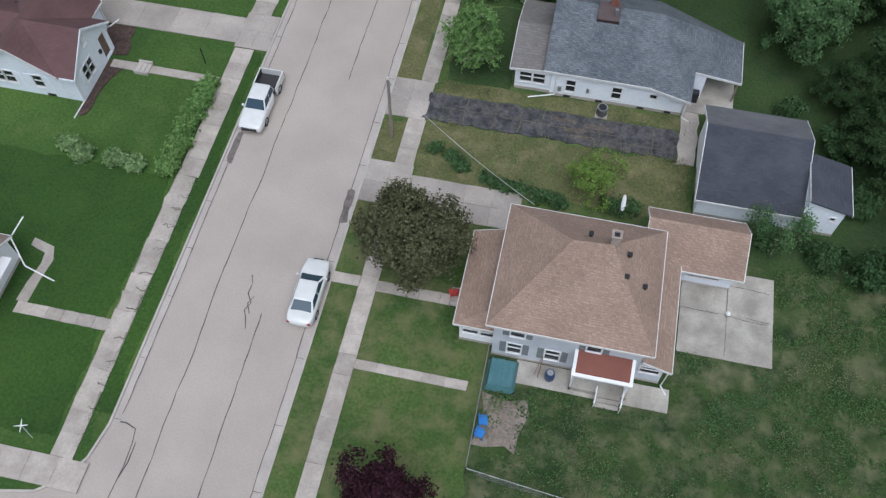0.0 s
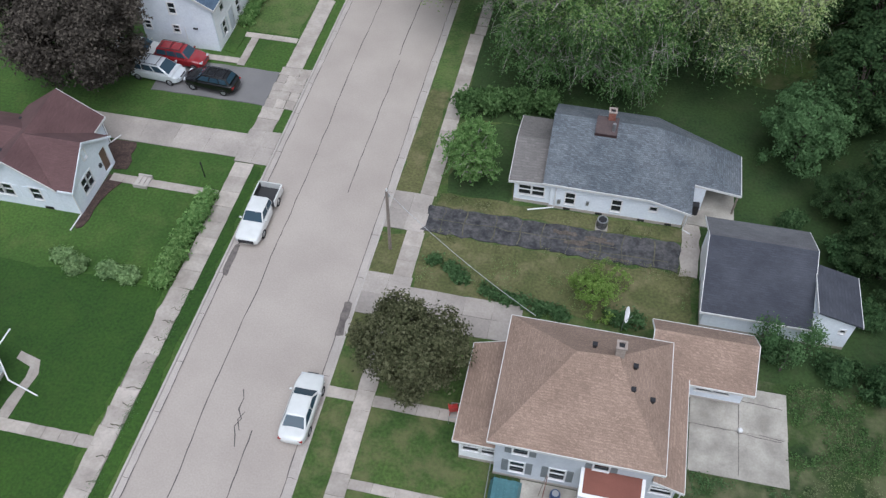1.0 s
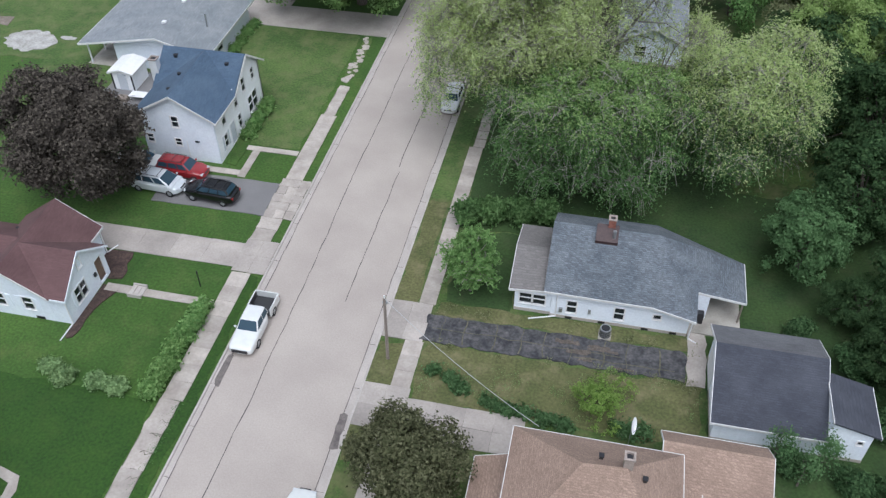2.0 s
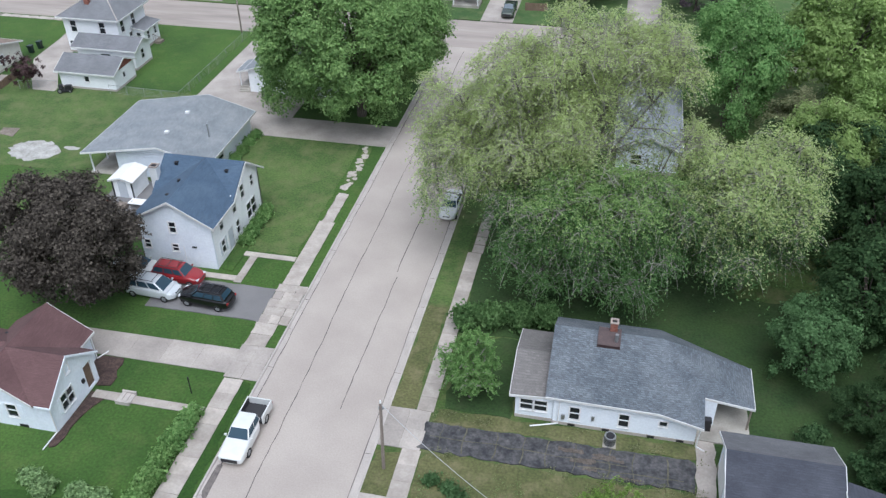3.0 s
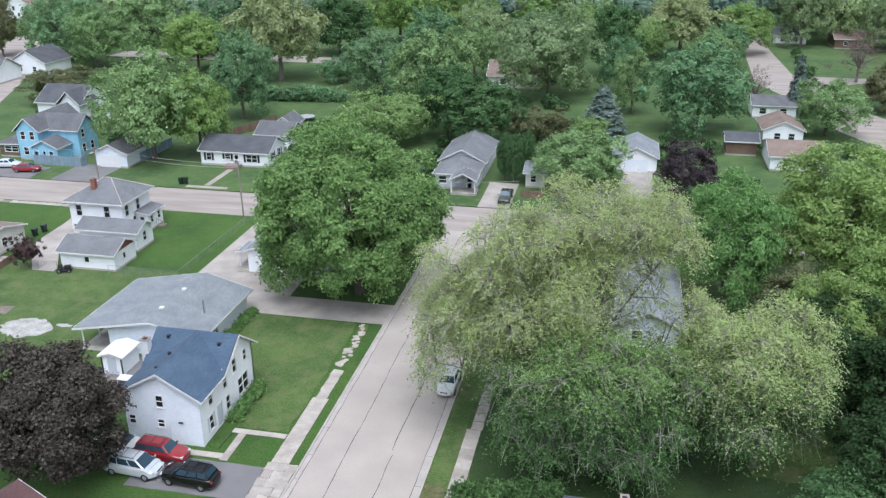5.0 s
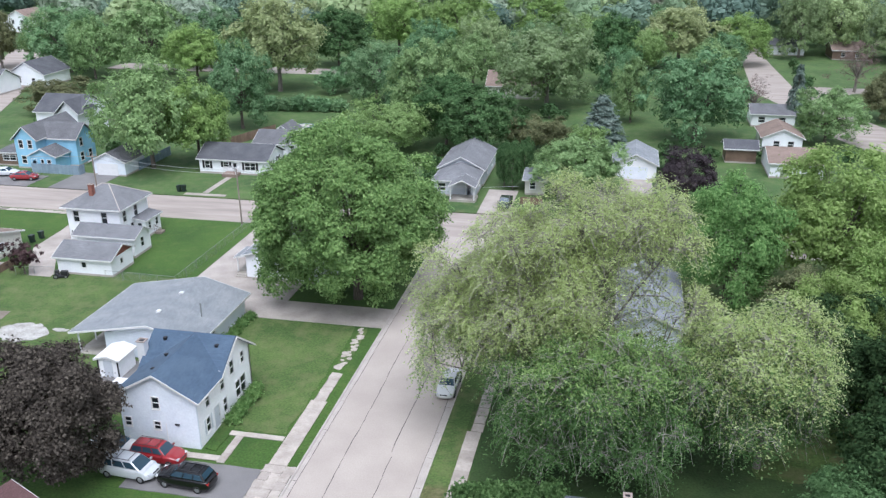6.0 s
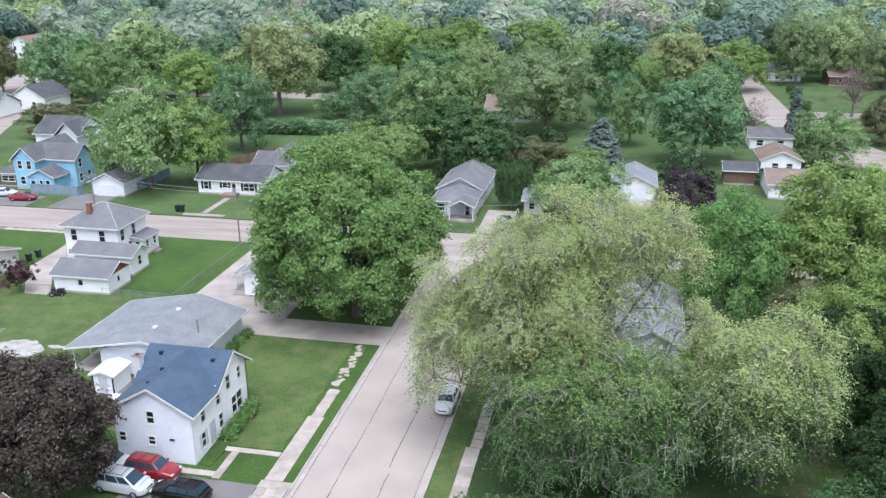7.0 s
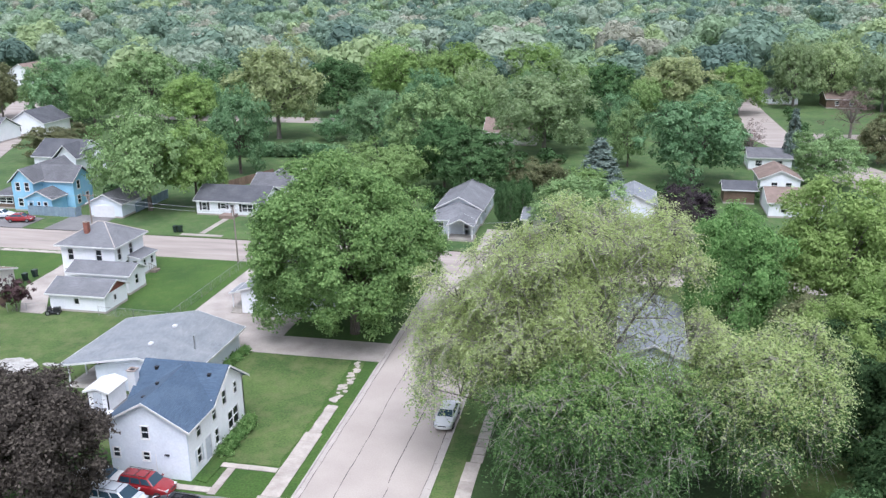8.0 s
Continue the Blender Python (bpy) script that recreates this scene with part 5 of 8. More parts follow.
def blue_house():
    h = thing("house", -100, 133, 0, "bright blue two-storey house with white-trimmed gables", "house")
    h.matrix_basis = Matrix()
    shell(h, -104.6, -100.4, 128.8, 141, 5.2, SKYBLUE, [("S", -103.4, 4.4, 0.8, 1.4), ("S", -101.6, 4.4, 0.8, 1.4), ("S", -103.2, 1.6, 0.9, 1.3)], {"S": (-102.5, 7.4), "N": (-102.5, 7.4)})
    gable(h, -105.1, -99.9, 128.4, 141.4, 5.2, 7.6, "y", MIDROOF)
    shell(h, -100.4, -94.4, 131.5, 137.0, 5.0, SKYBLUE, [("E", 133.0, 4.2, 0.8, 1.4), ("E", 132.8, 1.6, 0.9, 1.4), ("E", 135.3, 1.6, 0.9, 1.4)], {"E": (134.25, 7.1)})
    gable(h, -102.5, -94.0, 131.1, 137.4, 5.0, 7.4, "x", MIDROOF)
    shell(h, -101.0, -96.0, 127.4, 131.4, 2.8, SKYBLUE, [("S", -97.3, 1.5, 0.7, 1.3), ("S", -98.6, 1.5, 0.5, 1.3)], {"S": (-98.5, 4.0)})
    gable(h, -101.4, -95.6, 127.0, 131.8, 2.8, 4.2, "y", MIDROOF)
    door(h, "S", 127.4, -100.2, material=TRIM)
    shell(h, -109.4, -104.7, 129.8, 136, 2.2, BROWNBOARD, [("S", -107, 1.5, 2.6, 0.9)])
    roof(h, [[(-109.8, 129.4, 2.4), (-104.7, 129.4, 2.6), (-104.7, 136.4, 3.4), (-109.8, 136.4, 2.9)]], MIDROOF, edges=[((-109.8, 129.4, 2.4), (-104.7, 129.4, 2.6))], name="porch_roof")


blue_house()
street_garage = simple_house("garage", -88.8, -82.6, 127.2, 133.5, 2.5, 4.2, "y", BLUEWHITE, MIDROOF, "pale blue garage with a white door and grey roof", "garage")
part("garage_door", obox(bmesh.new(), "S", 127.2, -88.0, -84.0, 0.05, 2.1, 0.0, 0.05), TRIM, street_garage)
tall = simple_house("house", -114.5, -105.0, 148.5, 158.0, 5.6, 8.4, "x", WHITE, DARKROOF, "tall white house with a dark grey gabled roof",
                    wins=[("E", 151.5, 1.6, 1.0, 1.9), ("E", 153.2, 1.6, 1.0, 1.9), ("E", 153.0, 5.0, 0.9, 1.5), ("S", -111, 1.8, 1.0, 1.4), ("S", -108, 4.4, 0.9, 1.3)])
gable(tall, -109.5, -104.0, 147.0, 153.6, 5.6, 8.2, "y", DARKROOF, name="front_gable_roof")
shell(tall, -109.0, -104.6, 147.6, 148.4, 5.5, WHITE, [("S", -106.8, 4.6, 0.8, 1.4), ("S", -107.6, 1.7, 0.8, 1.6), ("S", -106.2, 1.7, 0.8, 1.6)], {"S": (-106.75, 7.9)}, base=False)

g = simple_house("house", -29.0, -21.6, 133.0, 146.0, 2.7, 4.8, "y", GREYSIDE, ASHROOF, "low grey house with a hip-roofed front porch", wins=[("S", -27.5, 1.5, 1.0, 1.1), ("E", 137, 1.6, 0.8, 1.0), ("E", 142, 1.6, 0.8, 1.0)])
shell(g, -28.4, -21.8, 126.6, 133.0, 2.5, GREYSIDE, [("S", -27.2, 1.5, 1.2, 1.1), ("E", 130, 1.5, 0.9, 1.0)])
hip(g, -28.8, -21.4, 126.2, 133.4, 2.6, (-25.3, 130.0, 3.9), (-25.3, 133.4, 3.9), ASHROOF, name="front_roof")
gable(g, -25.6, -21.3, 123.6, 127.2, 2.5, 3.6, "y", ASHROOF, name="porch_roof")
for x in (-25.3, -21.6):
    part("porch_post", box(bmesh.new(), x - 0.08, x + 0.08, 123.9, 124.06, 0, 2.45), TRIM, g)
boxed("porch_deck", -25.5, -21.4, 123.8, 126.6, -0.05, 0.35, PATIO, g)
door(g, "S", 126.6, -22.9)
simple_house("shed", -14.4, -11.4, 129.5, 136, 2.5, 3.6, "x", CREAM, SILVERROOF, "cream shed with a pale metal roof", "shed", [("S", -13.2, 1.5, 0.8, 1.0)])
far_garage = simple_house("garage", -0.9, 6.0, 141, 150.5, 2.6, 4.4, "y", WHITE, SILVERROOF, "white garage with a pale grey roof and a wide door", "garage")
part("garage_door", obox(bmesh.new(), "S", 141, 0.6, 4.6, 0.05, 2.15, 0.0, 0.05), BLUEWHITE, far_garage)
simple_house("shed", 18.2, 23.4, 154.5, 159, 2.6, 3.8, "x", BROWNBOARD, DARKROOF, "brown board shed at the end of a lawn", "shed")
simple_house("house", 24.5, 33.0, 146, 156, 2.6, 4.2, "x", WHITE, BROWNROOF, "white house with a brown shingled roof", wins=[("S", 27, 1.5, 1, 1.1), ("S", 31, 1.5, 1, 1.1)])
simple_house("house", 25.5, 32.5, 163.5, 172, 2.7, 4.4, "y", WHITE, BROWNROOF, "white house with a tan-brown roof", wins=[("S", 28, 1.5, 1, 1.1), ("S", 30.5, 1.5, 1, 1.1), ("W", 167, 1.5, 1, 1.1)])
simple_house("house", 26.0, 34.5, 184, 191, 2.7, 4.2, "x", WHITE, MIDROOF, "small white house with a grey roof beside the street", wins=[("S", 28, 1.5, 1.2, 1.1), ("S", 32, 1.5, 1.2, 1.1)])
hidden = simple_house("house", -43.7, -33.2, 89.6, 99.5, 3.2, 4.9, "y", WHITE, SILVERROOF, "white house half hidden behind the spreading tree", wins=[("S", -40.6, 1.8, 0.9, 1.2), ("S", -37, 1.8, 1.0, 1.2), ("W", 97, 1.8, 1.0, 1.2)])
boxed("porch_deck", -45.4, -43.75, 90.6, 93.6, -0.05, 0.45, PATIO, hidden)
roof(hidden, [[(-45.6, 90.3, 2.45), (-43.72, 90.3, 2.8), (-43.72, 93.9, 2.8), (-45.6, 93.9, 2.45)]], SILVERROOF, depth=0.1, edges=[((-45.6, 93.9, 2.45), (-45.6, 90.3, 2.45)), ((-45.6, 90.3, 2.45), (-43.72, 90.3, 2.8))], name="porch_roof")
for y in (90.7, 93.5):
    part("porch_post", box(bmesh.new(), -45.4, -45.28, y - 0.06, y + 0.06, 0.4, 2.42), TRIM, hidden)
for k in range(2):
    boxed("porch_step", -45.3, -43.9, 90.0 - 0.3 * k, 90.6 - 0.3 * k, 0.06, 0.3 - 0.12 * k, PATIO, hidden)
door(hidden, "W", -43.7, 92.0, z=0.5)
simple_house("house", 1.0, 7.2, 79.5, 94.0, 2.8, 4.4, "y", BLUEWHITE, SILVERROOF, "pale blue house with a silver-grey roof among trees", wins=[("S", 3, 1.5, 1.0, 1.1), ("E", 85, 1.5, 1.0, 1.1)])
simple_house("house", -32.5, -20.0, 204, 214, 3.0, 6.0, "x", CREAM, BROWNROOF, "cream house with a brown roof behind trees", wins=[("S", -29, 1.6, 1.2, 1.2), ("S", -23, 1.6, 1.2, 1.2)])
simple_house("house", -159.5, -149, 199, 210, 3.2, 6.5, "y", WHITE, DARKROOF, "white house with a dark gabled roof far down the street", wins=[("S", -156.5, 1.6, 1, 1.2), ("S", -152.3, 1.6, 1, 1.2)])
simple_house("house", -165, -154, 186, 196, 3.0, 6.0, "x", WHITE, MIDROOF, "white house with a grey roof far down the street", wins=[("S", -157, 1.6, 1, 1.2), ("E", 185, 1.6, 1, 1.2)])
simple_house("house", -238, -226, 300, 312, 5.0, 8.5, "y", WHITE, BROWNROOF, "distant white two-storey house among trees", wins=[("S", -234, 4, 1, 1.4), ("S", -230, 4, 1, 1.4), ("S", -232, 1.6, 1, 1.3)])
simple_house("house", 43, 53, 284, 293, 2.8, 4.8, "x", WHITE, MIDROOF, "distant white house beside the curving street", wins=[("S", 46, 1.5, 1, 1.1), ("S", 50, 1.5, 1, 1.1)])
simple_house("house", 60, 71, 278, 288, 2.8, 4.8, "x", BROWNBOARD, BROWNROOF, "distant brown house beside the curving street", wins=[("S", 63, 1.5, 1, 1.1), ("S", 67, 1.5, 1, 1.1)])
for x0, x1, y0, y1, eaves in ((-55, -31, 549, 566, 6), (96, 122, 610, 634, 7), (142, 178, 590, 616, 6), (-256, -234, 864, 882, 8)):
    simple_house("warehouse", x0, x1, y0, y1, eaves, eaves + 0.8, "x", WHITE, SILVERROOF, "distant long white industrial building", "building")
simple_house("house", -88.0, -78.1, 85.5, 94.0, 2.4, 3.7, "x", CREAM, BROWNROOF, "low cream house with a brown roof beside the drive", wins=[("E", 90, 1.5, 0.9, 1.0)])


# ---- vegetation ----
def leaf_cloud(rng, centres, normals, per, spread, size, droop=0.0, flat=0.9, up=0.5, toss=0.45):
    """Leaf blades round clump centres: arrays of vertices and faces, three vertices to a blade."""
    n = len(centres) * per
    c = np.repeat(centres, per, 0)
    off = rng.normal(0, 1, (n, 3)) * np.asarray(spread)
    p = c + off
    p[:, 2] -= np.abs(rng.normal(0, 1, n)) * droop
    out = np.repeat(normals, per, 0)
    nrm = out * flat + rng.normal(0, toss, (n, 3)) + (0, 0, up)
    nrm /= np.linalg.norm(nrm, axis=1)[:, None]
    ref = rng.normal(0, 1, (n, 3))
    u = np.cross(nrm, ref)
    u /= np.linalg.norm(u, axis=1)[:, None]
    w = np.cross(nrm, u)
    s = (size * rng.uniform(0.6, 1.3, n))[:, None]
    verts = np.stack([p - u * s * 0.7 + w * s * 0.7, p - u * s * 0.7 - w * s * 0.7, p + u * s * 1.2], 1).reshape(-1, 3)
    return verts


def leaf_mesh(name, verts, material):
    me = bpy.data.meshes.new(name)
    n = len(verts) // 3
    me.vertices.add(n * 3), me.loops.add(n * 3), me.polygons.add(n)
    me.vertices.foreach_set("co", verts.astype(np.float32).ravel())
    me.loops.foreach_set("vertex_index", np.arange(n * 3, dtype=np.int32))
    me.polygons.foreach_set("loop_start", np.arange(0, n * 3, 3, dtype=np.int32))
    me.update(calc_edges=True)
    me.materials.append(material)
    return me


def blob_points(rng, blobs, count, inner=0.35):
    """Clump centres over the lobes of a crown, mostly near their outer and upper skin, and their outward directions."""
    b = np.array(blobs, float)
    area = (b[:, 3] * b[:, 4] + b[:, 4] * b[:, 5] + b[:, 3] * b[:, 5])
    pick = rng.choice(len(b), count, p=area / area.sum())
    d = rng.normal(0, 1, (count, 3))
    d /= np.linalg.norm(d, axis=1)[:, None]
    away = b[:, :3] - b[:, :3].mean(0)
    away /= np.maximum(np.linalg.norm(away, axis=1), 0.2 * b[:, 3])[:, None]
    d = d + 0.55 * away[pick] + (0, 0, 0.25)
    d /= np.linalg.norm(d, axis=1)[:, None]
    r = 1 - inner * rng.random(count) ** 2
    p = b[pick, :3] + d * b[pick, 3:] * r[:, None]
    return p, d


def lumpy(rng, cx, cy, cz, rx, ry, rz, n, frac=0.27, uneven=0.16, low=-0.85):
    """An uneven crown: a hidden core and many rounded lobes of leaves round it, some reaching out, some sunk."""
    out = [(cx, cy, cz, rx * 0.6, ry * 0.6, rz * 0.62)]
    ph = rng.uniform(0, 6.28, 3)
    for k in range(n):
        e = low + (1.0 - low) * (k + 0.5) / n
        a = 2.39996 * k + rng.uniform(-0.35, 0.35)
        ce = math.sqrt(max(0.0, 1 - (e * e if e > 0 else abs(e) ** 3)))
        reach = 1 - rng.uniform(0, 2 * uneven) + 0.10 * math.sin(2 * a + ph[0]) + 0.07 * math.sin(3 * a + ph[1] + 3 * e)
        s = rng.uniform(0.7, 1.3) * frac
        f = reach - s * 0.75
        out.append((cx + math.cos(a) * rx * f * ce, cy + math.sin(a) * ry * f * ce, cz + e * rz * f, rx * s, ry * s, min(rz * s, rx * s * 0.95)))
    return out


def branches(rng, h, r, blobs, base=0.3, lean=0.0, twigs=3):
    """A tapered trunk that forks into limbs reaching into the crown."""
    bm = bmesh.new()
    fork = h * base
    k = h * 0.03
    pts = [Vector((0, 0, -0.02 * h)), Vector((rng.uniform(-k, k) * .3, rng.uniform(-k, k) * .3, fork * 0.5)), Vector((lean * 0.3, 0, fork))]
    for i in range(2):
        beam(bm, pts[i], pts[i + 1], r * (1.25 - 0.3 * i), 8, r * (0.95 - 0.2 * i))
    for b in blobs[1::2] if len(blobs) > 14 and twigs < 4 else blobs[1:]:
        tip = Vector(b[:3]) + Vector(rng.normal(0, 0.12, 3)) * max(b[3:])
        mid = pts[2].lerp(tip, 0.5) + Vector((0, 0, 0.12 * (tip - pts[2]).length)) + Vector((rng.uniform(-k, k), rng.uniform(-k, k), rng.uniform(0, k)))
        beam(bm, pts[2], mid, r * 0.42, 6, r * 0.22)
        beam(bm, mid, pts[2].lerp(tip, 0.9) + Vector((0, 0, 0.02 * h)), r * 0.22, 5, r * 0.05)
        for _ in range(twigs):
            d = Vector(rng.normal(0, 1, 3))
            d.z = abs(d.z) * 0.6
            beam(bm, mid.lerp(tip, rng.uniform(0.2, 0.9)), tip + d.normalized() * max(b[3:]) * (0.6 if twigs < 4 else 1.0), r * 0.09, 4, r * 0.02)
    return bm


def tree(x, y, blobs, h, r, leaf, label, clumps, per, size, spread, bark=None, seed=1, base=0.3, droop=0.0, category="tree", inner=0.35, group="", twigs=3, flat=0.9, toss=0.45):
    """A tree whose crown lobes are given round its foot."""
    rng = np.random.default_rng(seed)
    t = thing("tree", x, y, 0, label, category, group)
    part("trunk", branches(rng, h, r, blobs, base, twigs=twigs), bark or BARK, t)
    c, d = blob_points(rng, blobs, clumps, inner)
    crown = new("crown", leaf_mesh("crown", leaf_cloud(rng, c, d, per, spread, size, droop, flat, 0.5, toss), leaf))
    crown.parent = t
    return t


def limbs(rng, h, r, blobs, base=0.12, stems=9):
    """A short trunk that divides low into arching stems; every lobe of the crown hangs on the nearest stem."""
    bm = bmesh.new()
    fork = Vector((0, 0, h * base))
    beam(bm, (0, 0, -0.3), fork, r * 1.5, 9, r * 1.15)
    cen = [Vector(b[:3]) for b in blobs[1:]]
    chosen = [max(cen, key=lambda c: c.z)]
    while len(chosen) < min(stems, len(cen)):
        chosen.append(max(cen, key=lambda c: min((c - q).length for q in chosen) + 0.25 * c.z))
    nodes = []
    for tip in chosen:
        way = tip - fork
        bend = fork + Vector((way.x * 0.28, way.y * 0.28, way.z * 0.55)) + Vector(rng.normal(0, 0.02 * h, 3))
        line = [(1 - u) ** 2 * fork + 2 * u * (1 - u) * bend + u * u * tip for u in (j / 7 for j in range(8))]
        for k in range(7):
            beam(bm, line[k], line[k + 1], r * (0.62 - 0.075 * k), 6, r * (0.62 - 0.075 * (k + 1)))
        nodes += [(q, r * (0.5 - 0.06 * k)) for k, q in enumerate(line[2:])]
    for c in cen:
        q, q_r = min(nodes, key=lambda n: (n[0] - c).length + 1.5 * max(0, n[0].z - c.z))
        mid = q.lerp(c, 0.55) + Vector((0, 0, 0.16 * (c - q).length)) + Vector(rng.normal(0, 0.15, 3))
        beam(bm, q, mid, min(q_r, r * 0.2), 5, r * 0.11)
        beam(bm, mid, c, r * 0.11, 4, r * 0.05)
    return bm


def sprays(rng, blobs, count, per, length, size, droop, inner=0.6, bare=0.35, keep=None):
    """Leafy shoots over the lobes of a crown: leaf blades along thin drooping twigs. Gives the blades' vertices and the twigs."""
    p, d = blob_points(rng, blobs, count, inner)
    if keep is not None:
        ok = keep(p, rng)
        p, d = p[ok], d[ok]
    n = len(p)
    d = d * 0.75 + rng.normal(0, 0.4, (n, 3)) + (0, 0, 0.25)
    d /= np.linalg.norm(d, axis=1)[:, None]
    reach = (length * rng.uniform(0.6, 1.4, n))[:, None]
    down = (droop * rng.uniform(0.3, 1.3, n))[:, None] * reach * (0, 0, 1.0)
    along = lambda u: p + d * reach * u - down * u * u
    u = np.tile(np.linspace(0.15, 1.0, per), n)[:, None] + rng.uniform(-0.08, 0.08, (n * per, 1))
    rep = lambda a: np.repeat(a, per, 0)
    at = rep(p) + rep(d * reach) * u - rep(down) * u * u + rng.normal(0, 0.09, (n * per, 3)) * length
    nrm = rep(d) * 0.5 + rng.normal(0, 0.42, (n * per, 3)) + (0, 0, 0.75)
    nrm /= np.linalg.norm(nrm, axis=1)[:, None]
    a = np.cross(nrm, rep(d) + rng.normal(0, 0.8, (n * per, 3)))
    a /= np.linalg.norm(a, axis=1)[:, None]
    b = np.cross(nrm, a)
    q = (size * rng.uniform(0.6, 1.35, n * per))[:, None]
    leaves = np.stack([at - a * q * 0.8 + b * q * 0.55, at - a * q * 0.8 - b * q * 0.55, at + a * q * 1.4], 1).reshape(-1, 3)
    bm = bmesh.new()
    knots = [along(v) for v in (0.0, 0.5, 0.95)]
    for i in np.nonzero(rng.random(n) < bare)[0]:
        back = Vector(p[i] - d[i] * reach[i] * 0.9)
        beam(bm, back, knots[0][i], 0.030, 3, 0.024)
        beam(bm, knots[0][i], knots[1][i], 0.024, 3, 0.018)
        beam(bm, knots[1][i], knots[2][i], 0.018, 3, 0.008)
    return leaves, bm


def stemmed_tree(x, y, blobs, h, r, tones, label, count, per, length, size, droop, seed, base=0.12, stems=9, inner=0.6, bare=0.35, keep=None, change=(12, 5)):
    """A many-stemmed tree of drooping leafy shoots; the leaves turn from the first tone below to the second above."""
    rng = np.random.default_rng(seed)
    t = thing("tree", x, y, 0, label, "tree")
    part("trunk", limbs(rng, h, r, blobs, base, stems), PALEBARK, t)
    leaves, bm = sprays(rng, blobs, count, per, length, size, droop, inner, bare, keep)
    tagged(part("twig", bm, TWIG, t), kind="stuff")
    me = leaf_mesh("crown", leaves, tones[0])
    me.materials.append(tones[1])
    # Yellower young leaves above; the darker lower tone also paints in crown shade.
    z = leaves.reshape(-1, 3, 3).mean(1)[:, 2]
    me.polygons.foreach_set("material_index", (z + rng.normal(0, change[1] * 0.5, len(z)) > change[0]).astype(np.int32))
    new("crown", me).parent = t
    return t


def bush(x, y, rx, ry, h, leaf, label, n=120, seed=1, size=0.12, category="bush", name="bush", loose=0.22, group=""):
    rng = np.random.default_rng(seed)
    blobs = lumpy(rng, 0, 0, h * 0.5, rx, ry, h * 0.55, 14, 0.34, loose)
    t = thing(name, x, y, 0, label, category, group)
    bm = bmesh.new()
    for k in range(6):
        a = rng.uniform(0, 6.28)
        beam(bm, (0.1 * math.cos(a), 0.1 * math.sin(a), -0.05), (rx * 0.6 * math.cos(a), ry * 0.6 * math.sin(a), h * 0.7), 0.03, 4, 0.01)
    part("stem", bm, BARK, t)
    c, d = blob_points(rng, blobs, n)
    c[:, 2] = np.maximum(c[:, 2], 0.06)
    crown = new("foliage", leaf_mesh("foliage", leaf_cloud(rng, c, d, 14, (size * 1.3,) * 3, size), leaf))
    crown.parent = t
    return t


R = np.random.default_rng(7)
# dark bronze maple before the tan-roofed house
tree(-8.0, 26.2, lumpy(R, 0, 0, 4.1, 3.9, 3.7, 3.4, 44, 0.23, 0.24), 7, 0.2, L_BRONZE, "dark bronze-green ornamental tree on the front lawn", 900, 28, 0.11, (0.22, 0.22, 0.17), seed=3)
# wine-red tree at the pavement
tree(-6.0, 10.3, lumpy(R, 0, 0, 3.1, 2.6, 2.5, 2.8, 34, 0.24, 0.26), 5.5, 0.14, L_WINE, "wine-red leaved small tree beside the pavement", 440, 26, 0.10, (0.2, 0.2, 0.16), seed=4)
# purple maple
tree(-42.0, 49.0, lumpy(R, 0, 0, 6.5, 6.3, 6.0, 5.7, 76, 0.19, 0.2), 11.0, 0.35, L_PURPLE, "dense dark purple maple between the houses", 2100, 26, 0.14, (0.28, 0.28, 0.22), seed=5)
# young bright tree at the street
blobs = lumpy(R, 0, 0, 3.0, 2.1, 2.1, 2.6, 26, 0.24, 0.3) + lumpy(R, 0.1, 0.2, 5.2, 1.1, 1.1, 1.6, 10, 0.34, 0.25)[1:]
stemmed_tree(-7.8, 44.2, blobs, 6.4, 0.09, (L_BRIGHT, L_BRIGHT), "young bright green tree on the front lawn", 620, 12, 0.75, 0.11, 0.3, 6, 0.12, 8, 0.5, 0.15)
# spreading tree beside the drive
tree(-28.6, 86.6, lumpy(R, -0.9, 0, 10.2, 11.7, 10.2, 10.3, 130, 0.15, 0.14, -0.85), 16.5, 0.5, L_OAK, "large spreading green maple beside the driveway", 4700, 27, 0.17, (0.36, 0.36, 0.26), seed=8, inner=0.5)
# great pale tree over the street, many-stemmed, with a thin place put to fit the camera's view
def view_gap(p, rng):
    inside = (p[:, 0] > 2.0) & (p[:, 0] < 9.0) & (p[:, 2] > 9.0) & (p[:, 2] < 17.0)
    high = p[:, 2] > 17
    return rng.random(len(p)) > np.where(inside, 0.84, np.where(high, 0.2, 0.0))


blobs = lumpy(R, 0.9, 1.5, 14.0, 10.0, 8.6, 8.9, 100, 0.16, 0.26) + lumpy(R, -7.2, 1.5, 10.5, 5.8, 6.5, 6.8, 46, 0.21, 0.28)[1:]
blobs += lumpy(R, 6.2, 2.0, 18.6, 4.6, 5.0, 3.6, 20, 0.26, 0.3)[1:]
stemmed_tree(-3.5, 63.0, blobs, 20, 0.34, (L_MIXED, L_YELLOW), "huge pale yellow-green silver maple leaning over the street", 20500, 11, 1.25, 0.092, 0.8, 9, 0.12, 14, 0.5, 0.34, view_gap, (8.0, 5))
blobs = lumpy(R, -0.6, -0.6, 6.9, 8.4, 6.2, 6.2, 90, 0.18, 0.26)
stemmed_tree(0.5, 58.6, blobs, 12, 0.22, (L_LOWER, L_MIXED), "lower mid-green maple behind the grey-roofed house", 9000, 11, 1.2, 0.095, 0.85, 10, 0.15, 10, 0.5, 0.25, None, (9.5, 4))
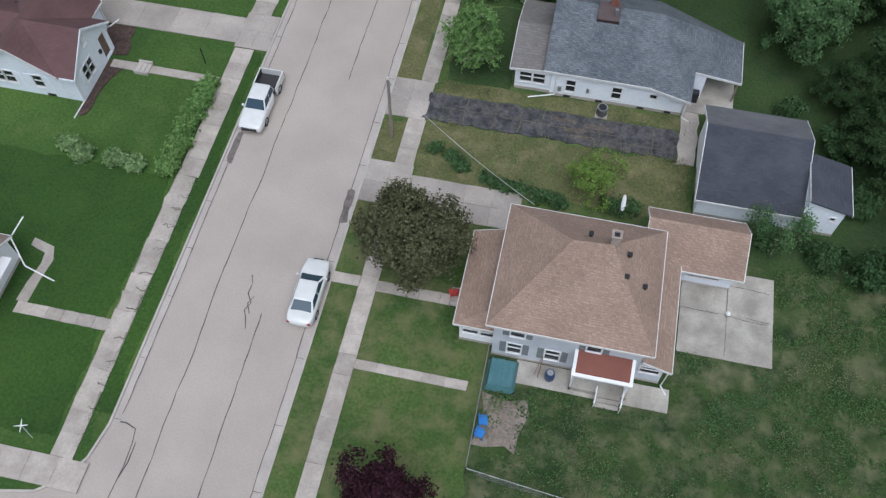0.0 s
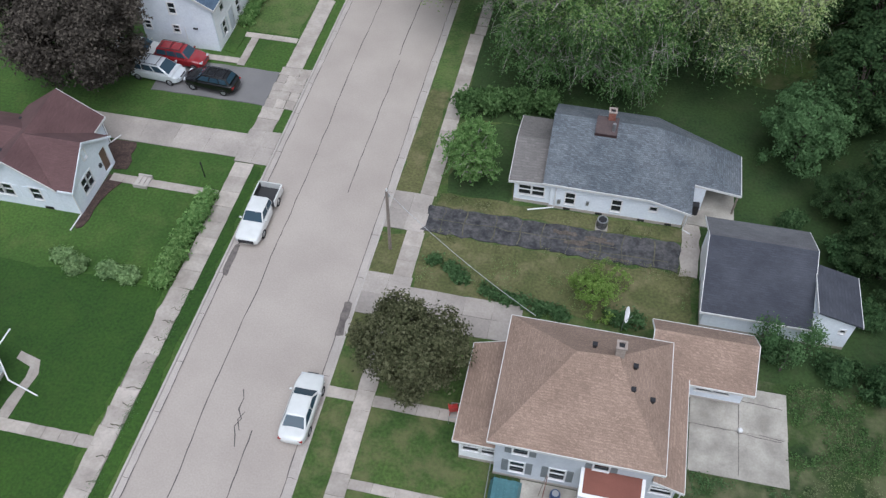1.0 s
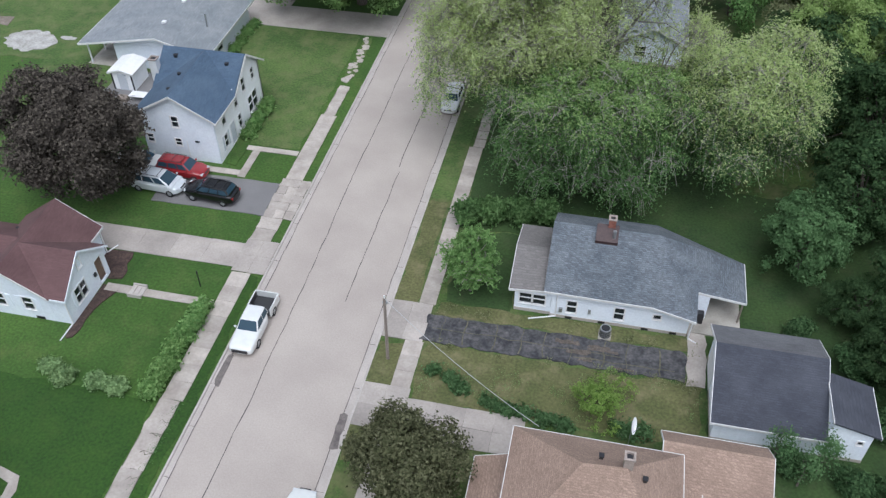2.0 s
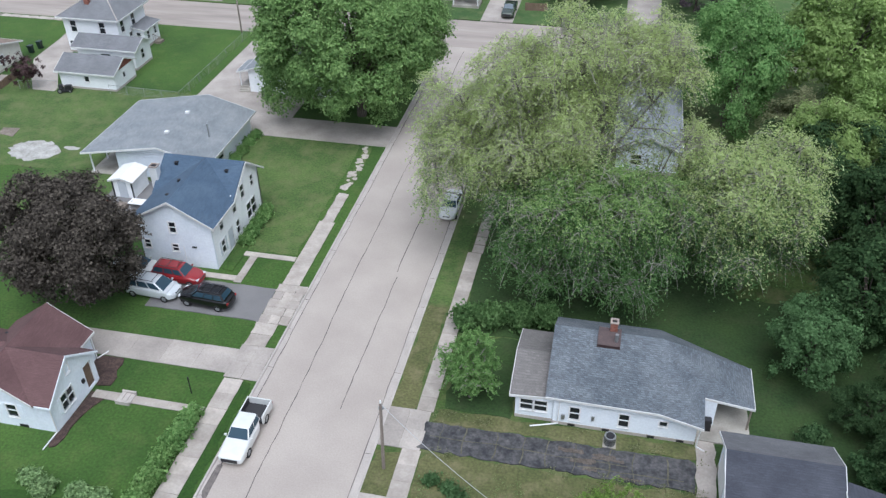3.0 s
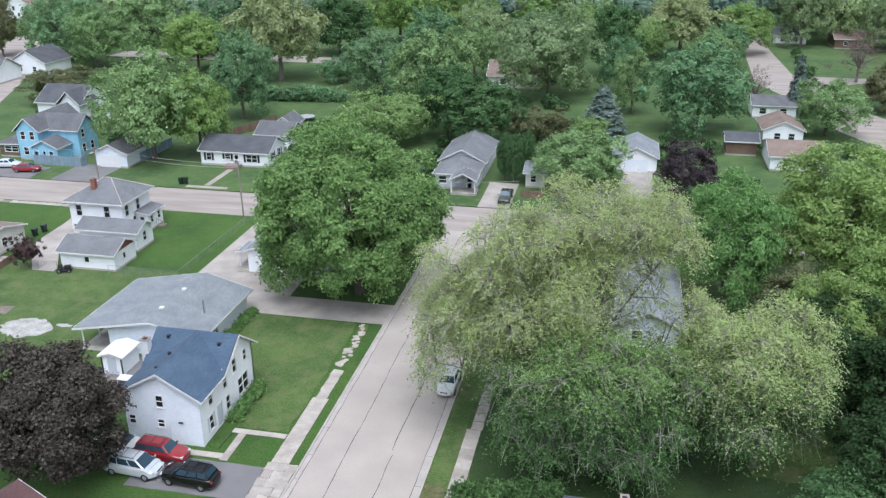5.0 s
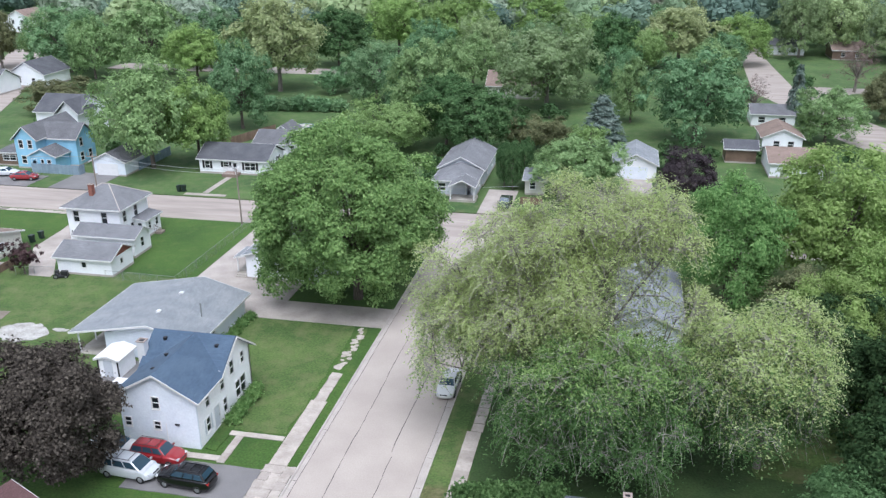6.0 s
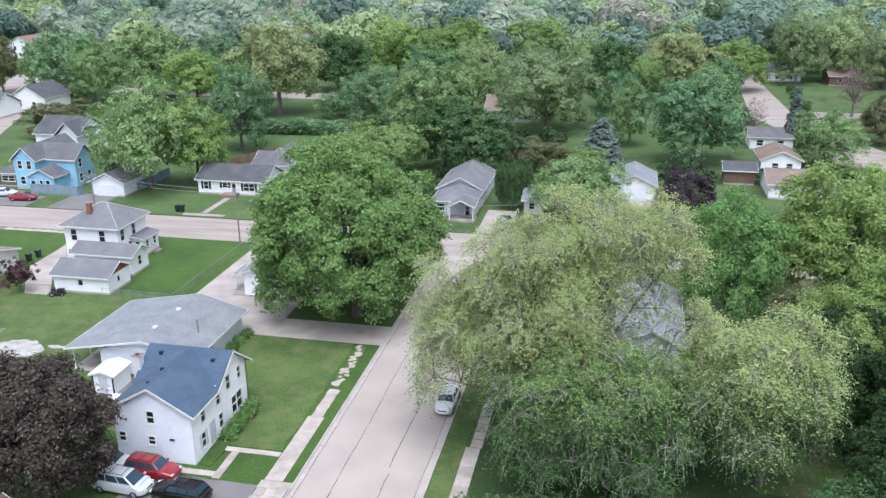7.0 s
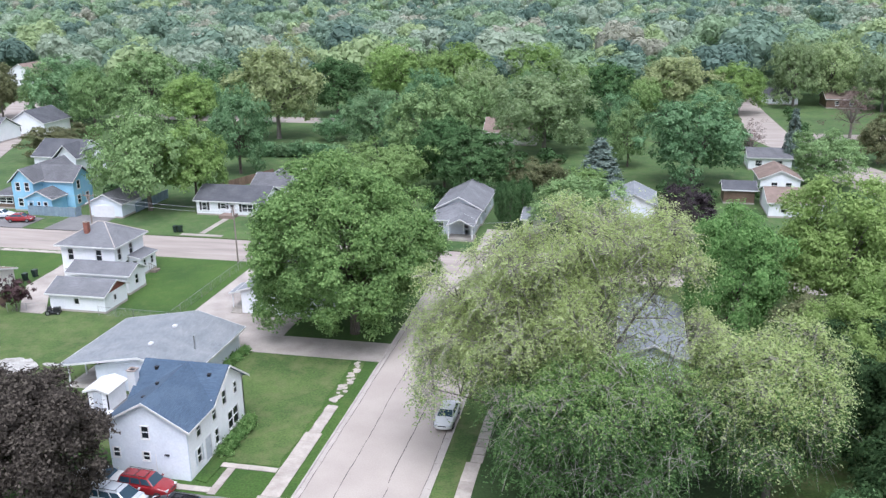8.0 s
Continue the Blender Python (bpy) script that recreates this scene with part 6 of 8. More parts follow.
blobs = lumpy(R, -1.0, -0.3, 8.7, 6.9, 6.8, 5.9, 84, 0.19, 0.26)
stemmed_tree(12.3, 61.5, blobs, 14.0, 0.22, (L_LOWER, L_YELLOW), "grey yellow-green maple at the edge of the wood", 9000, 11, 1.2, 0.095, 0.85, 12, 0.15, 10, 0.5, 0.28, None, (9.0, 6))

# common kinds, built once
KINDS = {}


def kind_tree(kind, leaf, label, seed, slim=1.0, bark=None, size=0.0165, clumps=770, per=19, lobes=58, frac=0.21, uneven=0.2, low=-0.85):
    """A tree one metre high, to be copied at the size it is given."""
    rng = np.random.default_rng(seed)
    blobs = lumpy(rng, 0, 0, 0.52, 0.54 * slim, 0.54 * slim, 0.49, lobes, frac, uneven, low)
    t = tree(0, 0, blobs, 1.0, 0.022, leaf, label, clumps, per, size, (0.024, 0.024, 0.020), bark, seed, 0.28, twigs=1, inner=0.32, group="yard trees", flat=1.15, toss=0.36)
    t.matrix_basis = pose(0, -400, -60)
    KINDS[kind] = [t, 0, 0.52 * slim]


def spruce_kind():
    rng = np.random.default_rng(77)
    t = thing("tree", 0, -400, -60, "blue-grey conical spruce in a yard", "tree")
    part("trunk", beam(bmesh.new(), (0, 0, -0.01), (0, 0, 0.95), 0.02, 6, 0.004), BARK, t)
    c, d = [], []
    for k in range(26):
        z = 0.08 + 0.9 * k / 26
        rad = 0.24 * (1 - z) ** 0.85 + 0.01
        for j in range(max(4, int(26 * (1 - z)))):
            a = rng.uniform(0, 6.283)
            for f in (0.45, 0.75, 1.0):
                c.append((rad * f * math.cos(a), rad * f * math.sin(a), z - 0.05 * f)), d.append((math.cos(a), math.sin(a), 0.3))
    crown = new("crown", leaf_mesh("crown", leaf_cloud(rng, np.array(c), np.array(d), 6, (0.02, 0.02, 0.012), 0.022, 0.01), L_SPRUCE))
    crown.parent = t
    KINDS["spruce"] = [t, 0, 0.22]


kind_tree("near_green", L_LUSH, "full-crowned green tree at the wood's edge", 31, 1.0, None, 0.0112, 1900, 20, 84, 0.17)
kind_tree("near_light", L_SUNNY, "light green tree with an open crown at the wood's edge", 34, 0.95, PALEBARK, 0.0112, 1700, 20, 74, 0.18, 0.24)
kind_tree("near_yellow", L_YELLOW, "pale yellow-green tree at the wood's edge", 32, 0.9, PALEBARK, 0.0112, 1700, 20, 74, 0.18, 0.24)
kind_tree("near_olive", L_OLIVE, "thin olive-brown tree at the wood's edge", 33, 0.9, PALEBARK, 0.0118, 1100, 22, 60, 0.18, 0.25)
kind_tree("yard", L_SHRUB, "feathery mid-green tree in the back yard", 46, 1.0, None, 0.016, 900, 20, 50, 0.2, 0.24)
kind_tree("shade", L_DARK, "green tree toned dark for shade at the back of the yard", 29, 1.0, None, 0.0150, 900, 20, 60, 0.2)
kind_tree("green", L_GREEN, "full-crowned green shade tree in a yard", 21)
kind_tree("broad", L_GREEN, "broad green shade tree of many rounded boughs", 42, 1.1, lobes=46, frac=0.24, uneven=0.2, low=-0.5)
kind_tree("green2", L_MEADOW, "broad light green shade tree in a back yard", 22, 1.15)
kind_tree("dark", L_DEEP, "dense dark green tree among houses", 23)
kind_tree("dense", L_BOTTLE, "dense rounded dark green tree beside a house", 43, 0.9, lobes=40, frac=0.26, uneven=0.12)
kind_tree("silver", L_SILVER, "airy grey-green tree with pale bark", 24, 1.1, PALEBARK, uneven=0.26, clumps=760)
kind_tree("yellow", L_KHAKI, "tall pale yellow-green tree", 25, 0.9, PALEBARK, uneven=0.25)
kind_tree("lime", L_FRESH, "fresh yellow-green shade tree", 44, 1.0, None, uneven=0.2, low=-0.6)
kind_tree("olive", L_OLIVE, "thin olive-brown leaved tree", 26, 0.95, PALEBARK, uneven=0.24)
kind_tree("purple", L_PLUM, "round dark purple-leaved tree", 27, 1.2)
kind_tree("bare", L_PINKISH, "sparse reddish half-bare tree by the street", 28, 1.0, PALEBARK, 0.010, 200, 14, uneven=0.3)
kind_tree("russet", L_RUSSET, "small dark russet-leaved tree at the drive", 47, 1.0, None, 0.03, 150, 18, 24, 0.28, 0.3)
kind_tree("shrub", L_SHRUB, "loose green shrub along a yard's edge", 45, 1.2, None, 0.055, 120, 22, 18, 0.34, 0.25)
spruce_kind()


def plant(kind, x, y, h, r):
    """Stand a tree of a common kind at the height and crown radius given."""
    proto, used = KINDS[kind][:2]
    s = r / KINDS[kind][2] if kind != "spruce" else r / 0.22
    a = random.uniform(0, 6.283)
    m = Matrix.Translation((x, y, -0.02)) @ Matrix.Rotation(a, 4, "Z") @ Matrix.Diagonal((s, s, h, 1))
    if not used:
        proto.matrix_basis = m
        KINDS[kind][1] = 1
        return proto
    c = copy_thing(proto, Matrix())
    c.matrix_basis = m
    return c


random.seed(5)
# Most tree places and sizes from here on are fitted to the camera's view.
# the wood beside the houses
for kind, x, y, h, r in (
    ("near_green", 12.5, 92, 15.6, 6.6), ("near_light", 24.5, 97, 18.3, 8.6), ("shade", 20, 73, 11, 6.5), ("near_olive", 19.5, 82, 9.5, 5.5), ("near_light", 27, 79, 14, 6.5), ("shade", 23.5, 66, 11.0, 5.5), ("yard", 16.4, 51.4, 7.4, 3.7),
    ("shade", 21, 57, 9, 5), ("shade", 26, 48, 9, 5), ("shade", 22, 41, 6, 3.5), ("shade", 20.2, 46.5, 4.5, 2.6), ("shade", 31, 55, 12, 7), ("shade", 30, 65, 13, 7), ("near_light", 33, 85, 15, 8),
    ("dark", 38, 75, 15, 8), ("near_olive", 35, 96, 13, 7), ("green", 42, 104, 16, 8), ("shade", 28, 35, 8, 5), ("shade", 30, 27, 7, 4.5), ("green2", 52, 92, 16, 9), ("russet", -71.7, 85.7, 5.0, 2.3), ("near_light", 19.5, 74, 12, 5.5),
):
    plant(kind, x, y, h, r)
# yards across the side street, west
for kind, x, y, h, r in (
    ("broad", -80.7, 133, 18.6, 9.4), ("lime", -74.0, 137.5, 15.4, 6.4), ("dark", -77.7, 164, 18.4, 7.2), ("lime", -112, 212, 15.4, 8.9), ("green", -131, 222, 20, 10.7), ("dark", -157, 222, 19, 10.5), ("green", -144, 214, 16.5, 7.5),
    ("olive", -125, 171.5, 8.0, 8.0), ("olive", -181, 224, 18, 6.5), ("green", -170, 232, 16, 8), ("dark", -118, 236, 17, 9), ("green2", -100, 226, 14, 7),
):
    plant(kind, x, y, h, r)
# yards across the side street, middle
for kind, x, y, h, r in (
    ("yellow", -85.5, 204, 25, 11.6), ("dense", -83, 244, 17, 9.2), ("lime", -71, 268, 20, 11), ("green2", -60, 272, 19, 10), ("lime", -50, 266, 20, 11.5), ("dark", -57.5, 195, 14.6, 8.0), ("green", -39.5, 173, 18.2, 8.6), ("dark", -46, 182, 14.5, 6.6),
    ("dense", -25.8, 153, 12.2, 7.6), ("dense", -33, 158, 14, 5.6), ("green2", -42, 150, 11, 9), ("dark", -66, 208, 10, 5), ("green", -38, 216, 14, 7), ("dark", -54, 236, 15, 8), ("silver", -40, 246, 16, 9),
):
    plant(kind, x, y, h, r)
# yards north of the junction
for kind, x, y, h, r in (
    ("silver", -17.3, 195, 20.6, 13.0), ("dense", -3.6, 225, 18.2, 6.6), ("lime", -30, 298, 18, 12), ("green", -6.2, 130.5, 9.6, 7.0), ("spruce", -3.8, 165.1, 9.9, 4.3), ("olive", -12.5, 159.7, 5.6, 3.9), ("green2", -5.8, 156.5, 6.0, 3.6), ("olive", -17.5, 157, 6.5, 4.5),
    ("dense", -16.6, 131.2, 8.4, 1.7), ("dense", -18.2, 133, 7.8, 1.6), ("dense", -14.9, 134.0, 8.2, 1.7), ("green2", -12, 262, 16, 9), ("dark", -24, 236, 15, 8), ("green", 1.5, 183.5, 13.8, 4.6), ("dark", -1.5, 205, 13, 5),
):
    plant(kind, x, y, h, r)
# yards north-east
for kind, x, y, h, r in (
    ("dark", 13.8, 169.0, 17.6, 10.2), ("yellow", 14.4, 258, 18.3, 12.0), ("lime", 32.0, 262, 15, 8.6), ("spruce", 34.8, 187, 13.4, 2.3), ("green", 38, 171.5, 10.8, 6.9), ("purple", 10.2, 128.5, 9.4, 5.5), ("silver", 51, 281, 22, 9.8), ("silver", 63, 288, 22, 10.8),
    ("bare", 55.0, 226, 13.3, 7.8), ("bare", 27.0, 190.5, 10.4, 4.6), ("olive", 53.5, 194, 10.2, 5.6), ("dark", 8, 316, 12, 7), ("green", 20, 218, 13, 7), ("green", 62, 176, 13, 8), ("green", 55, 140, 14, 8), ("dark", 66, 120, 14, 8),
    ("green2", 72, 215, 15, 9), ("dark", 84, 250, 16, 10), ("silver", 74, 272, 19, 9), ("dark", 25, 241, 12, 7), ("green2", 4, 245, 14, 8),
):
    plant(kind, x, y, h, r)


# shrubs along the yards' edges
random.seed(61)
for x0, y0, x1, y1, n in ((-57, 131, -57, 165, 7), (-92, 136, -92, 165, 5), (-31.5, 126, -31.5, 150, 6), (-9.5, 140, -9.5, 165, 6), (8, 143, 8, 160, 4), (24, 158, 12, 152, 4), (-40, 186, -12, 184, 8), (-30, 214, -8, 208, 6), (22, 200, 30, 214, 4), (44, 205, 46, 262, 9), (-118, 150, -121, 165, 4), (-60, 186, -44, 184, 5), (36, 160, 44, 152, 3)):
    for k in range(n):
        u = (k + random.random()) / n
        h = random.uniform(1.2, 3.6)
        plant("shrub", x0 + (x1 - x0) * u + random.uniform(-0.8, 0.8), y0 + (y1 - y0) * u, h, h * random.uniform(0.45, 0.7))


# clipped hedge and a small weeping tree on the lawn between the trees
for k in range(8):
    bush(-85.0 + 3.1 * k, 181 + 0.35 * k, 2.2, 1.6, 3.0, L_DEEP, "dense green hedge shrub between two lawns", 110, 300 + k, 0.26, group="hedge between lawns")
plant("dark", -71, 203, 6.5, 4.2)


def far_woods():
    """The wooded distance: countless crowns of rounded, leafy boughs in one mesh, coarser the further off they stand."""
    rng = np.random.default_rng(41)
    # far leaf tones, paled and blued to paint in haze
    mats = [L_HAZEPALE, L_HAZEDEEP, L_HAZEGREY, L_HAZELEAF, L_HAZELIME, L_HAZEDARK, L_HAZETAN]
    bm = bmesh.new()
    bmesh.ops.create_icosphere(bm, subdivisions=2, radius=1.0)
    ball = np.array([[v.co[:] for v in f.verts] for f in bm.faces])
    bm.free()
    turns = [np.array(Euler(rng.uniform(0, 6.28, 3)).to_matrix()) for _ in range(12)]
    # Kept free of far crowns so streets, yards and buildings show from the camera.
    kept_clear = ((33, 78, 0, 300), (-215, -112, 0, 262), (-110, -60, 0, 290), (-62, 40, 0, 262), (-62, -24, 500, 575), (86, 190, 520, 640), (-262, -222, 800, 890), (28, 52, 340, 412), (-245, -170, 240, 312))
    verts, slot = [], []
    for near, far, gap, leaves, size, lobes in ((290, 480, 18.5, 420, 0.42, 17), (480, 850, 22.0, 130, 0.72, 7), (850, 1450, 31.0, 60, 1.3, 4)):
        for gx in np.arange(-far * 0.72, far * 0.46, gap):
            for gy in np.arange(near * 0.6, far, gap):
                x, y = gx + rng.uniform(-0.42, 0.42) * gap, gy + rng.uniform(-0.42, 0.42) * gap
                d, a = math.hypot(x, y), math.atan2(-x, y)
                if not (near <= d < far and -0.42 < a < 0.72) or rng.random() < 0.06:
                    continue
                if any(x0 < x < x1 and y0 < y < y1 for x0, x1, y0, y1 in kept_clear):
                    continue
                r = rng.uniform(7.0, 13.0) if near < 800 else rng.uniform(10, 16)
                h = r * rng.uniform(1.3, 1.75) + 2
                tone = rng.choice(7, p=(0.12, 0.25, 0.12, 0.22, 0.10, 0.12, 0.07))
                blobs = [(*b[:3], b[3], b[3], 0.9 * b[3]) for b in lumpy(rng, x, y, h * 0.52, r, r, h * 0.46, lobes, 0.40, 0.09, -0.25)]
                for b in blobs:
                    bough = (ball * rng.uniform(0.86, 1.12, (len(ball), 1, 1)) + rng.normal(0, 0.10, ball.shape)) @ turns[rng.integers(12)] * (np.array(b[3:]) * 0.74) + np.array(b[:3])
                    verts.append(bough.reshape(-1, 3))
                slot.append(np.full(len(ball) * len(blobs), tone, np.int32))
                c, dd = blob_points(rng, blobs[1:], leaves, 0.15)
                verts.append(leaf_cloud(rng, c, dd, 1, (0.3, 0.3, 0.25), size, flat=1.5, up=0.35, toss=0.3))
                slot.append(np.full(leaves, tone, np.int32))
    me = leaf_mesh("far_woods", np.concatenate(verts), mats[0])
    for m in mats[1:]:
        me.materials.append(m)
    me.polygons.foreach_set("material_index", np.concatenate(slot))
    tagged(new("far_woods", me), "distant suburban woods of rounded green crowns to the horizon", "trees", kind="stuff")


far_woods()

# hedges, shrubs
rng_h = random.Random(3)
for k in range(7):
    y = 30.2 + 1.25 * k
    bush(-27.0 + 0.02 * k + rng_h.uniform(-.1, .1), y, 0.75, 0.85, 1.35 + rng_h.uniform(-.15, .2), L_BRIGHT, "leafy green hedge shrub along the pavement", 110, 50 + k, group="hedge along the pavement")
for x, y, rx in ((-34.9, 30.7, 1.0), (-33.6, 30.2, 0.8), (-31.0, 30.2, 0.9), (-29.6, 30.0, 0.9)):
    bush(x, y, rx, 0.6, 0.9, L_GREEN, "loose green garden shrub on the lawn", 100, int(-x * 10), group="shrubs on the lawn")
for k, (x, y, h) in enumerate(((-31.7, 59.4, 1.1), (-31.6, 60.6, 1.3), (-31.7, 62.0, 1.2), (-31.6, 63.3, 1.4), (-31.7, 64.6, 1.2), (-38.8, 73.5, 0.9), (-38.8, 75.4, 0.8), (-38.9, 77.4, 0.8), (-38.9, 79.0, 0.7))):
    bush(x, y, 0.6, 0.7, h * 0.8, L_BRIGHT, "rounded bright green foundation shrub against the wall", 90, 90 + k, group="foundation shrubs")
bush(2.6, 35.2, 3.0, 2.3, 3.0, L_FEATHER, "feathery bright green shrub in the side yard", 300, 120, 0.075, loose=0.45)
for k, (x, y, r, h) in enumerate(((-8.8, 36.0, 0.5, 0.7), (-6.8, 34.9, 0.7, 0.9), (-7.6, 35.6, 0.5, 0.7), (-4.6, 34.1, 0.7, 0.7), (-3.4, 33.7, 0.7, 0.8), (-2.3, 33.6, 0.7, 0.9), (-0.9, 33.4, 0.7, 0.9), (0.4, 33.2, 0.8, 1.0), (4.4, 33.5, 0.9, 1.3), (5.4, 33.7, 0.9, 1.4))):
    bush(x, y, r * 1.15, r * 0.8, h * 0.6, L_SHRUB, "low green weedy shrub along the driveway edge", 34, 130 + k, group="weedy shrubs")
for k, (x, y, r, h) in enumerate(((16.0, 44.6, 0.8, 1.4), (19.7, 42.0, 1.6, 2.4), (20.5, 36.8, 1.3, 2.0), (21.3, 31.4, 1.6, 2.6), (14.4, 33.2, 0.9, 1.5), (18.4, 32.2, 1.2, 1.6))):
    bush(x, y, r * 1.15, r * 1.1, h, L_YARD, "loose dark green bush in the back yard", 220, 150 + k, group="back yard bushes")
for k, (x, y, h, r) in enumerate(((13.4, 32.9, 4.6, 1.3), (16.2, 33.0, 4.2, 1.2), (15.0, 31.9, 3.4, 0.9))):
    tree(x, y, lumpy(R, 0.1, 0, h * 0.62, r, r, h * 0.38, 16, 0.3, 0.3), h, 0.06, L_SHRUB, "slender self-sown sapling beside the garage", 46, 16, 0.09, (0.22, 0.22, 0.18), seed=160 + k, base=0.35)
for k, (x, y, r) in enumerate(((-9.6, 52.0, 1.2), (-7.6, 52.6, 1.4), (-5.4, 53.0, 1.5), (-3.2, 53.2, 1.3))):
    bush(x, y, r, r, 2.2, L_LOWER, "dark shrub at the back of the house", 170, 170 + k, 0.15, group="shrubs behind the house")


def weeds(name, x0, x1, y0, y1, count, leaf, label, seed, size=0.10, keep=None):
    rng = np.random.default_rng(seed)
    c = np.stack([rng.uniform(x0, x1, count), rng.uniform(y0, y1, count), np.full(count, 0.1)], 1)
    dens = np.array([noise.noise(Vector((p[0] * 0.35, p[1] * 0.35, seed))) for p in c])
    c = c[dens > (-0.05 if keep is None else keep)]
    d = np.tile((0.0, 0.0, 1.0), (len(c), 1))
    ob = new(name, leaf_mesh(name, np.maximum(leaf_cloud(rng, c, d, 12, (0.16, 0.16, 0.08), size), (-1e9, -1e9, 0.01)), leaf))
    tagged(ob, label, "weeds", kind="stuff")


weeds("weeds", -1.8, 28, 4, 19.2, 2600, L_LOWER, "rank green weeds in the overgrown yard", 201, 0.07, 0.0)
weeds("weeds", -1.8, 28, 4, 19.2, 1500, L_YARD, "leafy dark green weeds in the overgrown yard", 205, 0.065, -0.05)
weeds("weeds", -1.8, 28, 4, 19.2, 2200, L_WEED, "greyish seeding weeds in the overgrown yard", 202, 0.05, 0.12)
weeds("weeds", 15.6, 28, 18.5, 31, 1900, L_LOWER, "rank green weeds round the patio", 206, 0.07)
weeds("weeds", 15.6, 28, 18.5, 31, 1300, L_WEED, "greyish weeds round the patio", 203, 0.05, 0.1)
weeds("weeds", -25.12, -24.8, 10, 30, 170, L_SHRUB, "grass tufts creeping over the pavement edge", 211, 0.032, -0.3)
weeds("weeds", 9.6, 15.4, 19.2, 23.4, 420, L_SHRUB, "leafy weeds along the patio edge", 207, 0.06, 0.0)
weeds("weeds", -10, 9, 41.0, 42.4, 90, L_OLIVE, "dry weeds along the house wall", 204, 0.06)
weeds("weeds", -9.8, 9, 38.0, 38.8, 120, L_OLIVE, "dry grass tufts along the old driveway", 208, 0.05)
weeds("weeds", -9.6, 9, 33.6, 38.0, 420, L_LIME, "tufted grass in the side yard", 209, 0.04, 0.1)


# ---- vehicles ----
def panel(bm, a, b, c, d, s0, s1, t0, t1, lift=0.008, depth=0.02):
    """A thin plate on the quad a-b-c-d (a-b low edge, d-c high edge), between those shares of it."""
    a, b, c, d = (Vector(v) for v in (a, b, c, d))
    at = lambda s, t: a.lerp(b, s).lerp(d.lerp(c, s), t)
    n = (b - a).cross(d - a).normalized()
    q = [at(s0, t0), at(s1, t0), at(s1, t1), at(s0, t1)]
    hi, lo = [bm.verts.new(p + n * lift) for p in q], [bm.verts.new(p - n * depth) for p in q]
    bm.faces.new(hi), bm.faces.new(lo[::-1])
    for i in range(4):
        bm.faces.new((hi[i], lo[i], lo[(i + 1) % 4], hi[(i + 1) % 4]))
    return bm


def loft(bm, rings):
    vs = [[bm.verts.new(p) for p in r] for r in rings]
    n = len(vs[0])
    for r0, r1 in zip(vs, vs[1:]):
        for i in range(n):
            bm.faces.new((r0[i], r0[(i + 1) % n], r1[(i + 1) % n], r1[i]))
    bm.faces.new(vs[0][::-1]), bm.faces.new(vs[-1])
    return bm


def wheel(parent, x, y, r=0.33, w=0.22):
    prof = [(r * 0.62, -w / 2), (r * 0.95, -w / 2), (r, -w / 3), (r, w / 3), (r * 0.95, w / 2), (r * 0.62, w / 2)]
    bm, n = bmesh.new(), 20
    rings = [[bm.verts.new((x + q * math.cos(a), y + v, r + q * math.sin(a))) for q, v in prof] for a in (2 * math.pi * i / n for i in range(n))]
    for i in range(n):
        for j in range(len(prof)):
            k = (j + 1) % len(prof)
            bm.faces.new((rings[i][j], rings[i][k], rings[(i + 1) % n][k], rings[(i + 1) % n][j]))
    ty = part("wheel", bm, TYRE, parent)
    bm = bmesh.new()
    bmesh.ops.create_cone(bm, cap_ends=True, segments=16, radius1=r * 0.62, radius2=r * 0.62, depth=w * 0.75, matrix=Matrix.Translation((x, y, r)) @ Matrix.Rotation(math.pi / 2, 4, "X"))
    s = 1 if y > 0 else -1
    for i in range(5):
        a = 2 * math.pi * i / 5
        beam(bm, (x, y + s * w * 0.40, r), (x + r * 0.55 * math.cos(a), y + s * w * 0.40, r + r * 0.55 * math.sin(a)), 0.03, 4)
    part("rim", bm, RIM, ty)


def bow(x, h, way, z0, z1):
    """A bumper that bends round the corners of the body."""
    rings = []
    for k in range(13):
        u = -1 + k / 6
        px, py = x - way * 0.42 * abs(u) ** 2.6, h * 0.93 * u
        rings.append([(px - way * 0.12, py * 0.94, z0), (px - way * 0.02, py, z0 + 0.03), (px, py, (z0 + z1) / 2), (px - way * 0.02, py, z1 - 0.03), (px - way * 0.12, py * 0.94, z1)])
    return loft(bmesh.new(), rings)


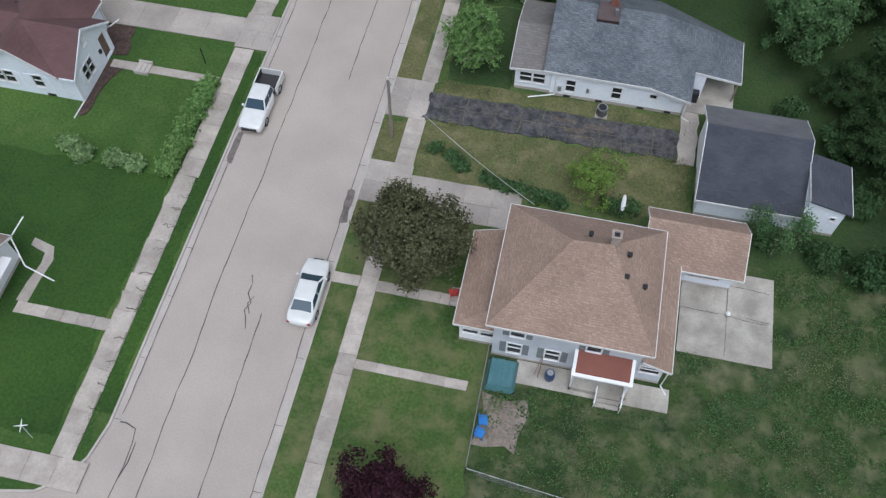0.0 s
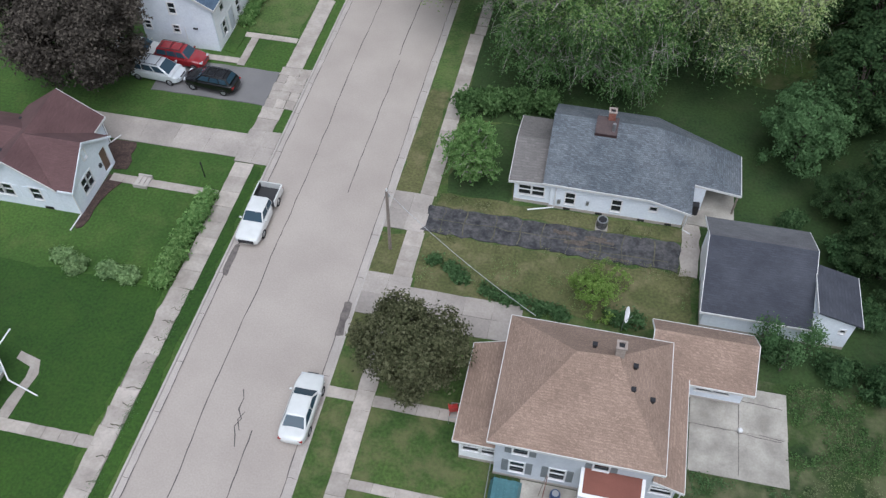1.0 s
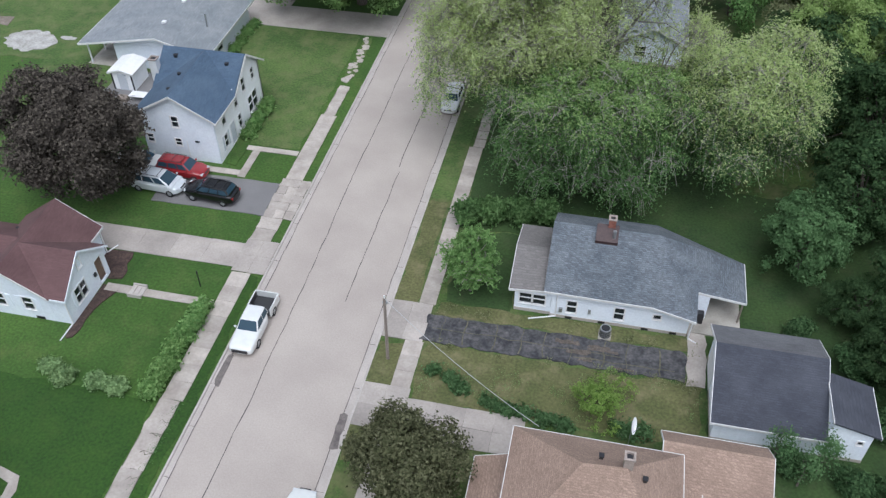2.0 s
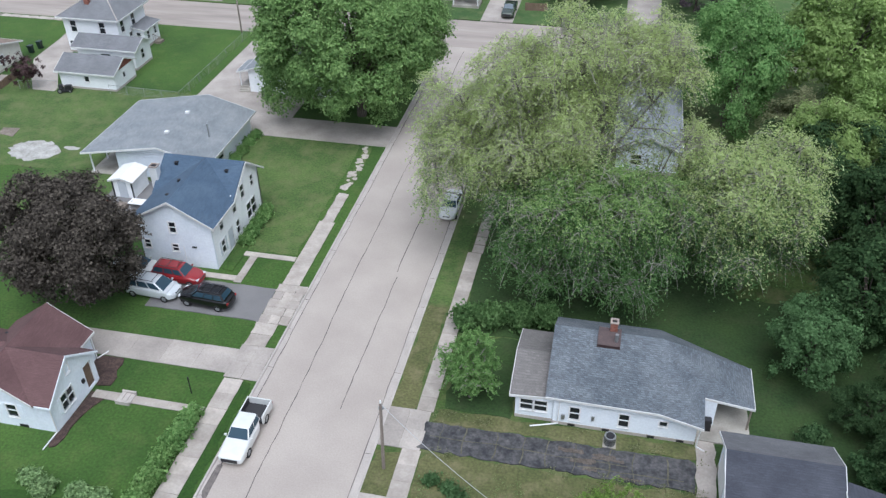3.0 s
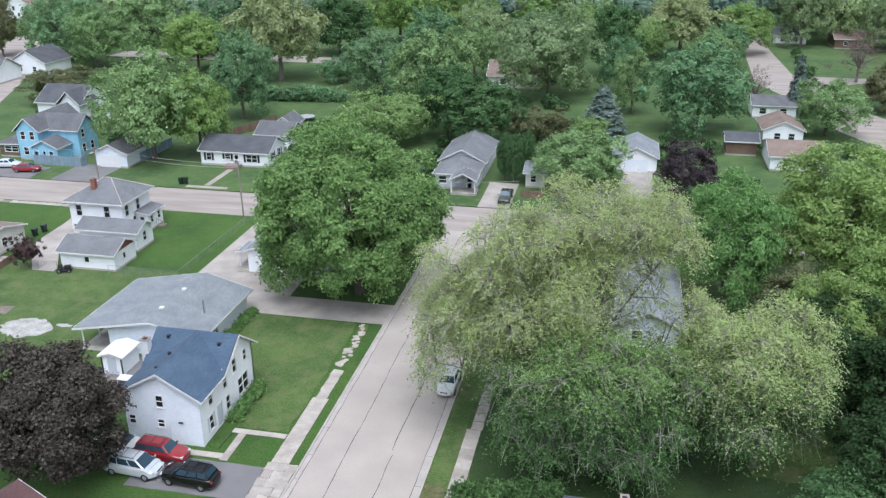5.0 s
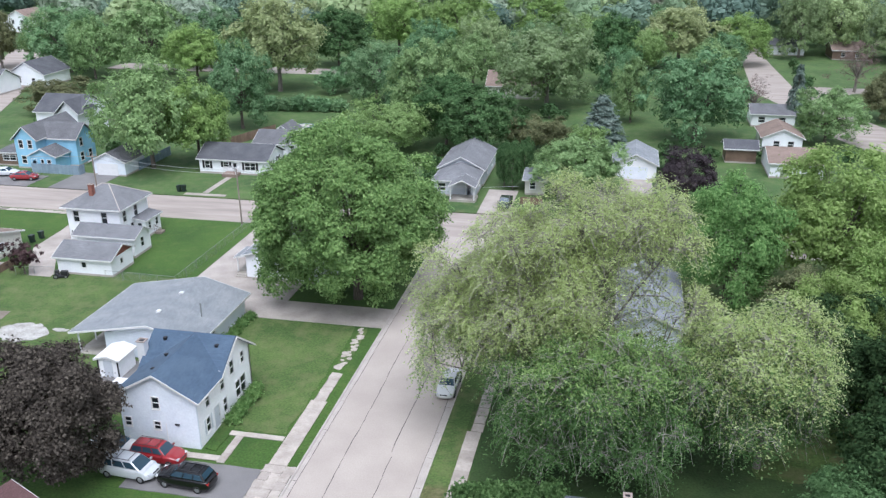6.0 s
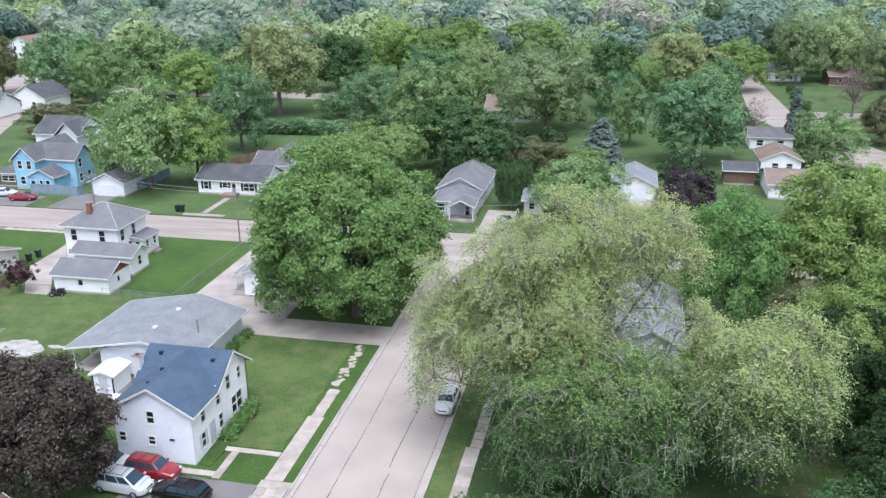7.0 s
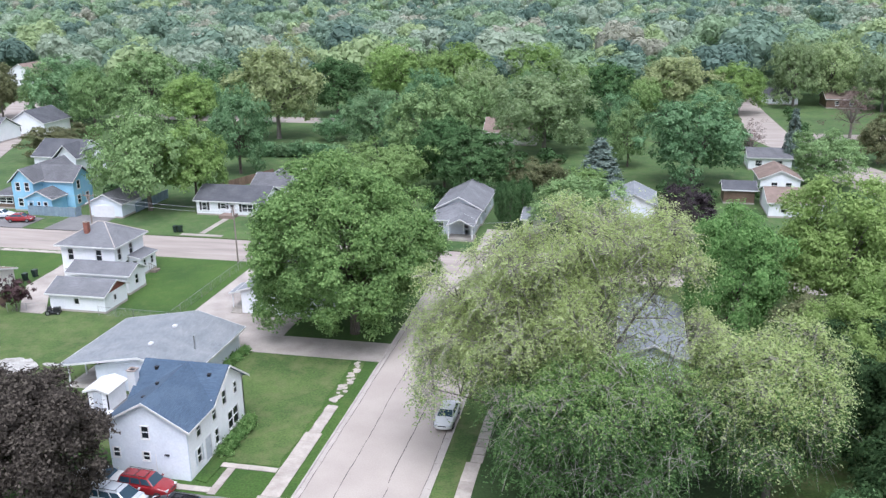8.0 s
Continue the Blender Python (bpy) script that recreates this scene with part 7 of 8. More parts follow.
def vehicle(name, x, y, rz, paint, label, L=4.8, W=1.84, hood=0.92, belt=0.98, top=1.44, fx=(1.15, 0.40), rx=(-1.75, -1.0), trunk=1.0, wheels=(1.45, -1.4), hatch=False, rack=False, bed=False, category="car"):
    """A car: lofted body, cabin with its panes, lamps, bumpers, mirrors, wheels. It faces +x before it is turned."""
    v = thing(name, x, y, -0.1 if -23.6 < x < -13.4 and y < 109 else 0.07, label, category, rz=rz)
    h, e = W / 2, L / 2
    front = [(fx[0] + 0.05, 0.20, belt, h), (fx[0] + 0.3, 0.20, (belt + hood) / 2 + 0.02, h), (e - 0.60, 0.23, hood - 0.05, h * 0.96), (e - 0.28, 0.26, hood - 0.13, h * 0.88), (e - 0.08, 0.30, hood - 0.21, h * 0.72), (e + 0.06, 0.36, hood - 0.32, h * 0.44)]
    back = [(-e - 0.05, 0.40, trunk - 0.22, h * 0.52), (-e + 0.06, 0.32, trunk - 0.08, h * 0.80), (-e + 0.24, 0.28, trunk - 0.02, h * 0.93), (-e + 0.55, 0.24, trunk, h * 0.98), (rx[0], 0.20, trunk + 0.01, h), (0.0, 0.20, belt, h * 1.01)]
    if bed:
        front = front[:2] + [(e - 0.60, 0.26, hood - 0.01, h * 0.99), (e - 0.28, 0.29, hood - 0.04, h * 0.97), (e - 0.08, 0.33, hood - 0.09, h * 0.93), (e + 0.06, 0.40, hood - 0.20, h * 0.82)]
        back = [(rx[0] - 0.02, 0.24, belt, h), (0.0, 0.22, belt, h)]
    rings = []
    for px, zb, zt, hw in back + front:
        sh = 0.14
        rings.append([(px, -hw * 0.90, zb), (px, -hw * 0.985, zb + 0.16), (px, -hw, (zb + zt) / 2 + 0.05), (px, -hw * 0.97, zt - sh * 0.6), (px, -hw * 0.86, zt - 0.02), (px, -hw * 0.4, zt + 0.02),
                      (px, hw * 0.4, zt + 0.02), (px, hw * 0.86, zt - 0.02), (px, hw * 0.97, zt - sh * 0.6), (px, hw, (zb + zt) / 2 + 0.05), (px, hw * 0.985, zb + 0.16), (px, hw * 0.90, zb)])
    body = part("body", loft(bmesh.new(), rings), paint, v, smooth=True)
    body.modifiers.new("round", "SUBSURF").levels = 2
    body.modifiers["round"].render_levels = 2
    bw, tw = h * 0.90, h * 0.70
    low = lambda px: [(px, -bw, belt - 0.05), (px, bw, belt - 0.05)]
    A, B = (fx[0], -bw, belt - 0.05), (fx[0], bw, belt - 0.05)
    C, D = (fx[1], tw, top - 0.03), (fx[1], -tw, top - 0.03)
    E_, F = (rx[0], -bw, belt - 0.05), (rx[0], bw, belt - 0.05)
    G, H = (rx[1], tw, top - 0.05), (rx[1], -tw, top - 0.05)
    m = (fx[1] + rx[1]) / 2
    bm = bmesh.new()
    q = {k: bm.verts.new(p) for k, p in dict(A=A, B=B, C=C, D=D, E=E_, F=F, G=G, H=H, M=(m, tw, top - 0.01), N=(m, -tw, top - 0.01), c=(fx[1] - 0.1, 0, top), g=(rx[1] + 0.1, 0, top - 0.01), m=(m, 0, top + 0.03)).items()}
    for f in ("ABCD", "FEHG", "BFGMC", "EADNH", "CMmc", "MGgm", "DcmN", "NmgH", "Dc C".replace(" ", ""), "HgG", "ABFE"):
        bm.faces.new([q[k] for k in f])
    cab = part("cabin", bm, paint, v)
    soft = cab.modifiers.new("soft", "BEVEL")
    soft.width, soft.segments, soft.limit_method, soft.angle_limit = 0.12, 4, "ANGLE", radians(25)
    part("windscreen", panel(bmesh.new(), A, B, C, D, 0.05, 0.95, 0.10, 0.95), CARGLASS, v)
    part("rear_window", panel(bmesh.new(), F, E_, H, G, 0.07, 0.93, 0.14 if not hatch else 0.3, 0.94), CARGLASS, v)
    for side in (0, 1):
        a, b, c, d = (E_, A, D, H) if side == 0 else (B, F, G, C)
        cuts = ((0.05, 0.36), (0.39, 0.67), (0.70, 0.95)) if hatch else ((0.06, 0.49), (0.52, 0.94))
        for s0, s1 in cuts:
            part("side_window", panel(bmesh.new(), a, b, c, d, s0, s1, 0.20, 0.90), CARGLASS, v)
        sy = -1 if side == 0 else 1
        part("mirror", box(bmesh.new(), fx[0] - 0.32, fx[0] - 0.20, min(sy * h * 0.96, sy * (h + 0.12)), max(sy * h * 0.96, sy * (h + 0.12)), belt - 0.02, belt + 0.10), paint, v)
        part("headlight", box(bmesh.new(), e - 0.42, e - 0.10, min(sy * h * 0.46, sy * h * 0.80), max(sy * h * 0.46, sy * h * 0.80), hood - 0.30, hood - 0.17), LAMPCLEAR, v)
        if not bed:
            part("tail_light", box(bmesh.new(), -e + 0.02, -e + 0.20, min(sy * h * 0.50, sy * h * 0.83), max(sy * h * 0.50, sy * h * 0.83), trunk - 0.32, trunk - 0.16), LAMPRED, v)
        for px in wheels:
            wheel(v, px, sy * (h - 0.10), 0.34 if not bed else 0.37)
    if bed:
        part("grille", box(bmesh.new(), e - 0.06, e + 0.10, -h * 0.62, h * 0.62, hood - 0.46, hood - 0.22), DARKMETAL, v)
    else:
        part("grille", box(bmesh.new(), e - 0.10, e + 0.015, -h * 0.38, h * 0.38, hood - 0.36, hood - 0.22), DARKMETAL, v)
    part("bumper", bow(e + 0.04, h, 1, 0.34, 0.54), paint, v, smooth=True)
    if not bed:
        part("bumper", bow(-e - 0.03, h, -1, 0.36, 0.58), paint, v, smooth=True)
    else:
        x0, x1 = -e, rx[0] - 0.05
        for y0, y1 in ((-h, -h + 0.09), (h - 0.09, h)):
            part("bed_side", box(bmesh.new(), x0, x1, y0, y1, 0.42, belt), paint, v)
        part("tailgate", box(bmesh.new(), x0 - 0.03, x0 + 0.05, -h + 0.1, h - 0.1, 0.5, belt), paint, v)
        part("bed_floor", box(bmesh.new(), x0 + 0.06, x1, -h + 0.1, h - 0.1, 0.45, 0.56), BEDLINER, v)
        for y0 in (-h + 0.09, h - 0.11):
            part("bed_liner", box(bmesh.new(), x0 + 0.06, x1, y0, y0 + 0.02, 0.56, belt - 0.02), BEDLINER, v)
        part("bumper", box(bmesh.new(), x0 - 0.16, x0 - 0.03, -h * 0.9, h * 0.9, 0.42, 0.58), STEEL, v)
        for sy in (-1, 1):
            part("tail_light", box(bmesh.new(), x0 - 0.035, x0 + 0.02, min(sy * (h - 0.1), sy * h), max(sy * (h - 0.1), sy * h), 0.68, 0.92), LAMPRED, v)
    if rack:
        for y0 in (-tw + 0.08, tw - 0.08):
            part("roof_rail", beam(bmesh.new(), (fx[1] - 0.15, y0, top + 0.06), (rx[1] + 0.15, y0, top + 0.06), 0.025, 6), DARKMETAL, v)
        for px in (fx[1] - 0.3, m, rx[1] + 0.3):
            part("roof_bar", beam(bmesh.new(), (px, -tw + 0.08, top + 0.06), (px, tw - 0.08, top + 0.06), 0.022, 6), DARKMETAL, v)
    return v


vehicle("car", -14.35, 22.7, 90.5, CARWHITE, "white four-door saloon parked at the kerb", 4.9)
vehicle("car", -14.3, 68.9, -90, CARWHITE, "white older saloon standing at the kerb under the tree", 4.8, 1.8, top=1.40)
vehicle("pickup_truck", -22.45, 37.3, -90, CARWHITE, "white crew-cab pickup truck parked at the kerb", 5.5, 1.86, 1.02, 1.10, 1.70, (1.25, 0.65), (-0.95, -0.80), 1.1, (1.6, -1.6), bed=True, category="pickup")
vehicle("minivan", -36.5, 50.8, -4, CARSILVER, "silver-white minivan parked on the asphalt drive", 4.9, 1.9, 1.0, 1.08, 1.72, (1.65, 0.75), (-2.35, -2.05), 1.1, (1.55, -1.45), hatch=True, rack=True)
vehicle("car", -35.2, 53.0, -3, CARRED, "red estate car with roof rack beside the house", 4.7, 1.78, 0.98, 1.04, 1.62, (1.15, 0.55), (-2.15, -1.9), 1.05, (1.45, -1.35), hatch=True, rack=True)
vehicle("car", -31.4, 50.5, 176, CARBLACK, "glossy black crossover parked on the asphalt drive", 4.75, 1.86, 1.04, 1.10, 1.66, (1.15, 0.45), (-2.15, -1.75), 1.1, (1.45, -1.4), hatch=True, rack=True)
vehicle("car", -39.3, 53.3, 0, CARWHITE, "white car half hidden under the purple tree", 4.6, 1.78)
vehicle("pickup_truck", -16.6, 122.5, -90, CARGREEN, "dark green pickup truck on a driveway", 5.0, 1.8, 1.02, 1.10, 1.66, (1.05, 0.45), (-0.75, -0.62), 1.1, (1.5, -1.5), bed=True, category="pickup")
vehicle("car", -98.6, 122.3, 10, CARRED, "dark red car parked before the blue house", 4.6)
vehicle("car", -103.6, 123.9, 12, CARSILVER, "silver car parked before the blue house", 4.6)


# ---- poles, wires, fences ----
def sag(name, a, b, drop, r, parent, material):
    bm, a, b = bmesh.new(), Vector(a), Vector(b)
    pts = [a.lerp(b, i / 14) - Vector((0, 0, drop * 4 * (i / 14) * (1 - i / 14))) for i in range(15)]
    for p, q in zip(pts, pts[1:]):
        beam(bm, p, q, r, 4)
    return part(name, bm, material, parent)


WIRE = plain("pale_cable", (0.45, 0.46, 0.46), 0.5)
pole = thing("utility_pole", -12.25, 36.5, 0, "weathered wooden utility pole beside the pavement", "utility pole")
part("pole", beam(bmesh.new(), (0, 0, -0.3), (0.1, 0, 6.2), 0.13, 10, 0.10), POLEWOOD, pole)
part("bracket", box(bmesh.new(), -0.05, 0.3, -0.06, 0.06, 5.7, 5.85), STEEL, pole)
bm = bmesh.new()
bmesh.ops.create_cone(bm, cap_ends=True, segments=12, radius1=0.07, radius2=0.05, depth=0.25, matrix=Matrix.Translation((0.1, 0, 6.3)))
part("insulator", bm, TRIM, pole)
sag("service_wire", (0.1, 0, 6.15), (11.3, -7.3, 5.35), 0.55, 0.018, pole, WIRE)
pole = thing("utility_pole", -52.8, 108.2, 0, "tall grey street pole at the side street", "utility pole")
part("pole", beam(bmesh.new(), (0, 0, -0.3), (-0.1, 0, 8.2), 0.12, 8, 0.09), POLEWOOD, pole)
part("lamp_arm", beam(bmesh.new(), (-0.1, 0, 7.8), (-1.6, 1.6, 8.1), 0.04, 6), STEEL, pole)
part("lamp_head", box(bmesh.new(), -1.9, -1.5, 1.45, 1.75, 7.95, 8.1), STEEL, pole)
sag("street_wire", (0, 0, 8.0), (-23.5, 1.3, 8.9), 0.5, 0.02, pole, WIRE)
sag("street_wire", (0, 0, 7.5), (-23.5, 1.3, 8.4), 0.6, 0.02, pole, WIRE)
sag("street_wire", (0, 0, 8.0), (40, -1, 8.2), 1.0, 0.02, pole, WIRE)
pole = thing("utility_pole", -76.3, 109.5, 0.0, "grey wooden utility pole beside the side street", "utility pole")
part("pole", beam(bmesh.new(), (0, 0, -0.3), (0, 0, 8.8), 0.13, 8, 0.1), POLEWOOD, pole)
part("crossarm", box(bmesh.new(), -0.9, 0.9, -0.06, 0.06, 8.5, 8.64), POLEWOOD, pole)
for x in (-0.8, 0.8):
    part("insulator", beam(bmesh.new(), (x, 0, 8.6), (x, 0, 9.2), 0.05, 6), STEEL, pole)
sag("street_wire", (0, 0, 8.6), (-46, 2.5, 8.4), 0.9, 0.02, pole, WIRE)


def chain_fence(pts, label, h=1.15, cell=0.16):
    """Posts, top rail and a diagonal wire net along a line."""
    f = thing("fence", pts[0][0], pts[0][1], 0, label, "fence")
    f.matrix_basis = Matrix()
    for (ax, ay), (bx, by) in zip(pts, pts[1:]):
        d = math.hypot(bx - ax, by - ay)
        n = max(1, round(d / 2.6))
        for i in range(n + 1):
            x, y = ax + (bx - ax) * i / n, ay + (by - ay) * i / n
            part("post", beam(bmesh.new(), (x, y, -0.1), (x, y, h + 0.05), 0.03, 6), STEEL, f)
        part("rail", beam(bmesh.new(), (ax, ay, h), (bx, by, h), 0.022, 6), STEEL, f)
        bm = bmesh.new()
        m = int(d / cell)
        at = lambda s, z: (ax + (bx - ax) * s, ay + (by - ay) * s, z)
        k = h / d
        for i in range(m):
            s = i / m
            if s + k <= 1:
                beam(bm, at(s, 0.03), at(s + k, h), 0.004, 3)
                beam(bm, at(s + k, 0.03), at(s, h), 0.004, 3)
        tagged(part("wire_net", bm, STEEL, f), kind="stuff")
    return f


chain_fence([(-2.15, 21.2), (-2.05, 13.3), (3.2, 12.8), (12, 12.0)], "galvanised chain-link fence round the overgrown yard")
chain_fence([(-51.2, 107.5), (-51.4, 86.0), (-60.8, 86.2)], "galvanised chain-link fence along the green back yard", cell=0.3)
low_board_fence = [(-74.9, 82.6), (-75.1, 88.6)]
chain_fence([(-67.9, 86.1), (-72.6, 85.2)], "galvanised chain-link fence beside the garage", cell=0.3)


def board_fence(pts, material, label, h=1.7, board=0.28):
    f = thing("fence", pts[0][0], pts[0][1], 0, label, "fence")
    f.matrix_basis = Matrix()
    me = bpy.data.meshes.new("board")
    b = box(bmesh.new(), 0, board * 0.94, -0.012, 0.012, 0, h)
    b.to_mesh(me)
    b.free()
    me.materials.append(material)
    for (ax, ay), (bx, by) in zip(pts, pts[1:]):
        d, a = math.hypot(bx - ax, by - ay), math.atan2(by - ay, bx - ax)
        for i in range(int(d / board)):
            o = new("board", me)
            o.parent = f
            s = i * board / d
            o.matrix_basis = Matrix.Translation((ax + (bx - ax) * s, ay + (by - ay) * s, random.uniform(-0.05, 0.03))) @ Matrix.Rotation(a, 4, "Z")
        part("rail", beam(bmesh.new(), (ax, ay, h * 0.75), (bx, by, h * 0.75), 0.03, 4), material, f)
    return f


board_fence([(-100.3, 126.6), (-91.0, 126.4), (-90.8, 128)], FENCEBLUE, "grey-blue board fence beside the blue house")
board_fence([(-82.4, 131.0), (-82.2, 142)], FENCEBLUE, "grey-blue board fence beside the garage")
board_fence([(-75.5, 146), (-69.5, 162)], FENCEWOOD, "brown wooden board fence in a back yard")
board_fence(low_board_fence, FENCEWOOD, "low weathered wooden fence beside a drive", 1.0)
board_fence([(12.5, 136.5), (22, 136)], DARKMETAL, "dark board fence across a lawn", 1.4)
board_fence([(-14.5, 124.5), (-11.0, 124.6)], FENCEWOOD, "low tan wooden fence beside the driveway", 1.2)

# ---- small things ----
post = thing("lamp_post", -28.1, 40.4, 0.07, "slim black yard post on the lawn", "lamp post")
part("post", beam(bmesh.new(), (0, 0, -0.2), (0, 0, 1.35), 0.04, 8), DARKMETAL, post)
part("lantern", beam(bmesh.new(), (0, 0, 1.35), (0, 0, 1.6), 0.075, 6, 0.05), DARKMETAL, post)

mill = thing("garden_windmill", -28.4, 10.3, 0, "small pale garden windmill ornament on the lawn", "ornament")
part("post", beam(bmesh.new(), (0, 0, -0.1), (0, 0, 0.9), 0.03, 6), STEEL, mill)
for k in range(4):
    a = math.pi / 2 * k + 0.3
    part("blade", beam(bmesh.new(), (0, 0, 0.92), (0.42 * math.cos(a), 0.42 * math.sin(a), 0.95), 0.05, 4, 0.02), TRIM, mill)
part("tail", beam(bmesh.new(), (0, 0, 0.9), (0.9, -0.5, 0.7), 0.02, 4), STEEL, mill)

tarp = thing("covered_pile", -1.05, 19.75, 0, "low stack under a teal tarpaulin against the house", "tarp")
bm = bmesh.new()
nx, ny = 9, 10
grid = [[bm.verts.new((-0.95 + 1.9 * i / nx, -1.1 + 2.2 * j / ny, 0.02 if i in (0, nx) or j in (0, ny) else 0.55 + 0.05 * math.sin(i * 2.1) + random.uniform(-.02, .02))) for j in range(ny + 1)] for i in range(nx + 1)]
for i in range(nx):
    for j in range(ny):
        bm.faces.new((grid[i][j], grid[i + 1][j], grid[i + 1][j + 1], grid[i][j + 1]))
part("cover", bm, TARP, tarp)
for i in range(5):
    part("batten", beam(bmesh.new(), (-0.75 + 0.37 * i, -1.0, 0.61), (-0.75 + 0.37 * i, 1.0, 0.61), 0.015, 4), TARP, tarp)

bin_ = thing("barrel", 1.85, 20.2, 0.07, "dark blue plastic barrel on the concrete", "barrel")
bm = bmesh.new()
prof = [(0.26, 0), (0.31, 0.15), (0.33, 0.45), (0.31, 0.78), (0.27, 0.9)]
loft(bm, [[(q * math.cos(a), q * math.sin(a), z) for a in (2 * math.pi * i / 16 for i in range(16))] for q, z in prof])
part("drum", bm, NAVYPLASTIC, bin_)
bm = bmesh.new()
bmesh.ops.create_cone(bm, cap_ends=True, segments=16, radius1=0.2, radius2=0.2, depth=0.04, matrix=Matrix.Translation((0, 0, 0.91)))
part("lid", bm, STEEL, bin_)
rake = thing("garden_tools", 0.9, 20.6, 0.07, "brown wooden tools leaning against the wall", "tools")
part("handle", beam(bmesh.new(), (0, -0.4, 0), (0.3, 0.35, 1.5), 0.025, 6), WOOD, rake)
part("handle", beam(bmesh.new(), (0.25, -0.5, 0), (0.35, 0.35, 1.3), 0.025, 6), RUSTROOF, rake)


def lawn_chair(x, y, rz, material, label, z=0.0):
    c = thing("garden_chair", x, y, z, label, "chair", rz=rz)
    part("seat", box(bmesh.new(), -0.25, 0.25, -0.25, 0.25, 0.40, 0.44), material, c)
    bm = bmesh.new()
    for k in range(5):
        box(bm, -0.25 + 0.105 * k, -0.17 + 0.105 * k, 0.24, 0.28, 0.44, 0.92)
    box(bm, -0.27, 0.27, 0.235, 0.285, 0.86, 0.94)
    part("backrest", bm, material, c)
    for sx in (-1, 1):
        part("armrest", box(bmesh.new(), sx * 0.26 - 0.035, sx * 0.26 + 0.035, -0.22, 0.28, 0.62, 0.65), material, c)
        for sy in (-1, 1):
            part("leg", beam(bmesh.new(), (sx * 0.22, sy * 0.22, 0.41), (sx * 0.26, sy * 0.26, 0.0), 0.025, 4), material, c)
    return c


lawn_chair(-1.65, 15.7, 80, BLUEPLASTIC, "bright blue plastic chair by the fence", 0.08)
lawn_chair(-1.6, 16.5, 100, BLUEPLASTIC, "bright blue plastic chair tipped by the fence", 0.08)
lawn_chair(-5.1, 24.6, 200, REDPLASTIC, "small red plastic chair at the front stoop", 0.07)
rail = thing("hand_rail", -4.7, 24.2, 0.05, "thin grey iron hand rail at the front stoop", "railing")
for y in (-0.5, 0.5):
    bm = beam(bmesh.new(), (-0.5, y, 0.9), (0.5, y, 1.1), 0.02, 6)
    for x in (-0.5, 0, 0.5):
        beam(bm, (x, y, 0), (x, y, 1.0 + 0.2 * x), 0.018, 6)
    part("rail", bm, STEEL, rail)

dish = thing("satellite_dish", 4.7, 32.9, 0, "white satellite dish on a short mast", "satellite dish")
part("mast", beam(bmesh.new(), (0, 0, -0.1), (0, 0, 1.9), 0.035, 8), STEEL, dish)
bm = bmesh.new()
M = Matrix.Translation((0, -0.1, 2.05)) @ Matrix.Rotation(radians(38), 4, "X") @ Matrix.Rotation(radians(52), 4, "Y")
rings = []
for q in (0.02, 0.18, 0.33, 0.45):
    rings.append([bm.verts.new(M @ Vector((0.62 * q * math.cos(a), 1.25 * q * math.sin(a), q * q * 0.5))) for a in (2 * math.pi * i / 20 for i in range(20))])
for r0, r1 in zip(rings, rings[1:]):
    for i in range(20):
        bm.faces.new((r0[i], r0[(i + 1) % 20], r1[(i + 1) % 20], r1[i]))
part("reflector", bm, TRIM, dish)
part("feed_arm", beam(bmesh.new(), M @ Vector((0, -0.4, 0.1)), M @ Vector((0, 0, 0.5)), 0.02, 4), STEEL, dish)

ball = thing("garden_light", 12.4, 26.8, 0.07, "white globe light on the concrete patio", "lamp")
part("stem", beam(bmesh.new(), (0, 0, 0), (0, 0, 0.25), 0.04, 8), STEEL, ball)
bm = bmesh.new()
bmesh.ops.create_uvsphere(bm, u_segments=16, v_segments=10, radius=0.16, matrix=Matrix.Translation((0, 0, 0.38)))
part("globe", bm, TRIM, ball, smooth=True)


def wheelie_bin(x, y, label, rz=0):
    b = thing("wheelie_bin", x, y, 0.03, label, "bin", rz=rz)
    part("body", loft(bmesh.new(), [[(-s, -s * 1.1, z), (s, -s * 1.1, z), (s, s * 1.1, z), (-s, s * 1.1, z)] for s, z in ((0.22, 0.05), (0.3, 1.0))]), GREENPLASTIC, b)
    part("lid", box(bmesh.new(), -0.32, 0.32, -0.36, 0.36, 1.0, 1.07), GREENPLASTIC, b)
    for s in (-1, 1):
        bm = bmesh.new()
        bmesh.ops.create_cone(bm, cap_ends=True, segments=10, radius1=0.1, radius2=0.1, depth=0.05, matrix=Matrix.Translation((s * 0.26, 0.25, 0.1)) @ Matrix.Rotation(math.pi / 2, 4, "Y"))
        part("wheel", bm, TYRE, b)


for x, y in ((-69.4, 120.9), (-68.6, 121.0), (-78.0, 95.8), (-77.7, 97.4)):
    wheelie_bin(x, y, "dark green wheelie bin standing on the verge")

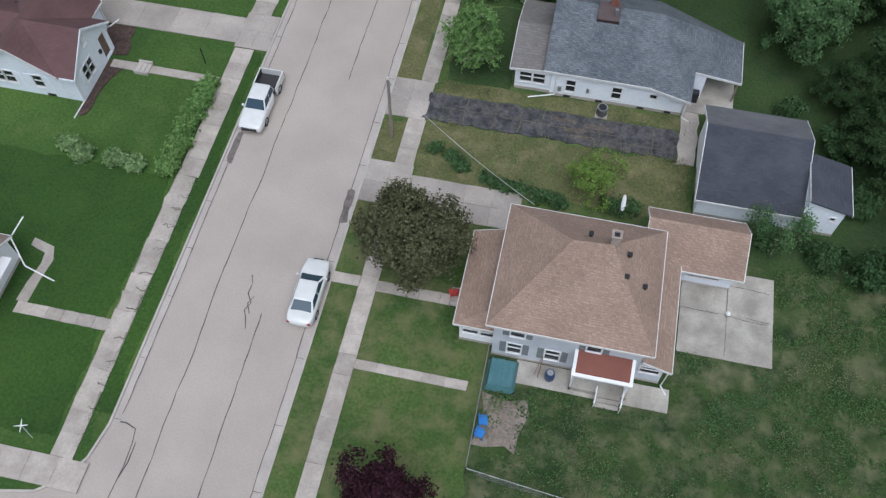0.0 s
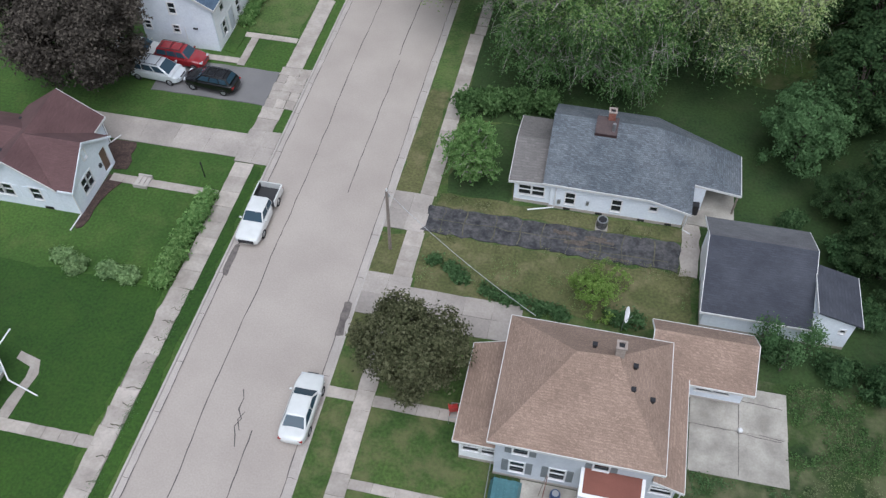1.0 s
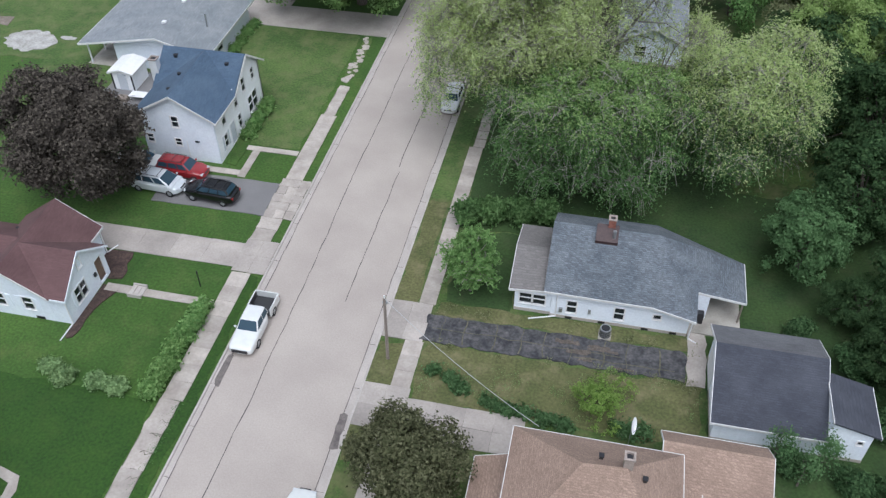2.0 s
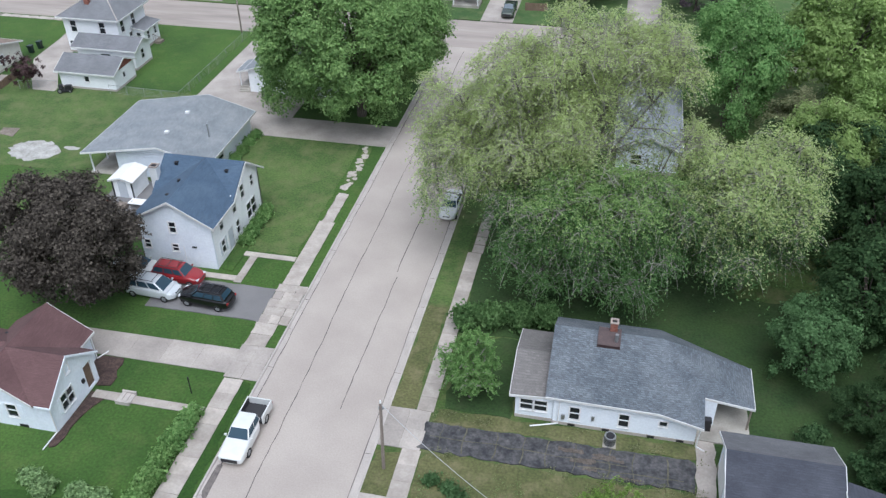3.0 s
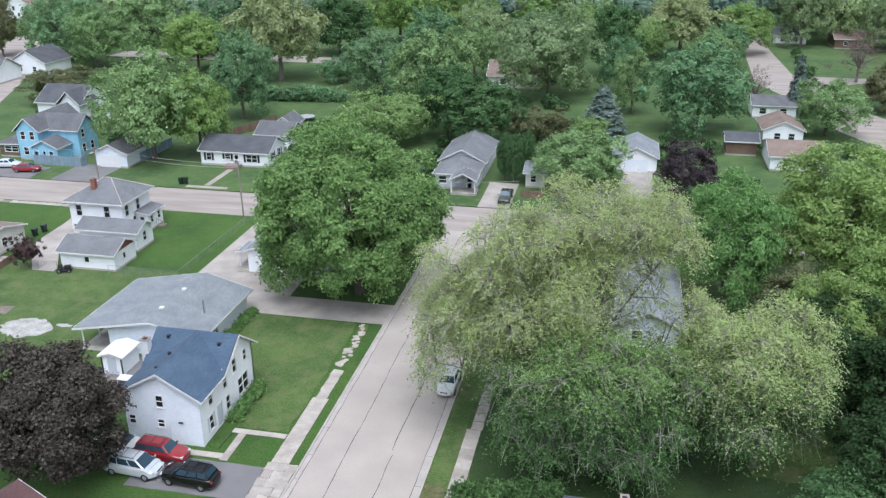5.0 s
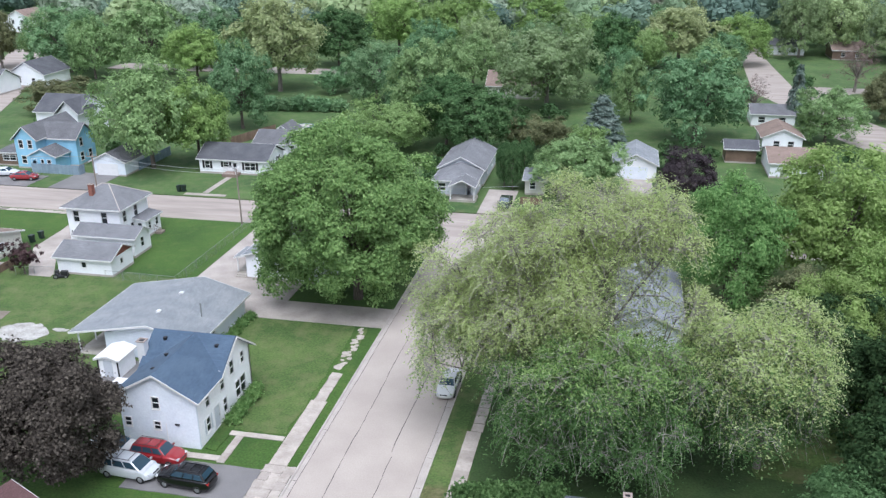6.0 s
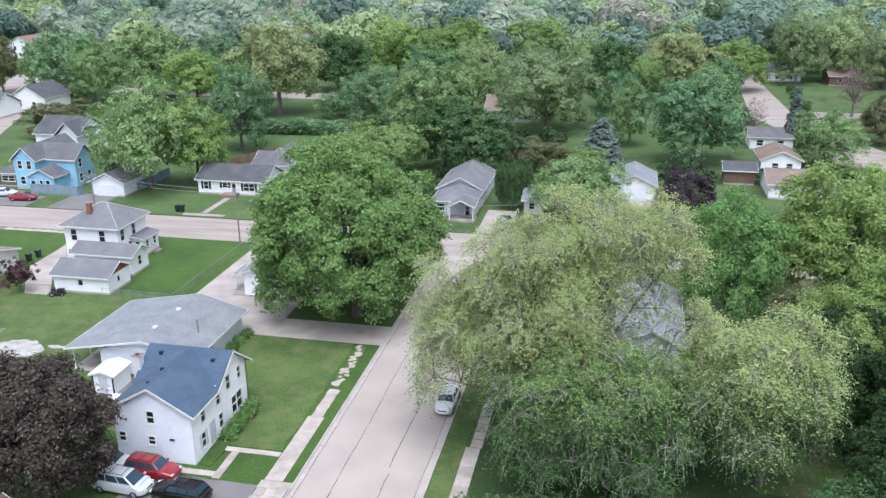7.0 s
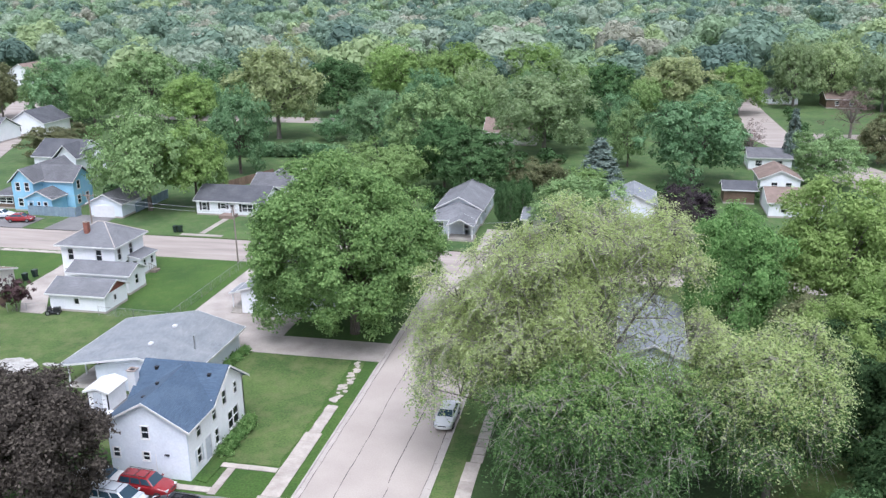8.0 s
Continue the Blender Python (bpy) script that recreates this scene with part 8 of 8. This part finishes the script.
tramp = thing("trampoline", -64.3, 165.3, 0, "round pale trampoline on the back lawn", "trampoline")
bm = bmesh.new()
bmesh.ops.create_cone(bm, cap_ends=True, segments=28, radius1=1.7, radius2=1.7, depth=0.06, matrix=Matrix.Translation((0, 0, 0.85)))
part("mat", bm, SAND, tramp)
bm = bmesh.new()
for i in range(28):
    a, b = 2 * math.pi * i / 28, 2 * math.pi * (i + 1) / 28
    beam(bm, (1.85 * math.cos(a), 1.85 * math.sin(a), 0.85), (1.85 * math.cos(b), 1.85 * math.sin(b), 0.85), 0.08, 5)
part("frame", bm, TARP, tramp)
for i in range(6):
    a = math.pi / 3 * i
    part("leg", beam(bmesh.new(), (1.8 * math.cos(a), 1.8 * math.sin(a), 0), (1.8 * math.cos(a), 1.8 * math.sin(a), 0.85), 0.03, 5), STEEL, tramp)

mower = thing("garden_tractor", -66.6, 85.6, 0, "dark garden tractor parked beside the garage", "tractor", rz=20)
part("bonnet", box(bmesh.new(), 0.1, 0.9, -0.25, 0.25, 0.35, 0.85), DARKMETAL, mower)
part("seat", box(bmesh.new(), -0.55, -0.15, -0.22, 0.22, 0.6, 1.0), BEDLINER, mower)
part("deck", box(bmesh.new(), -0.7, 0.5, -0.45, 0.45, 0.15, 0.35), DARKMETAL, mower)
for px, r in ((-0.5, 0.3), (0.7, 0.22)):
    for sy in (-0.4, 0.4):
        wheel(mower, px, sy, r, 0.2)
table = thing("garden_table", -44.4, 63.0, 0, "white garden table among clutter by the shed", "table")
part("tabletop", box(bmesh.new(), -0.9, 0.9, -0.5, 0.5, 0.70, 0.75), TRIM, table)
for sx in (-0.8, 0.8):
    for sy in (-0.4, 0.4):
        part("leg", beam(bmesh.new(), (sx, sy, 0), (sx, sy, 0.7), 0.03, 4), TRIM, table)
for k, (x, y) in enumerate(((-46.0, 62.6), (-42.6, 62.0), (-43.3, 64.4), (-47.6, 62.4))):
    b = thing("storage_box", x, y, 0, "weathered storage box lying by the shed", "box", rz=20 * k)
    part("body", box(bmesh.new(), -0.5, 0.5, -0.35, 0.35, 0, 0.45), (WOOD, GREYSIDE, TRIM, BRICK)[k], b)
    part("lid", box(bmesh.new(), -0.53, 0.53, -0.38, 0.38, 0.45, 0.52), (WOOD, GREYSIDE, TRIM, BRICK)[k], b)
plate("patio", ragged(-49.0, -41.0, 60.8, 67.8, 0.3), 0.082, 0.1, BLACKTOP, "dark paved yard behind the house")
for k, x in enumerate((-32.9, -32.55, -32.2)):
    b = boxed("step", x - 0.17, x + 0.17, 38.3, 39.4, 0.0, 0.22 - 0.06 * k, KERB)
    tagged(b, "pale concrete step on the front path", "step", kind="structure")
for y in (38.25, 39.35):
    b = boxed("step_cheek", -33.1, -32.0, y, y + 0.12, 0.0, 0.32, KERB)
    tagged(b, "pale concrete cheek wall beside the steps", kind="structure")


# ---- pavements and paths, slab by slab ----
def slabs(x0, x1, y0, y1, nx, ny, material, label, jag=0.03, gap=0.008, z=0.075, name="pavement", loss=0.0, shrink=0.0):
    """A path of separate slabs on a bed, uneven and a little tilted."""
    bed = plate(name, rect(x0 + 0.03, x1 - 0.03, y0 + 0.03, y1 - 0.03), z - 0.014, 0.07, JOINT, label)
    w, d = (x1 - x0) / nx, (y1 - y0) / ny
    kinds = []
    for k in range(4):
        bm = bmesh.new()
        out = [(-w / 2 + gap, -d / 2 + gap), (0, -d / 2 + gap), (w / 2 - gap, -d / 2 + gap), (w / 2 - gap, 0), (w / 2 - gap, d / 2 - gap), (0, d / 2 - gap), (-w / 2 + gap, d / 2 - gap), (-w / 2 + gap, 0)]
        slab(bm, [(px * (1 - random.uniform(0, shrink)) + random.uniform(-jag, jag) * 0.5, py + random.uniform(-jag, jag) * 0.4, random.uniform(-.004, .004)) for px, py in out], 0.05)
        bmesh.ops.recalc_face_normals(bm, faces=bm.faces)
        me = bpy.data.meshes.new("slab")
        bm.to_mesh(me)
        bm.free()
        me.materials.append(material)
        kinds.append(me)
    for i in range(nx):
        for j in range(ny):
            if random.random() < loss:
                continue
            o = new("slab", random.choice(kinds))
            o.parent = bed
            o.matrix_basis = pose(x0 + w * (i + 0.5), y0 + d * (j + 0.5), z + random.uniform(0, 0.012), random.uniform(-.4, .4), random.uniform(-.4, .4), random.uniform(-.8, .8) * (jag > 0.02) + random.choice((0, 180)))
    return bed


def crumbled(x0, x1, y0, y1, count, label):
    """What is left of an old pavement: broken pieces lying apart in the grass."""
    bed = plate("pavement", ragged(x0 + 0.15, x1 - 0.15, y0, y1, 0.2, 0.6), 0.058, 0.07, SIDELAWN, label)
    for k in range(count):
        n, r = random.randint(5, 8), random.uniform(0.25, 0.5)
        ph = random.uniform(0, 6.28)
        pts = [(r * random.uniform(0.65, 1.1) * math.cos(ph + 6.283 * i / n), r * random.uniform(0.6, 1.0) * math.sin(ph + 6.283 * i / n), random.uniform(0, 0.012)) for i in range(n)]
        o = part("slab", slab(bmesh.new(), pts, 0.06), SLAB, bed)
        o.matrix_basis = pose(random.uniform(x0 + 0.2, x1 - 0.2), y0 + (y1 - y0) * (k + random.random()) / count, 0.072 + 0.001 * (k % 9), random.uniform(-2, 2), random.uniform(-2, 2), 0)


random.seed(23)
LW, RW = "cracked pale concrete pavement slabs along the lawn", "pale concrete pavement slabs along the verge"
slabs(-26.4, -24.95, 9.2, 12.2, 1, 2, SLAB, LW)
worn_walk = slabs(-26.45, -24.95, 12.2, 30.0, 1, 13, SLAB, LW, jag=0.20, shrink=0.18)
slabs(-26.35, -24.8, 30.0, 42.4, 1, 8, SLAB, LW)
for k in range(11):
    y = 12.6 + 1.6 * k + random.uniform(-0.4, 0.4)
    w = random.uniform(0.5, 1.2)
    ribbon("crack", [(-24.95 - w * j / 4, y + random.uniform(-0.16, 0.16)) for j in range(5)], random.uniform(0.03, 0.09), 0.094, CRACK, worn_walk)
slabs(-26.4, -24.6, 46.2, 49.0, 1, 2, SLAB, LW, jag=0.15)
slabs(-26.2, -24.65, 54.2, 64.2, 1, 7, SLAB, LW)
slabs(-26.0, -24.85, 64.2, 69.4, 1, 4, SLAB, LW, jag=0.16, shrink=0.15)
crumbled(-26.2, -25.0, 70.2, 79.2, 24, "broken pieces of an old pavement in the grass")
slabs(-11.4, -10.2, -8.0, 30.6, 1, 27, SLAB, RW)
slabs(-11.45, -10.1, 34.2, 38.4, 1, 3, SLAB, RW)
slabs(-11.3, -10.05, 42.1, 62.0, 1, 14, SLAB, RW)
slabs(-11.0, -9.9, 62.0, 96.0, 1, 26, SLAB, RW, jag=0.08, gap=0.07)
slabs(-26.5, -23.8, 42.5, 46.2, 2, 2, DRIVE, "pale concrete driveway apron at the street", z=0.072)
slabs(-43.4, -26.5, 42.9, 45.6, 6, 1, DRIVE, "long pale concrete driveway slabs", name="driveway")
slabs(-26.4, -23.8, 49.0, 54.2, 3, 5, SLAB, "broken concrete slabs at the driveway mouth", jag=0.14)
slabs(-13.25, -10.0, 30.6, 34.2, 2, 2, DRIVE, "wide pale concrete driveway apron", jag=0.01)
slabs(-10.0, -2.0, 30.3, 33.4, 4, 2, DRIVE, "cracked concrete driveway beside the house", name="driveway", jag=0.05)
slabs(-13.25, -10.2, 38.4, 42.1, 2, 2, DRIVE, "pale concrete driveway apron beside the pole", jag=0.03)
slabs(-10.2, -4.5, 23.85, 24.65, 4, 1, SLAB, "concrete front path to the porch", name="path")
slabs(-13.25, -11.4, 23.95, 24.75, 1, 1, SLAB, "single concrete slab across the verge", name="path")
slabs(-10.2, -3.0, 18.3, 18.95, 5, 1, SLAB, "narrow concrete path across the front lawn", name="path")
slabs(-32.9, -26.35, 17.45, 18.3, 6, 1, SLAB, "narrow concrete path to the corner house", name="path", jag=0.06)
slabs(-35.2, -33.1, 38.5, 39.3, 2, 1, SLAB, "concrete front path at the cottage", name="path")
slabs(-32.0, -26.5, 38.5, 39.25, 4, 1, SLAB, "concrete front path across the lawn", name="path")
slabs(-31.2, -26.3, 57.5, 58.15, 4, 1, SLAB, "concrete front path at the white house", name="path")
slabs(-30.5, -29.8, 53.6, 57.5, 1, 3, SLAB, "concrete side path at the white house", name="path")
slabs(-34.6, -30.5, 53.8, 54.5, 3, 1, SLAB, "concrete path along the white house wall", name="path")
slabs(-31.2, -23.9, 7.4, 9.2, 4, 1, SLAB, "concrete corner pavement at the side street", name="pavement")
slabs(-112, -79, 107.5, 108.4, 22, 1, SLAB, "broken pale slabs of an old side-street pavement", jag=0.2, loss=0.35, shrink=0.2)
patio = slabs(9.4, 15.35, 23.7, 30.1, 2, 2, PATIO, "large weathered concrete patio slabs", name="patio", jag=0.03)
ribbon("crack", wander(12.37, 23.9, 30.0, 0.03, 0.4), 0.035, 0.096, DAMP, patio)
for x0, n, y in ((9.6, 7, 26.95), (12.3, 8, 26.8), (12.4, 8, 29.1), (13.6, 5, 26.9)):
    ribbon("crack", [(x0 + 0.38 * k, y - 0.02 * k + random.uniform(-0.04, 0.04)) for k in range(n)], random.uniform(0.03, 0.07), 0.0965 + 0.0004 * n, DAMP, patio)
plate("path", [(-33.1, 18.3), (-32.3, 18.3), (-32.2, 20.2), (-32.0, 21.6), (-32.4, 22.6), (-34.0, 23.0), (-34.0, 22.4), (-32.8, 22.0), (-32.7, 21.2), (-33.0, 19.6)], 0.055, 0.1, SLAB, "curving worn concrete garden path")
